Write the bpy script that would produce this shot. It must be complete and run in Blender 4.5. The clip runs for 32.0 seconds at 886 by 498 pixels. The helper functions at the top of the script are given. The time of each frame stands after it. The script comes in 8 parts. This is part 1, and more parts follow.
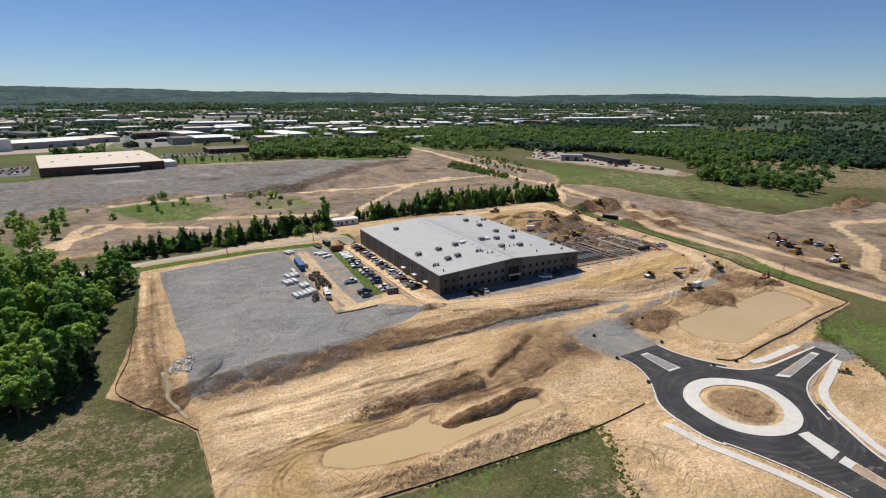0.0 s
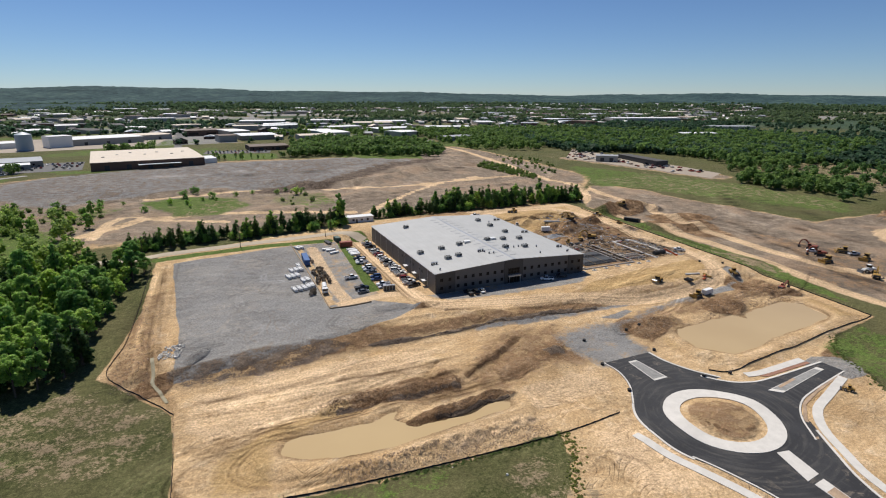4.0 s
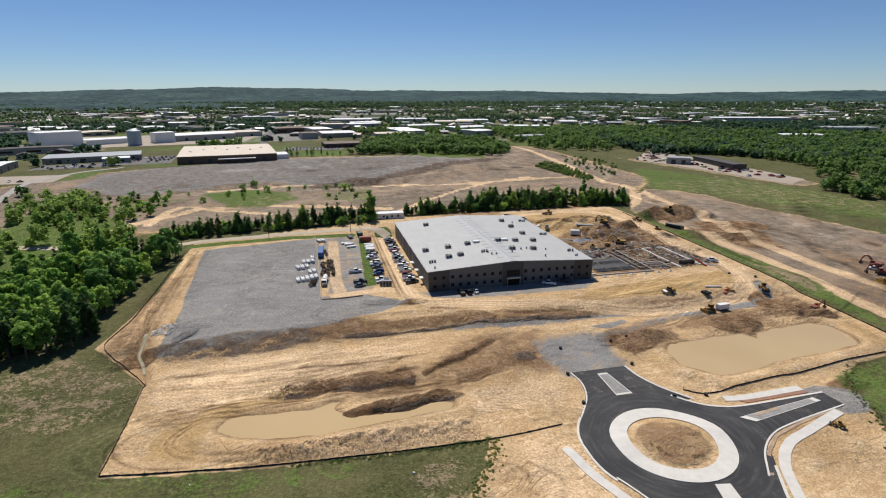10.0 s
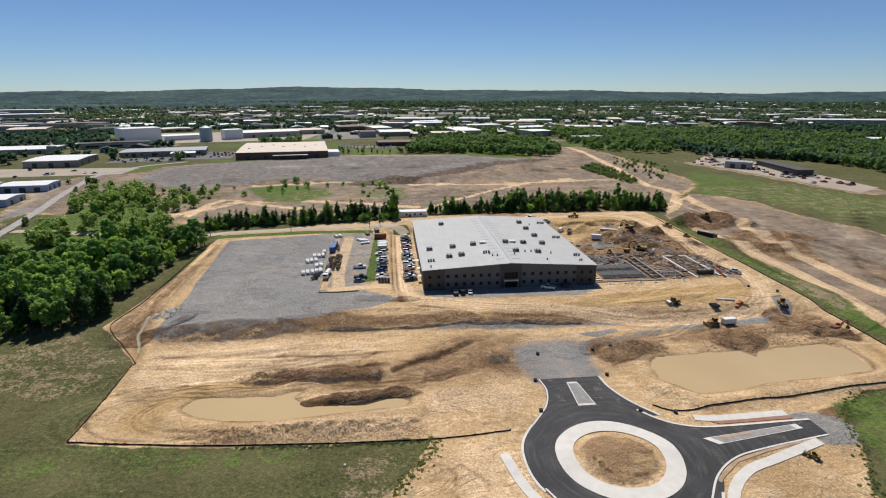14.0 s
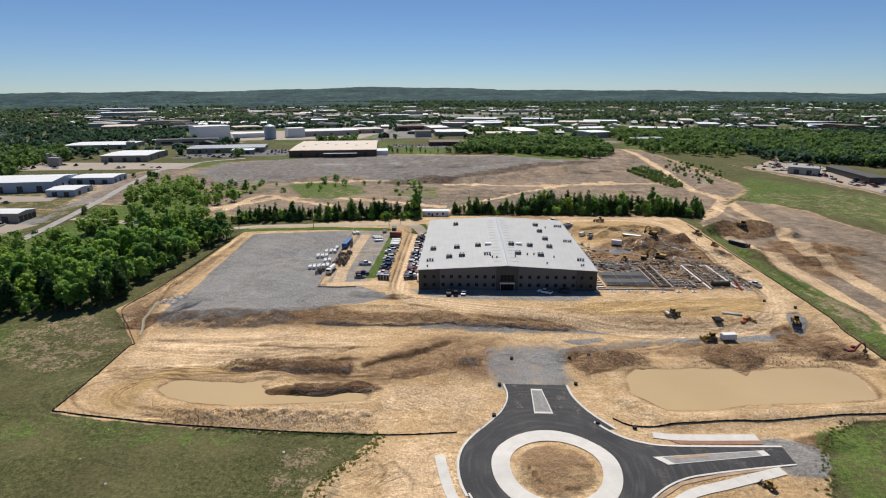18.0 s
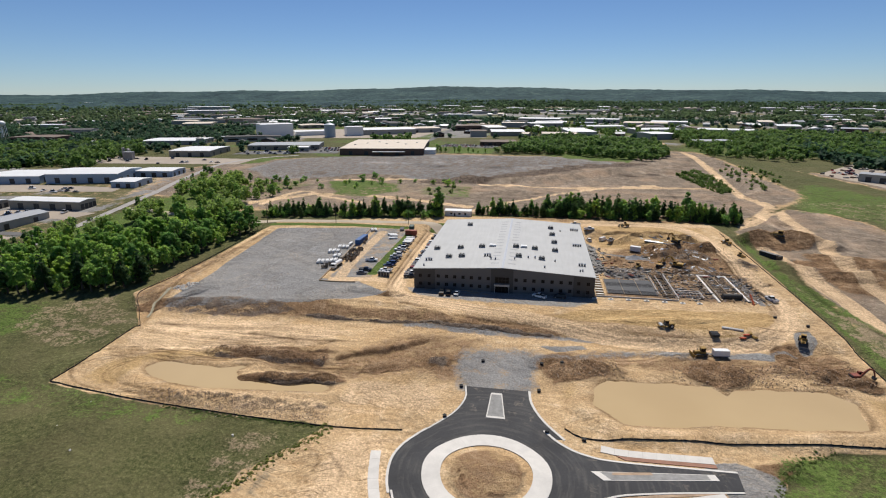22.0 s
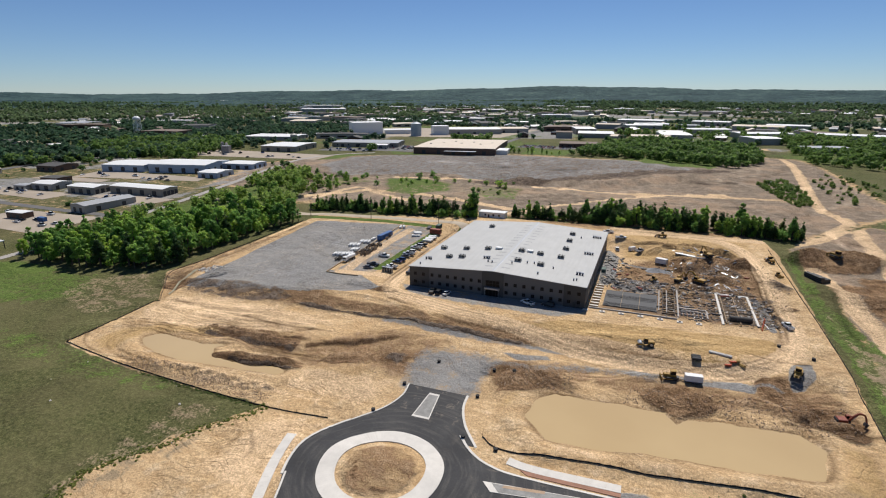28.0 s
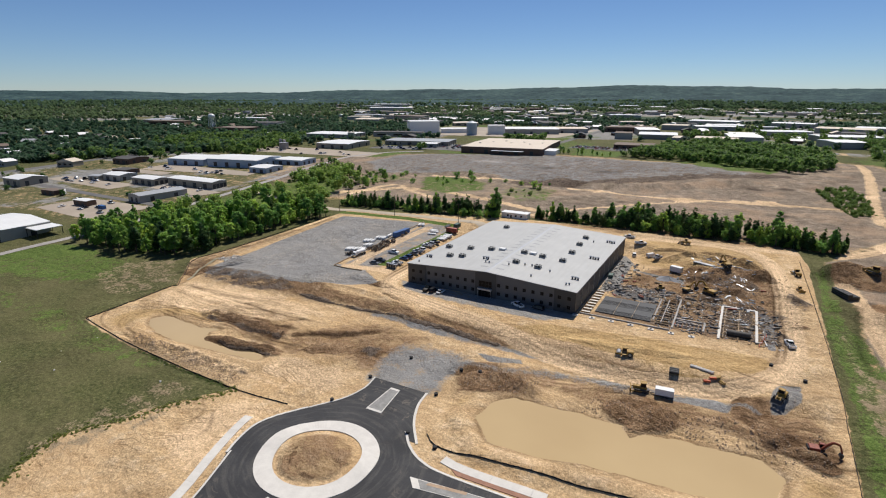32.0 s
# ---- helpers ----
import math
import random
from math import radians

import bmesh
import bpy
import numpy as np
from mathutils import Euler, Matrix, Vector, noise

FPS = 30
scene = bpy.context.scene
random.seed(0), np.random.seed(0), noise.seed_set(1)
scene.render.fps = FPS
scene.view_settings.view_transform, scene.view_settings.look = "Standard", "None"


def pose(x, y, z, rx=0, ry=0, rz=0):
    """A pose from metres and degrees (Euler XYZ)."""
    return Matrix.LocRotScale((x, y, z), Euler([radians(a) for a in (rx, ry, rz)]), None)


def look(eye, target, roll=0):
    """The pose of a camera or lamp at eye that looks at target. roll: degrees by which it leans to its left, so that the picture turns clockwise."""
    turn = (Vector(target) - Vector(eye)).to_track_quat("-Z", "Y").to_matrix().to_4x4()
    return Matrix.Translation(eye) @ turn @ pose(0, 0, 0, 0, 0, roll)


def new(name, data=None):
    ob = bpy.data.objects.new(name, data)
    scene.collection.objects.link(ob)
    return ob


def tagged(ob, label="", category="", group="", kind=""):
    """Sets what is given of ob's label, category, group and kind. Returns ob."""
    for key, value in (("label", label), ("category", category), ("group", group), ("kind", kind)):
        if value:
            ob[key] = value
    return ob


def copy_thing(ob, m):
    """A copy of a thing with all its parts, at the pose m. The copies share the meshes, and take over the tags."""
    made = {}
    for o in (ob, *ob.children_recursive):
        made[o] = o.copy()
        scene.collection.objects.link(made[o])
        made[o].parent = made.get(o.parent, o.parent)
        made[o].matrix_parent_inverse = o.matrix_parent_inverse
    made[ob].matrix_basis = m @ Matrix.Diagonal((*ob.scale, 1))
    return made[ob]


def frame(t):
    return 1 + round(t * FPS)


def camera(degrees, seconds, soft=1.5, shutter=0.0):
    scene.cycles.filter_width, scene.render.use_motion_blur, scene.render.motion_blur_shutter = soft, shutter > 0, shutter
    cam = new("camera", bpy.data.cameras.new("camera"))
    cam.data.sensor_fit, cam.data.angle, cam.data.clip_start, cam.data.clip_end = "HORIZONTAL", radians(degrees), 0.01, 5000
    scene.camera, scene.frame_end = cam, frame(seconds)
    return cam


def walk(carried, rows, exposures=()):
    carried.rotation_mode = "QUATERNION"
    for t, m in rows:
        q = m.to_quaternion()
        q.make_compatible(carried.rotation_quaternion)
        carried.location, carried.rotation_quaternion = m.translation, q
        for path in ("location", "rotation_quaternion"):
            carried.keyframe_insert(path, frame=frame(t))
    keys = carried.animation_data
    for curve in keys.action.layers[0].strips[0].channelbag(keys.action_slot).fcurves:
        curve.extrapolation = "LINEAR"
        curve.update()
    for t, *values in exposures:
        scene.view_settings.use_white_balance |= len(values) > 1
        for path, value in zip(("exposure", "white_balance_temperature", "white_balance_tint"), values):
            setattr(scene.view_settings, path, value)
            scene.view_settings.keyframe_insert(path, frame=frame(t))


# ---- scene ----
cam = camera(78.7, 32.0, soft=1.1)
METRES, EYE, TILT, LEAN, TURN = 222.0, 84.0, 1.9, 1.0, -29.4
ROWS = [
    (0.0, 0.0, 0.0, 0.0, 0.37, -17.88, -1.14),
    (0.5, 0.0104, 0.0001, 0.0002, 0.97, -17.91, -1.12),
    (1.0, 0.021, 0.0003, 0.0004, 1.59, -17.93, -1.08),
    (1.5, 0.0323, 0.0005, 0.0002, 2.25, -17.94, -1.07),
    (2.0, 0.0438, 0.0009, 0.0003, 2.91, -17.96, -1.05),
    (2.5, 0.0553, 0.0016, 0.0005, 3.58, -17.99, -1.04),
    (3.0, 0.0674, 0.0023, 0.0007, 4.28, -18.01, -1.01),
    (3.5, 0.0793, 0.0033, 0.0007, 4.98, -18.02, -0.99),
    (5.5, 0.1314, 0.0075, 0.0021, 8.05, -18.09, -0.76),
    (6.0, 0.1449, 0.0095, 0.0022, 8.86, -18.12, -0.72),
    (6.5, 0.1592, 0.0114, 0.0025, 9.69, -18.14, -0.65),
    (7.0, 0.1736, 0.0135, 0.0025, 10.53, -18.13, -0.6),
    (7.5, 0.1881, 0.0161, 0.0027, 11.38, -18.16, -0.54),
    (8.0, 0.203, 0.019, 0.003, 12.25, -18.18, -0.48),
    (8.5, 0.2182, 0.0219, 0.0029, 13.14, -18.19, -0.43),
    (9.0, 0.2336, 0.0253, 0.003, 14.06, -18.2, -0.38),
    (9.5, 0.2491, 0.0291, 0.0033, 14.98, -18.22, -0.34),
    (10.0, 0.265, 0.0332, 0.0035, 15.93, -18.25, -0.3),
    (10.5, 0.281, 0.0376, 0.0036, 16.9, -18.25, -0.26),
    (11.0, 0.2971, 0.0422, 0.0036, 17.86, -18.24, -0.23),
    (11.5, 0.3128, 0.0472, 0.0038, 18.84, -18.26, -0.22),
    (12.0, 0.3287, 0.0525, 0.004, 19.82, -18.27, -0.2),
    (12.5, 0.3443, 0.058, 0.0044, 20.8, -18.3, -0.17),
    (13.0, 0.3604, 0.0636, 0.0043, 21.78, -18.3, -0.11),
    (13.5, 0.3758, 0.0695, 0.0044, 22.75, -18.31, -0.08),
    (14.0, 0.3912, 0.0758, 0.0044, 23.71, -18.32, -0.05),
    (14.5, 0.4066, 0.0823, 0.0045, 24.66, -18.31, -0.02),
    (16.5, 0.4673, 0.1108, 0.0053, 28.55, -18.34, 0.16),
    (17.0, 0.482, 0.1186, 0.0052, 29.51, -18.32, 0.2),
    (17.5, 0.4966, 0.1265, 0.0052, 30.48, -18.32, 0.22),
    (18.0, 0.5102, 0.1342, 0.0053, 31.39, -18.31, 0.26),
    (18.5, 0.5245, 0.1426, 0.0053, 32.35, -18.29, 0.3),
    (19.0, 0.5386, 0.1512, 0.0054, 33.31, -18.3, 0.33),
    (19.5, 0.5525, 0.16, 0.0056, 34.27, -18.31, 0.36),
    (20.0, 0.5667, 0.1692, 0.0057, 35.24, -18.32, 0.41),
    (20.5, 0.5803, 0.1786, 0.0058, 36.2, -18.32, 0.43),
    (21.0, 0.5941, 0.1881, 0.0057, 37.16, -18.32, 0.45),
    (21.5, 0.6073, 0.198, 0.0059, 38.12, -18.33, 0.46),
    (22.0, 0.6207, 0.2079, 0.0059, 39.07, -18.31, 0.5),
    (22.5, 0.6338, 0.2181, 0.006, 40.04, -18.31, 0.53),
    (23.0, 0.6468, 0.2285, 0.0058, 41.0, -18.29, 0.54),
    (23.5, 0.6597, 0.2391, 0.0061, 41.96, -18.3, 0.56),
    (24.0, 0.6724, 0.25, 0.0061, 42.93, -18.28, 0.58),
    (24.5, 0.6848, 0.2611, 0.0063, 43.9, -18.27, 0.6),
    (25.0, 0.6971, 0.2724, 0.0064, 44.87, -18.23, 0.62),
    (25.5, 0.7091, 0.2839, 0.0067, 45.85, -18.24, 0.64),
    (27.5, 0.757, 0.3317, 0.0062, 49.77, -18.19, 0.78),
    (28.0, 0.7679, 0.344, 0.0063, 50.72, -18.21, 0.79),
    (28.5, 0.7788, 0.3564, 0.0063, 51.67, -18.2, 0.82),
    (29.0, 0.7896, 0.3687, 0.0061, 52.62, -18.2, 0.86),
    (29.5, 0.8003, 0.3815, 0.0061, 53.57, -18.2, 0.88),
    (30.0, 0.8105, 0.3945, 0.0061, 54.54, -18.21, 0.9),
    (30.5, 0.8208, 0.4077, 0.0058, 55.51, -18.18, 0.92),
    (31.0, 0.8306, 0.421, 0.0056, 56.47, -18.2, 0.96),
    (31.5, 0.8405, 0.4344, 0.0055, 57.44, -18.18, 0.98),
    (32.0, 0.8498, 0.448, 0.0054, 58.39, -18.18, 1.0),
]
walk(cam, [(t, pose(0, 0, EYE, TILT, LEAN, TURN) @ pose(METRES * x, METRES * y, METRES * z, 90 + pitch, roll, yaw)) for t, x, y, z, yaw, pitch, roll in ROWS])

# ---- world, sun ----
SUN_ELEV, SUN_AZ = 57.0, -6.0          # degrees; azimuth from +y towards +x
world = bpy.data.worlds.new("sky")
scene.world = world
world.use_nodes = True
wn = world.node_tree.nodes
wl = world.node_tree.links
wn.clear()
sky = wn.new("ShaderNodeTexSky")
sky.sky_type = "NISHITA"
sky.sun_disc = False
sky.sun_elevation = radians(SUN_ELEV)
sky.sun_rotation = radians(SUN_AZ)
sky.altitude = 2200
sky.air_density, sky.dust_density, sky.ozone_density = 1.0, 0.0, 3.5
wb = wn.new("ShaderNodeBackground")
wb.inputs["Strength"].default_value = 0.070
wo = wn.new("ShaderNodeOutputWorld")
tint = wn.new("ShaderNodeMix")
tint.data_type, tint.blend_type = "RGBA", "MULTIPLY"
tint.inputs[0].default_value = 1.0
tint.inputs[7].default_value = (0.785, 0.915, 1.10, 1)
wl.new(sky.outputs[0], tint.inputs[6])
wl.new(tint.outputs[2], wb.inputs[0])
wl.new(wb.outputs[0], wo.inputs[0])
sun_data = bpy.data.lights.new("sun", "SUN")
sun_data.energy = 4.9
sun_data.angle = radians(0.53)
sun_data.color = (1.0, 0.945, 0.87)
sun = new("sun", sun_data)
sun_dir = Vector((math.sin(radians(SUN_AZ)) * math.cos(radians(SUN_ELEV)), math.cos(radians(SUN_AZ)) * math.cos(radians(SUN_ELEV)), math.sin(radians(SUN_ELEV))))
sun.matrix_world = look((100 + sun_dir.x * 300, 100 + sun_dir.y * 300, sun_dir.z * 300), (100, 100, 0))
scene.view_settings.exposure = 0.0

# ---- materials ----
def lin(r, g, b):
    """Linear colour from display values 0 to 255."""
    f = lambda c: (c / 255 / 12.92) if c / 255 < 0.04045 else ((c / 255 + 0.055) / 1.055) ** 2.4
    return (f(r), f(g), f(b), 1)


def nodes_of(name, rough=0.8, metal=0.0):
    m = bpy.data.materials.new(name)
    m.use_nodes = True
    nt = m.node_tree
    b = nt.nodes["Principled BSDF"]
    b.inputs["Roughness"].default_value = rough
    b.inputs["Metallic"].default_value = metal
    return m, nt, b


def noise_node(nt, scale, detail=4.0, rough=0.55, stretch=None, coord="Object", warp=0.0, warp_scale=0.05):
    tc = nt.nodes.new("ShaderNodeTexCoord")
    n = nt.nodes.new("ShaderNodeTexNoise")
    n.inputs["Scale"].default_value = scale
    n.inputs["Detail"].default_value = detail
    n.inputs["Roughness"].default_value = rough
    out = tc.outputs[coord]
    if warp:
        wn_ = nt.nodes.new("ShaderNodeTexNoise")
        wn_.inputs["Scale"].default_value = warp_scale
        wn_.inputs["Detail"].default_value = 2.0
        nt.links.new(out, wn_.inputs["Vector"])
        sc = nt.nodes.new("ShaderNodeVectorMath")
        sc.operation = "MULTIPLY_ADD"
        sc.inputs[1].default_value = (warp, warp, 0)
        nt.links.new(wn_.outputs["Color"], sc.inputs[0])
        nt.links.new(out, sc.inputs[2])
        out = sc.outputs[0]
    if stretch:
        mp = nt.nodes.new("ShaderNodeMapping")
        mp.inputs["Scale"].default_value = stretch[:3]
        if len(stretch) > 3:
            mp.inputs["Rotation"].default_value = (0, 0, stretch[3])
        nt.links.new(out, mp.inputs["Vector"])
        out = mp.outputs[0]
    nt.links.new(out, n.inputs["Vector"])
    return n.outputs["Fac"]


def ramp(nt, fac, *stops):
    r = nt.nodes.new("ShaderNodeValToRGB")
    e = r.color_ramp.elements
    while len(e) < len(stops):
        e.new(0.5)
    for el, (p, c) in zip(e, stops):
        el.position = p
        el.color = c if hasattr(c, "__len__") else (c, c, c, 1)
    nt.links.new(fac, r.inputs["Fac"])
    return r.outputs["Color"]


def mix(nt, fac, a, b, mode="MIX"):
    m = nt.nodes.new("ShaderNodeMix")
    m.data_type = "RGBA"
    m.blend_type = mode
    for sock, v in ((m.inputs[0], fac), (m.inputs[6], a), (m.inputs[7], b)):
        if isinstance(v, (int, float)):
            sock.default_value = v
        elif isinstance(v, tuple):
            sock.default_value = v
        else:
            nt.links.new(v, sock)
    return m.outputs[2]


def maths(nt, op, a, b=None, c=None, clamp=False):
    m = nt.nodes.new("ShaderNodeMath")
    m.operation = op
    m.use_clamp = clamp
    for sock, v in zip(m.inputs, (a, b, c)):
        if v is None:
            continue
        if isinstance(v, (int, float)):
            sock.default_value = v
        else:
            nt.links.new(v, sock)
    return m.outputs[0]


def bump(nt, bsdf, height, strength=0.4, distance=0.1):
    b = nt.nodes.new("ShaderNodeBump")
    b.inputs["Strength"].default_value = strength
    b.inputs["Distance"].default_value = distance
    nt.links.new(height, b.inputs["Height"])
    nt.links.new(b.outputs[0], bsdf.inputs["Normal"])


def plain(name, col, rough=0.6, metal=0.0, var=0.12, scale=1.5, grain=12.0, per_object=0.0, bumps=0.0):
    """Colour with stains and grain at two scales."""
    m, nt, b = nodes_of(name, rough, metal)
    c2 = tuple(min(1, v * (1 + var)) for v in col[:3]) + (1,)
    c1 = tuple(v * (1 - var) for v in col[:3]) + (1,)
    base = ramp(nt, noise_node(nt, scale), (0.3, c1), (0.7, c2))
    fine = ramp(nt, noise_node(nt, grain, 2), (0.25, 1 - var), (0.75, 1.0))
    out = mix(nt, 1.0, base, fine, "MULTIPLY")
    if per_object:
        oi = nt.nodes.new("ShaderNodeObjectInfo")
        out = mix(nt, 1.0, out, ramp(nt, oi.outputs["Random"], (0, 1 - per_object), (1, 1.0)), "MULTIPLY")
    nt.links.new(out, b.inputs["Base Color"])
    if bumps:
        bump(nt, b, noise_node(nt, grain, 3), bumps, 0.05)
    return m


def attr(nt, name):
    a = nt.nodes.new("ShaderNodeAttribute")
    a.attribute_name = name
    return a.outputs["Fac"]


def make_ground():
    m, nt, b = nodes_of("earth_and_grass", 0.95)
    b.inputs["Specular IOR Level"].default_value = 0.12
    big = noise_node(nt, 0.035, 6, 0.62)
    mid = noise_node(nt, 0.20, 8, 0.68)
    fine = noise_node(nt, 1.5, 5, 0.72)
    tone = attr(nt, "tone")
    streak = noise_node(nt, 0.42, 8, 0.70, (0.20, 1.0, 1.0, 0.04), warp=26, warp_scale=0.03)
    streak2 = noise_node(nt, 0.5, 7, 0.68, (0.22, 1.0, 1.0, 1.2), warp=30, warp_scale=0.04)
    streak3 = noise_node(nt, 0.45, 7, 0.70, (0.22, 1.0, 1.0, -0.75), warp=24, warp_scale=0.035)
    way = ramp(nt, noise_node(nt, 0.022, 3), (0.47, 0.0), (0.53, 1.0))
    lines = mix(nt, way, streak, streak3)
    lines = maths(nt, "ADD", maths(nt, "MULTIPLY", lines, 0.42), maths(nt, "ADD", maths(nt, "MULTIPLY", mid, 0.36), maths(nt, "MULTIPLY", fine, 0.22)))
    sand = ramp(nt, lines, (0.34, (0.355, 0.222, 0.110, 1)), (0.43, (0.51, 0.345, 0.184, 1)), (0.53, (0.61, 0.430, 0.243, 1)), (0.65, (0.77, 0.575, 0.350, 1)))
    sand = mix(nt, ramp(nt, streak2, (0.54, 0.0), (0.68, 0.40)), sand, (0.44, 0.285, 0.15, 1))
    sand = mix(nt, ramp(nt, big, (0.49, 0.0), (0.60, 0.42)), sand, (0.52, 0.33, 0.155, 1))
    sand = mix(nt, ramp(nt, mid, (0.55, 0.0), (0.70, 0.55)), sand, (0.78, 0.61, 0.42, 1))
    brown = ramp(nt, mid, (0.30, (0.085, 0.047, 0.024, 1)), (0.42, (0.195, 0.116, 0.061, 1)), (0.54, (0.33, 0.205, 0.112, 1)), (0.68, (0.53, 0.37, 0.222, 1)))
    brown = mix(nt, ramp(nt, lines, (0.48, 0.0), (0.68, 0.55)), brown, (0.30, 0.172, 0.086, 1))
    hill = ramp(nt, mid, (0.28, (0.108, 0.088, 0.068, 1)), (0.45, (0.212, 0.168, 0.126, 1)), (0.6, (0.300, 0.238, 0.175, 1)), (0.75, (0.43, 0.350, 0.260, 1)))
    hill = mix(nt, ramp(nt, big, (0.5, 0.0), (0.62, 0.7)), hill, (0.37, 0.262, 0.175, 1))
    hill = mix(nt, ramp(nt, streak3, (0.52, 0.0), (0.68, 0.45)), hill, (0.20, 0.152, 0.115, 1))
    gravel = ramp(nt, lines, (0.3, (0.208, 0.201, 0.193, 1)), (0.5, (0.262, 0.256, 0.246, 1)), (0.72, (0.325, 0.316, 0.300, 1)))
    gravel = mix(nt, ramp(nt, big, (0.44, 0.0), (0.60, 0.4)), gravel, (0.29, 0.275, 0.252, 1))
    gravel = mix(nt, ramp(nt, mid, (0.58, 0.0), (0.72, 0.25)), gravel, (0.36, 0.325, 0.275, 1))
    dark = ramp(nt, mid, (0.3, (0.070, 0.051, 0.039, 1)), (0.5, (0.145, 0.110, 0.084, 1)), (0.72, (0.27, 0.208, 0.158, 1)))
    tuft = maths(nt, "ADD", maths(nt, "MULTIPLY", noise_node(nt, 0.8, 6, 0.75), 0.55), maths(nt, "MULTIPLY", noise_node(nt, 2.2, 5, 0.8), 0.45))
    grass = ramp(nt, tuft, (0.38, (0.034, 0.041, 0.014, 1)), (0.5, (0.092, 0.098, 0.036, 1)), (0.63, (0.185, 0.172, 0.080, 1)))
    grass = mix(nt, ramp(nt, big, (0.42, 0.0), (0.6, 0.55)), grass, (0.145, 0.128, 0.062, 1))
    lush = ramp(nt, tuft, (0.38, (0.044, 0.076, 0.015, 1)), (0.52, (0.108, 0.158, 0.036, 1)), (0.64, (0.19, 0.225, 0.070, 1)))
    dry = ramp(nt, tuft, (0.3, (0.18, 0.14, 0.085, 1)), (0.7, (0.37, 0.285, 0.18, 1)))
    # forest floor far off: bluish distance haze mixed into the green
    forest = ramp(nt, noise_node(nt, 0.05, 6, 0.7), (0.3, (0.030, 0.054, 0.034, 1)), (0.7, (0.075, 0.110, 0.060, 1)))
    out = sand

    def lay(mask, colour, wob=0.75):
        nonlocal out
        f = maths(nt, "ADD", attr(nt, mask), maths(nt, "MULTIPLY", maths(nt, "SUBTRACT", maths(nt, "ADD", maths(nt, "MULTIPLY", mid, 0.6), maths(nt, "MULTIPLY", fine, 0.4)), 0.5), wob))
        f = ramp(nt, f, (0.40, 0.0), (0.60, 1.0))
        f = maths(nt, "MULTIPLY", f, ramp(nt, attr(nt, mask), (0.02, 0.0), (0.2, 1.0)))
        out = mix(nt, f, out, colour)

    lay("m_hill", hill, 1.6)
    lay("m_brown", brown, 2.4)
    lay("m_gravel", gravel, 1.3)
    lay("m_ochre", ramp(nt, lines, (0.32, (0.33, 0.20, 0.085, 1)), (0.5, (0.50, 0.335, 0.155, 1)), (0.7, (0.60, 0.43, 0.225, 1))), 1.2)
    lay("m_track", ramp(nt, fine, (0.3, (0.60, 0.415, 0.240, 1)), (0.7, (0.77, 0.565, 0.355, 1))), 0.9)
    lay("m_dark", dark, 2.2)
    lay("m_grass", grass, 2.2)
    lay("m_lush", lush, 2.6)
    lay("m_dry", dry, 3.0)
    lay("m_forest", forest, 1.0)
    out = mix(nt, 1.0, out, ramp(nt, fine, (0.36, 0.76), (0.64, 1.14)), "MULTIPLY")
    grit = noise_node(nt, 3.2, 6, 0.8)
    speck = maths(nt, "MULTIPLY", ramp(nt, noise_node(nt, 1.9, 3, 0.65), (0.61, 0.0), (0.66, 0.32)), ramp(nt, noise_node(nt, 0.11, 5, 0.7), (0.46, 0.0), (0.58, 1.0)))
    out = mix(nt, speck, out, (0.17, 0.105, 0.06, 1))
    out = mix(nt, 1.0, out, ramp(nt, grit, (0.37, 0.82), (0.63, 1.13)), "MULTIPLY")
    # thin winding marks left by wheels and blades
    marks = None
    for sc_, st_, seed_ in ((0.30, (0.22, 1.0, 1.0, 0.1), 31), (0.26, (0.25, 1.0, 1.0, 1.0), 57), (0.34, (0.2, 1.0, 1.0, -0.5), 83)):
        n_ = noise_node(nt, sc_, 2, 0.4, st_, warp=seed_, warp_scale=0.018)
        r_ = ramp(nt, maths(nt, "ABSOLUTE", maths(nt, "SUBTRACT", maths(nt, "FRACT", maths(nt, "MULTIPLY", n_, 7.0)), 0.5)), (0.0, 1.0), (0.10, 0.0))
        marks = r_ if marks is None else maths(nt, "MAXIMUM", marks, r_)
    bare_ = maths(nt, "SUBTRACT", 1.0, maths(nt, "MAXIMUM", attr(nt, "m_grass"), maths(nt, "MAXIMUM", attr(nt, "m_lush"), attr(nt, "m_forest"))), clamp=True)
    marks = maths(nt, "MULTIPLY", maths(nt, "MULTIPLY", marks, ramp(nt, noise_node(nt, 0.06, 4), (0.42, 0.0), (0.6, 1.0))), bare_)
    out = mix(nt, maths(nt, "MULTIPLY", marks, 0.16), out, ramp(nt, big, (0.48, (0.20, 0.13, 0.075, 1)), (0.52, (0.78, 0.62, 0.43, 1))))
    # passes of a dozer: patches of parallel cleat lines, each patch on its own heading
    tcv = nt.nodes.new("ShaderNodeTexCoord")
    vor = nt.nodes.new("ShaderNodeTexVoronoi")
    vor.inputs["Scale"].default_value = 0.045
    wob_ = nt.nodes.new("ShaderNodeTexNoise")
    wob_.inputs["Scale"].default_value = 0.05
    add_ = nt.nodes.new("ShaderNodeVectorMath")
    add_.operation = "MULTIPLY_ADD"
    add_.inputs[1].default_value = (24, 24, 0)
    nt.links.new(tcv.outputs["Object"], wob_.inputs["Vector"])
    nt.links.new(wob_.outputs["Color"], add_.inputs[0])
    nt.links.new(tcv.outputs["Object"], add_.inputs[2])
    nt.links.new(add_.outputs[0], vor.inputs["Vector"])
    sep_ = nt.nodes.new("ShaderNodeSeparateXYZ")
    nt.links.new(add_.outputs[0], sep_.inputs[0])
    sepc = nt.nodes.new("ShaderNodeSeparateColor")
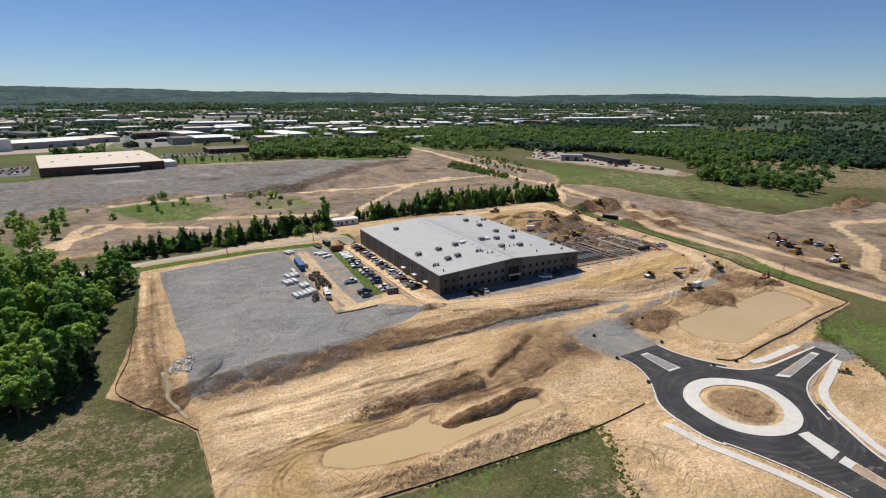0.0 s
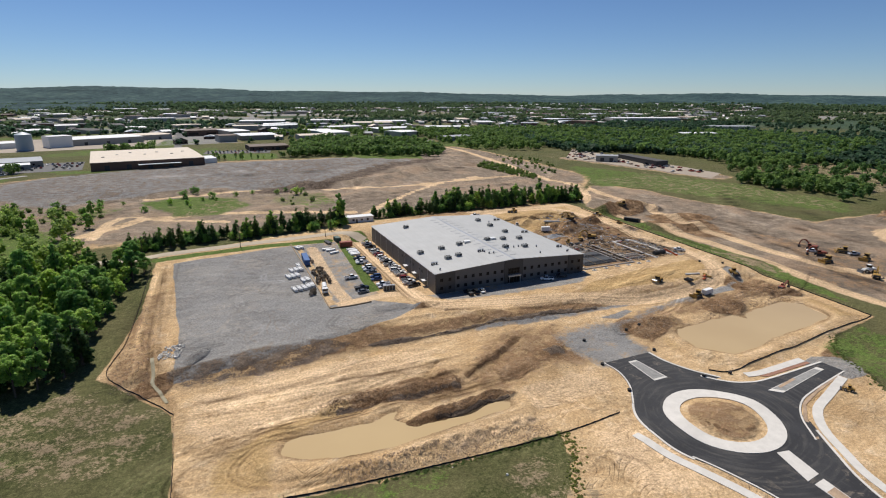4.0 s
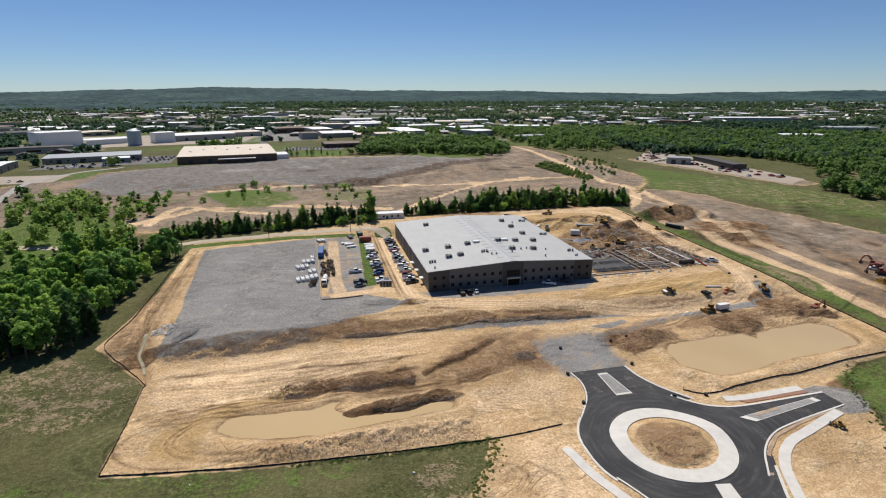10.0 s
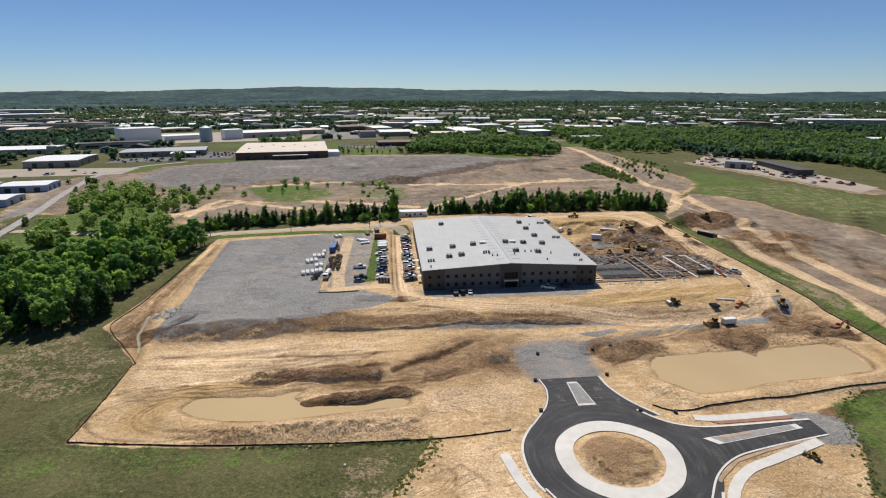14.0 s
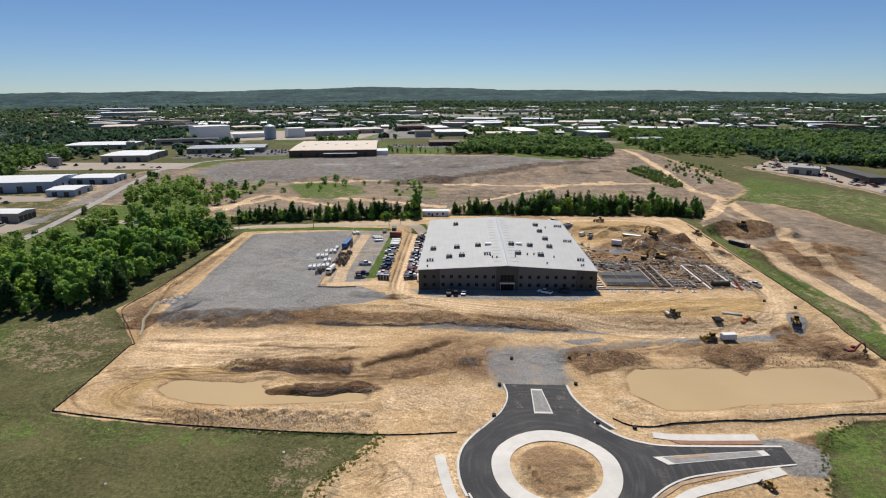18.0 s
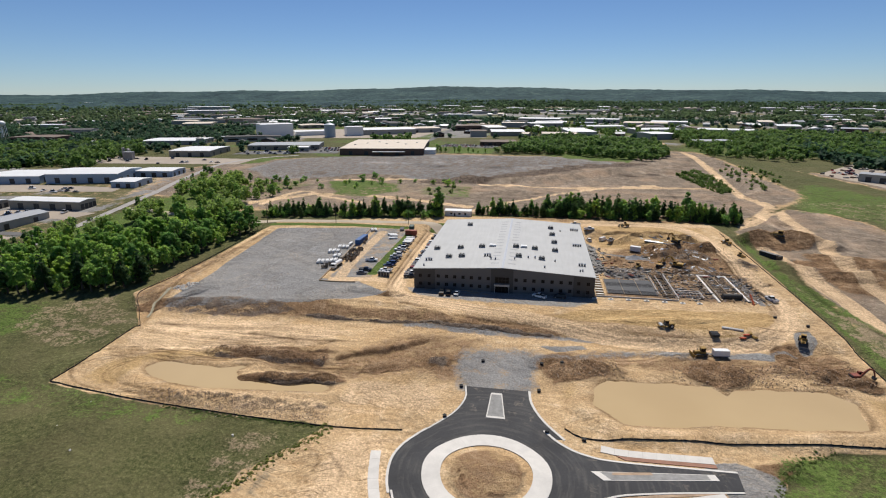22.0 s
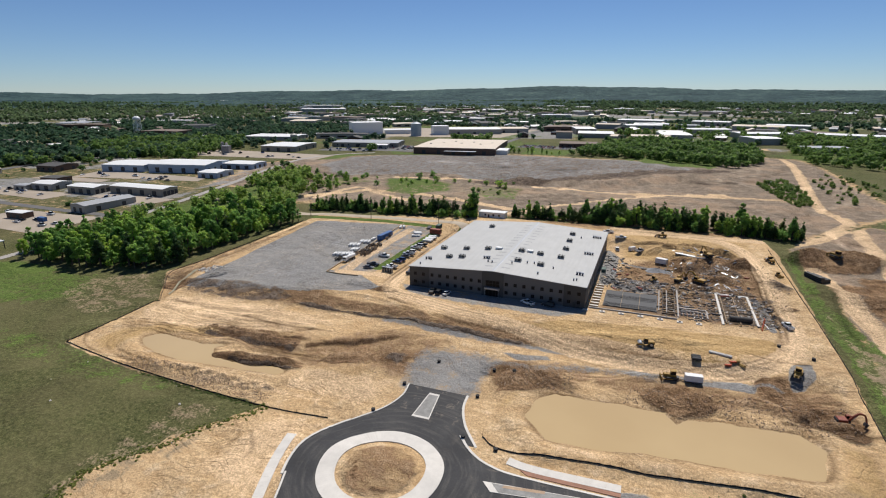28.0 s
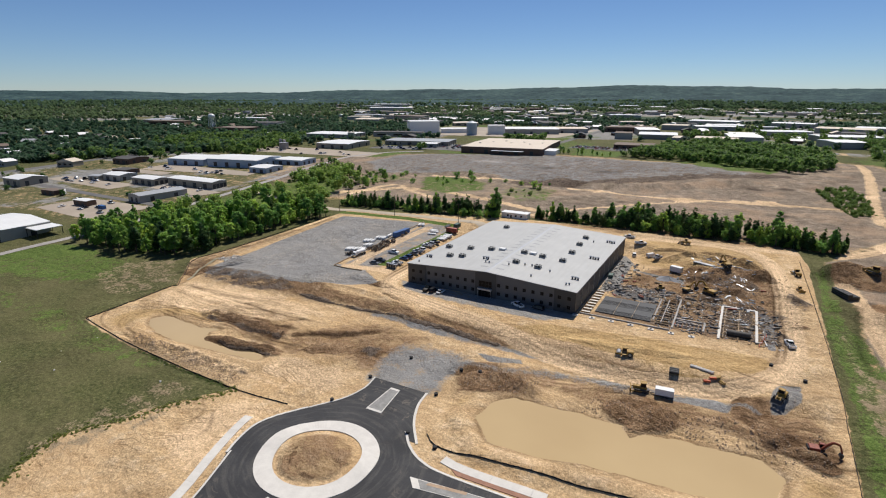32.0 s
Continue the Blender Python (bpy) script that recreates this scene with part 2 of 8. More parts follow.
    nt.links.new(vor.outputs["Color"], sepc.inputs[0])
    head = maths(nt, "MULTIPLY_ADD", sepc.outputs[0], 2.4, 0.4)
    run = maths(nt, "ADD", maths(nt, "MULTIPLY", sep_.outputs[0], maths(nt, "COSINE", head)), maths(nt, "MULTIPLY", sep_.outputs[1], maths(nt, "SINE", head)))
    cleat = ramp(nt, maths(nt, "ABSOLUTE", maths(nt, "SUBTRACT", maths(nt, "FRACT", maths(nt, "MULTIPLY", run, 0.52)), 0.5)), (0.02, 1.0), (0.17, 0.0))
    shown = maths(nt, "MULTIPLY", ramp(nt, sepc.outputs[1], (0.35, 0.0), (0.45, 1.0)), ramp(nt, noise_node(nt, 0.16, 4, 0.65), (0.46, 0.0), (0.58, 1.0)))
    cleat = maths(nt, "MULTIPLY", maths(nt, "MULTIPLY", cleat, shown), bare_)
    out = mix(nt, maths(nt, "MULTIPLY", cleat, 0.22), out, (0.30, 0.19, 0.10, 1))
    marks = maths(nt, "MAXIMUM", maths(nt, "MULTIPLY", marks, 0.4), cleat)
    # tone strokes: packed pale or damp dark tracks and pond rims, darker trenches
    out = mix(nt, 1.0, out, ramp(nt, maths(nt, "MULTIPLY_ADD", tone, 0.5, 0.5), (0.0, (0.28, 0.25, 0.23, 1)), (0.5, (1, 1, 1, 1)), (1.0, (1.6, 1.66, 1.72, 1))), "MULTIPLY")
    nt.links.new(out, b.inputs["Base Color"])
    churn = maths(nt, "ADD", maths(nt, "MAXIMUM", attr(nt, "m_brown"), attr(nt, "m_dark")), ramp(nt, noise_node(nt, 0.05, 4), (0.45, 0.12), (0.65, 0.6)))
    fine = maths(nt, "MULTIPLY", maths(nt, "ADD", fine, maths(nt, "MULTIPLY", grit, 0.4)), churn)
    mid = maths(nt, "MULTIPLY", mid, maths(nt, "ADD", churn, 0.25))
    fine = maths(nt, "SUBTRACT", fine, maths(nt, "MULTIPLY", marks, 0.25))
    h = maths(nt, "ADD", maths(nt, "MULTIPLY", mid, 1.6), maths(nt, "ADD", maths(nt, "MULTIPLY", fine, 0.6), maths(nt, "MULTIPLY", maths(nt, "MULTIPLY", lines, bare_), 0.55)))
    bump(nt, b, h, 0.9, 1.1)
    return m


def make_leaf(name, c1, c2):
    m, nt, b = nodes_of(name, 0.65)
    oi = nt.nodes.new("ShaderNodeObjectInfo")
    gi = nt.nodes.new("ShaderNodeNewGeometry")
    col = ramp(nt, gi.outputs["Random Per Island"], (0.0, c1), (1.0, c2))
    tint = ramp(nt, oi.outputs["Random"], (0.0, (0.52, 0.70, 0.60, 1)), (0.4, (0.82, 0.95, 0.80, 1)), (0.75, (1.1, 1.12, 0.80, 1)), (0.9, (1.35, 1.25, 0.80, 1)), (1.0, (1.45, 1.35, 1.15, 1)))
    nt.links.new(mix(nt, 1.0, col, tint, "MULTIPLY"), b.inputs["Base Color"])
    b.inputs["Specular IOR Level"].default_value = 0.2
    b.inputs["Transmission Weight"].default_value = 0.0
    tr = nt.nodes.new("ShaderNodeBsdfTranslucent")
    nt.links.new(mix(nt, 1.0, col, tint, "MULTIPLY"), tr.inputs["Color"])
    ms = nt.nodes.new("ShaderNodeMixShader")
    ms.inputs[0].default_value = 0.56
    nt.links.new(b.outputs[0], ms.inputs[1])
    nt.links.new(tr.outputs[0], ms.inputs[2])
    nt.links.new(ms.outputs[0], nt.nodes["Material Output"].inputs["Surface"])
    return m


def make_wood_stuff(name, c1, c2):
    m, nt, b = nodes_of(name, 0.75)
    gi = nt.nodes.new("ShaderNodeNewGeometry")
    col = ramp(nt, gi.outputs["Random Per Island"], (0.0, c1), (1.0, c2))
    col = mix(nt, 1.0, col, ramp(nt, noise_node(nt, 0.5, 5, 0.7), (0.3, 0.45), (0.7, 1.25)), "MULTIPLY")
    nt.links.new(col, b.inputs["Base Color"])
    b.inputs["Specular IOR Level"].default_value = 0.15
    bump(nt, b, noise_node(nt, 0.6, 4, 0.7), 1.0, 1.2)
    return m


def make_ribbed(name, col, rough=0.45, pitch=0.9, depth=0.05, axis=0, var=0.08):
    """Sheet metal with standing ribs, dust and faint streaks."""
    m, nt, b = nodes_of(name, rough)
    tc = nt.nodes.new("ShaderNodeTexCoord")
    sp = nt.nodes.new("ShaderNodeSeparateXYZ")
    nt.links.new(tc.outputs["Object"], sp.inputs[0])
    if axis == 2:
        s = maths(nt, "ADD", sp.outputs[0], sp.outputs[1])
    else:
        s = sp.outputs[axis]
    w = maths(nt, "PINGPONG", s, pitch / 2)
    rib = ramp(nt, maths(nt, "DIVIDE", w, pitch / 2), (0.0, 1.0), (0.16, 0.0))
    c1 = tuple(v * (1 - var) for v in col[:3]) + (1,)
    base = ramp(nt, noise_node(nt, 0.12, 5, 0.6), (0.3, c1), (0.7, col))
    base = mix(nt, 1.0, base, ramp(nt, noise_node(nt, 0.8, 3, 0.6, (1.0, 0.08, 1.0) if axis == 0 else (0.08, 1.0, 1.0)), (0.25, 1 - var), (0.7, 1.0)), "MULTIPLY")
    nt.links.new(base, b.inputs["Base Color"])
    bump(nt, b, rib, 0.5, depth)
    return m


GROUND = make_ground()
def make_asphalt():
    m, nt, b = nodes_of("asphalt", 0.82)
    base = ramp(nt, noise_node(nt, 0.12, 4, 0.6), (0.35, (0.020, 0.020, 0.022, 1)), (0.55, (0.030, 0.030, 0.032, 1)), (0.7, (0.046, 0.045, 0.044, 1)))
    # dust drawn out in rings round the middle of the roundabout
    tc = nt.nodes.new("ShaderNodeTexCoord")
    mp = nt.nodes.new("ShaderNodeMapping")
    mp.inputs["Location"].default_value = (-135.0, -74.5, 0)
    nt.links.new(tc.outputs["Object"], mp.inputs["Vector"])
    sp = nt.nodes.new("ShaderNodeSeparateXYZ")
    nt.links.new(mp.outputs[0], sp.inputs[0])
    rad = maths(nt, "SQRT", maths(nt, "ADD", maths(nt, "POWER", sp.outputs[0], 2.0), maths(nt, "POWER", sp.outputs[1], 2.0)))
    ang = maths(nt, "ARCTAN2", sp.outputs[1], sp.outputs[0])
    cb = nt.nodes.new("ShaderNodeCombineXYZ")
    nt.links.new(maths(nt, "MULTIPLY", rad, 0.9), cb.inputs[0])
    nt.links.new(maths(nt, "MULTIPLY", maths(nt, "SINE", ang), 2.2), cb.inputs[1])
    nt.links.new(maths(nt, "MULTIPLY", maths(nt, "COSINE", ang), 2.2), cb.inputs[2])
    rings = nt.nodes.new("ShaderNodeTexNoise")
    rings.inputs["Scale"].default_value = 1.0
    rings.inputs["Detail"].default_value = 4.0
    nt.links.new(cb.outputs[0], rings.inputs["Vector"])
    base = mix(nt, ramp(nt, rings.outputs["Fac"], (0.50, 0.0), (0.72, 0.55)), base, (0.095, 0.088, 0.078, 1))
    # tracked-on soil in patches away from the ring
    soil = maths(nt, "MULTIPLY", ramp(nt, noise_node(nt, 0.35, 6, 0.72, warp=6, warp_scale=0.2), (0.56, 0.0), (0.68, 0.75)), ramp(nt, maths(nt, "DIVIDE", rad, 40.0), (0.50, 0.15), (0.66, 1.0)))
    base = mix(nt, soil, base, (0.21, 0.175, 0.135, 1))
    nt.links.new(mix(nt, 1.0, base, ramp(nt, noise_node(nt, 3.0, 3), (0.3, 0.78), (0.7, 1.12)), "MULTIPLY"), b.inputs["Base Color"])
    bump(nt, b, noise_node(nt, 4.0, 3), 0.2, 0.05)
    return m


ASPHALT = make_asphalt()
CONCRETE = plain("concrete", (0.60, 0.57, 0.52, 1), 0.8, var=0.08, scale=0.4, grain=4.0, bumps=0.1)
GREYFILL = plain("grey_stone_fill", (0.27, 0.265, 0.25, 1), 0.9, var=0.2, scale=0.8, grain=5)
OLD_CONCRETE = plain("weathered_concrete", (0.34, 0.315, 0.29, 1), 0.85, var=0.15, scale=0.2, grain=2.0)
BRICKRED = plain("red_pavers", (0.30, 0.155, 0.10, 1), 0.85, var=0.2, scale=0.6, grain=5)
TOPSOIL = plain("brown_topsoil", (0.42, 0.30, 0.20, 1), 0.95, var=0.25, scale=0.5, grain=4, bumps=0.6)
ROOF = make_ribbed("roof_metal", (0.43, 0.43, 0.415, 1), 0.6, 0.6, 0.04, 0, 0.10)
WALL_DARK = make_ribbed("wall_panel_charcoal", (0.052, 0.053, 0.055, 1), 0.55, 0.9, 0.04, 2)
WALL_GREY = make_ribbed("wall_panel_grey", (0.115, 0.117, 0.12, 1), 0.55, 0.9, 0.04, 2)
GLASS = plain("dark_glass", (0.008, 0.009, 0.011, 1), 0.15, var=0.05)
GLASS.node_tree.nodes["Principled BSDF"].inputs["Specular IOR Level"].default_value = 0.3
WHITE = plain("white_paint", (0.74, 0.74, 0.72, 1), 0.45, var=0.06)
WINDOW = plain("black_window", (0.004, 0.004, 0.005, 1), 0.35, var=0.05)
WINDOW.node_tree.nodes["Principled BSDF"].inputs["Specular IOR Level"].default_value = 0.15
STEEL = plain("galvanised_steel", (0.42, 0.43, 0.44, 1), 0.4, 0.6, var=0.12)
DARKSTEEL = plain("dark_steel", (0.05, 0.05, 0.052, 1), 0.5, 0.3, var=0.2)
RUBBER = plain("black_rubber", (0.018, 0.018, 0.018, 1), 0.85, var=0.2)
FENCE = plain("silt_fence_fabric", (0.016, 0.016, 0.018, 1), 0.8, var=0.3)
WOODM = plain("timber", (0.38, 0.27, 0.16, 1), 0.8, var=0.2, scale=2)
BARK = plain("bark", (0.10, 0.075, 0.055, 1), 0.9, var=0.3, scale=3, bumps=0.5)
LEAF = make_leaf("broad_leaves", (0.17, 0.30, 0.070, 1), (0.46, 0.62, 0.19, 1))
NEEDLE = make_leaf("dark_leaves", (0.055, 0.10, 0.040, 1), (0.15, 0.22, 0.080, 1))
CANOPY = make_wood_stuff("far_canopy", (0.022, 0.048, 0.012, 1), (0.075, 0.115, 0.03, 1))
def make_water():
    m, nt, b = nodes_of("muddy_water", 0.12)
    nt.links.new(ramp(nt, noise_node(nt, 0.03, 3), (0.3, (0.45, 0.325, 0.168, 1)), (0.7, (0.49, 0.36, 0.19, 1))), b.inputs["Base Color"])
    b.inputs["Specular IOR Level"].default_value = 0.35
    bump(nt, b, noise_node(nt, 1.2, 3), 0.05, 0.05)
    return m
WATER = make_water()

# ---- mesh tools ----
def link_mesh(name, verts, faces, mat, parent=None, label="", smooth=False):
    me = bpy.data.meshes.new(name)
    me.from_pydata(verts, [], faces)
    me.update()
    if mat:
        me.materials.append(mat)
    if smooth:
        me.polygons.foreach_set("use_smooth", [True] * len(me.polygons))
    ob = new(name, me)
    if parent:
        ob.parent = parent
    if label:
        ob["label"] = label
    return ob


def part(name, bm, mat, parent=None, label="", smooth=False):
    me = bpy.data.meshes.new(name)
    bmesh.ops.recalc_face_normals(bm, faces=bm.faces)
    bm.to_mesh(me)
    bm.free()
    if mat:
        me.materials.append(mat)
    if smooth:
        for p in me.polygons:
            p.use_smooth = True
    ob = new(name, me)
    if parent:
        ob.parent = parent
    if label:
        ob["label"] = label
    return ob


def empty(name, m=None):
    ob = new(name)
    ob.empty_display_size = 0.5
    if m is not None:
        ob.matrix_basis = m
    return ob


def box(bm, x0, y0, z0, x1, y1, z1, bevel=0.0):
    vs = [bm.verts.new(p) for p in ((x0, y0, z0), (x1, y0, z0), (x1, y1, z0), (x0, y1, z0), (x0, y0, z1), (x1, y0, z1), (x1, y1, z1), (x0, y1, z1))]
    fs = [bm.faces.new([vs[i] for i in f]) for f in ((3, 2, 1, 0), (4, 5, 6, 7), (0, 1, 5, 4), (1, 2, 6, 5), (2, 3, 7, 6), (3, 0, 4, 7))]
    if bevel:
        es = list({e for f in fs for e in f.edges})
        bmesh.ops.bevel(bm, geom=es, offset=bevel, segments=1, affect="EDGES")
    return vs


def boxes(*bs, bevel=0.0):
    bm = bmesh.new()
    for b in bs:
        box(bm, *b, bevel=bevel)
    return bm


def tube(bm, p, q, r0, r1=None, n=10, caps=True):
    r1 = r0 if r1 is None else r1
    p, q = Vector(p), Vector(q)
    z = (q - p).normalized()
    a = z.orthogonal().normalized()
    b = z.cross(a)
    ring = []
    for c, r in ((p, r0), (q, r1)):
        ring.append([bm.verts.new(c + (a * math.cos(2 * math.pi * i / n) + b * math.sin(2 * math.pi * i / n)) * r) for i in range(n)])
    for i in range(n):
        bm.faces.new((ring[0][i], ring[0][(i + 1) % n], ring[1][(i + 1) % n], ring[1][i]))
    if caps:
        bm.faces.new(ring[0][::-1])
        bm.faces.new(ring[1])


def prism(bm, outline, y0, y1):
    """Extrudes an (x, z) outline along y."""
    a = [bm.verts.new((x, y0, z)) for x, z in outline]
    b = [bm.verts.new((x, y1, z)) for x, z in outline]
    n = len(a)
    bm.faces.new(a)
    bm.faces.new(b[::-1])
    for i in range(n):
        bm.faces.new((a[i], b[i], b[(i + 1) % n], a[(i + 1) % n]))


def smooth_line(pts, step=1.0):
    """Points along a Catmull-Rom curve through pts."""
    p = [np.array(q, float) for q in pts]
    p = [2 * p[0] - p[1]] + p + [2 * p[-1] - p[-2]]
    out = []
    for i in range(1, len(p) - 2):
        n = max(2, int(np.linalg.norm(p[i + 1] - p[i]) / step))
        for k in range(n):
            t = k / n
            out.append(0.5 * (2 * p[i] + (p[i + 1] - p[i - 1]) * t + (2 * p[i - 1] - 5 * p[i] + 4 * p[i + 1] - p[i + 2]) * t * t + (3 * p[i] - p[i - 1] - 3 * p[i + 1] + p[i + 2]) * t ** 3))
    out.append(p[-2])
    return np.array(out)


def resample(line, n):
    line = np.asarray(line, float)
    d = np.r_[0, np.cumsum(np.linalg.norm(np.diff(line, axis=0), axis=1))]
    s = np.linspace(0, d[-1], n)
    return np.stack([np.interp(s, d, line[:, k]) for k in range(2)], 1)


def poly_dist(x, y, pts):
    """Signed distance to a closed outline, negative inside."""
    pts = np.asarray(pts, float)
    d = np.full(x.shape, 1e9)
    inside = np.zeros(x.shape, bool)
    for (ax, ay), (bx, by) in zip(pts, np.roll(pts, -1, 0)):
        ex, ey = bx - ax, by - ay
        t = np.clip(((x - ax) * ex + (y - ay) * ey) / (ex * ex + ey * ey + 1e-9), 0, 1)
        d = np.minimum(d, np.hypot(x - ax - t * ex, y - ay - t * ey))
        c = ((ay > y) != (by > y)) & (x < (bx - ax) * (y - ay) / (by - ay + 1e-12) + ax)
        inside ^= c
    return np.where(inside, -d, d)


def line_dist(x, y, pts):
    pts = np.asarray(pts, float)
    d = np.full(x.shape, 1e9)
    for (ax, ay), (bx, by) in zip(pts[:-1], pts[1:]):
        ex, ey = bx - ax, by - ay
        t = np.clip(((x - ax) * ex + (y - ay) * ey) / (ex * ex + ey * ey + 1e-9), 0, 1)
        d = np.minimum(d, np.hypot(x - ax - t * ex, y - ay - t * ey))
    return d


def sstep(a, b, x):
    t = np.clip((x - a) / (b - a), 0, 1)
    return t * t * (3 - 2 * t)


rng = np.random.default_rng(7)
TABLE = rng.random((256, 256))


def vnoise(x, y, s):
    """Smooth lattice noise, 0 to 1, with cells of s metres."""
    x, y = np.asarray(x, float) / s, np.asarray(y, float) / s
    i, j = np.floor(x).astype(int), np.floor(y).astype(int)
    u, v = x - i, y - j
    u, v = u * u * (3 - 2 * u), v * v * (3 - 2 * v)
    g = lambda a, b: TABLE[a % 256, b % 256]
    return (g(i, j) * (1 - u) + g(i + 1, j) * u) * (1 - v) + (g(i, j + 1) * (1 - u) + g(i + 1, j + 1) * u) * v


def fnoise(x, y, s, n=3):
    return sum(vnoise(x + 37 * k, y - 91 * k, s / 2 ** k) / 2 ** k for k in range(n)) / sum(1 / 2 ** k for k in range(n))

# ---- the lie of the land ----
def slope_z(x, y):
    r = 0.00108 * x + 0.03747 * y
    return np.where(r < 10, r, 10 + 7 * np.tanh((np.maximum(r, 10) - 10) / 7))


POND_1 = [(26.5, 104.5), (28.5, 108.6), (32.6, 109.8), (40.9, 108.7), (50.7, 108.6), (55.4, 110.6), (58.2, 110.4), (56, 107.4), (58.4, 104.4), (64, 103), (73.6, 101.7), (79, 103.6), (83.5, 104.6), (88, 102.6), (86, 100.2), (78, 99.4), (65, 97.8), (52, 97), (40, 98), (31, 100.8)]
POND_2 = [(161, 106), (162, 114), (166, 119), (180, 120), (195, 120.5), (198, 116.5), (201, 120), (226, 122.5), (231, 117), (228, 105), (214, 102.5), (191, 101), (180, 98), (168, 98)]
WATER_1, WATER_2 = 3.0, 3.3
PAD_Z = 7.7


def land(x, y):
    """Ground height."""
    x, y = np.asarray(x, float), np.asarray(y, float)
    z = slope_z(x, y)
    r = np.hypot(x - 100, y)
    az = np.arctan2(x - 100, y)
    hill = 30 + 26 * np.sin(az * 2.1 + 0.4) + 16 * np.sin(az * 5.3 + 1.0) + 9 * np.sin(az * 13 + 2)
    z = z + sstep(1800, 4200, r) * (hill + 38) * 0.3 + sstep(700, 2500, r) * 10 * (fnoise(x, y, 700) - 0.5)
    # building pad and the bank in front of it
    pad = 1 - sstep(0, 10, poly_dist(x, y, [(88, 166), (232, 168), (232, 212), (180, 262), (88, 262)]))
    z = z * (1 - pad) + PAD_Z * pad
    near = sstep(60, 80, y) * (1 - sstep(285, 300, y)) * sstep(-20, 0, x) * (1 - sstep(240, 250, x))
    bank = sstep(143, 153, y + 6 * (fnoise(x, y, 40) - 0.5))
    z = z + near * 2.4 * (bank - 0.5) * (1 - pad) * sstep(0, 12, np.abs(y - 75))
    # the cut bank north of the first pond
    cut = [(34, 121), (40, 118.6), (48, 118.0), (57, 118.4), (66, 118.4), (76, 118.2), (84, 121), (96, 127.5), (110, 135)]
    dy = y + 2.2 * (fnoise(x, y, 9) - 0.5) - np.interp(x, [q[0] for q in cut], [q[1] for q in cut])
    ends = sstep(30, 44, x) * (1 - sstep(98, 112, x))
    z = z - ends * 1.5 * (1 - sstep(-3.2, 0.4, dy)) * sstep(-24, -8, dy)
    # ponds
    for pts, wz, wide in ((POND_1, WATER_1, 9), (POND_2, WATER_2, 9)):
        d = poly_dist(x, y, pts) + 1.2 * (fnoise(x, y, 5) - 0.5)
        zin = np.where(d < 0, wz + np.maximum(d * 0.35, -1.2), wz + 0.05 + np.minimum(d, 20) * 0.22)
        w = 1 - sstep(wide * 0.25, wide, d)
        z = z * (1 - w) + zin * w
    return z


def bumps_on(x, y):
    """Spoil heaps: (height, brown)."""
    h = np.zeros(x.shape)
    br = np.zeros(x.shape)
    rough = 0.35 * (fnoise(x, y, 3) - 0.5)
    # heaps: x, y, radius along, radius across, turn, height
    for hx, hy, ra, rb, turn, hh in HEAPS:
        c, s = math.cos(radians(turn)), math.sin(radians(turn))
        u, v = ((x - hx) * c + (y - hy) * s) / ra, (-(x - hx) * s + (y - hy) * c) / rb
        q = np.hypot(u, v) + rough
        f = np.clip(1 - q, 0, 1) ** 0.8
        h = np.maximum(h, (0.95 if ra > 1.9 and hx != 135.0 else 1.0) * hh * f)
        br = np.maximum(br, (1 - sstep(0.85, 1.25, q)) * (0.42 if ra < 1.9 else 0.0 if hx == 135.0 else 1.0))
    return h, br


HEAPS = [
    (70, 105.0, 14, 2.9, 9, 1.5), (84, 107.5, 6, 2.4, 15, 1.2), (115, 122.5, 6, 3.6, 20, 1.3), (100, 119, 9, 4.5, 22, 0.7), (151, 128, 8, 5, 25, 1.5), (161, 125, 6, 5, -10, 1.4), (156, 120, 5, 3, 10, 0.9), (193.6, 126.5, 4.6, 5.5, 30, 2.0), (202.6, 127.6, 5.6, 6, -25, 2.4),
    (222.5, 142, 3.6, 6.5, 10, 1.5), (229.5, 132, 5.5, 4, 15, 1.5), (238, 126, 4, 2.5, 0, 1.2), (46, 120.5, 9, 2.2, 6, 0.8), (64, 121, 10, 2.4, 2, 0.9), (88, 167, 6, 2.5, 5, 1.2), (206, 237, 8, 4, 15, 2.4), (217, 233, 7, 4.5, -5, 2.2), (200, 247, 5, 3, 30, 1.8),
    (210, 266, 10, 3.2, -14, 2.2), (220, 258, 7, 4, -25, 2.6), (227, 242.6, 6, 4.4, -20, 2.8), (236.4, 225, 5, 3, -50, 2.2), (190, 267, 9, 1.8, -12, 1.3), (196, 262, 5, 2.5, -30, 1.4), (214, 225, 7, 2.2, 4, 1.5), (186, 205, 5, 3, 0, 1.4), (257, 263, 13, 8, -10, 3.6),
    (182, 226, 4, 2.2, 20, 1.2), (172, 212, 3, 2, 0, 0.9), (237, 200, 3, 2, 0, 1.2), (10, 157, 5, 2.2, 60, 1.4), (-2, 146, 7, 4, 30, 0.9), (270, 262, 20, 9, 20, 4.0), (290, 236, 22, 9, -20, 3.4), (135.0, 74.5, 9.6, 9.4, 0, 0.9), (452, 198, 20, 13, 10, 9),
    (420, 186, 14, 8, 30, 3.5),
]
for k in range(46):
    HEAPS.append((36 + k * 1.15 + 1.5 * math.sin(k * 2.1), 92.0 + 1.2 * math.sin(k * 1.7) + 0.02 * k, 1.3 + 0.5 * math.sin(k * 3.1), 0.9, k * 40, 0.75 + 0.3 * math.sin(k * 4.7)))


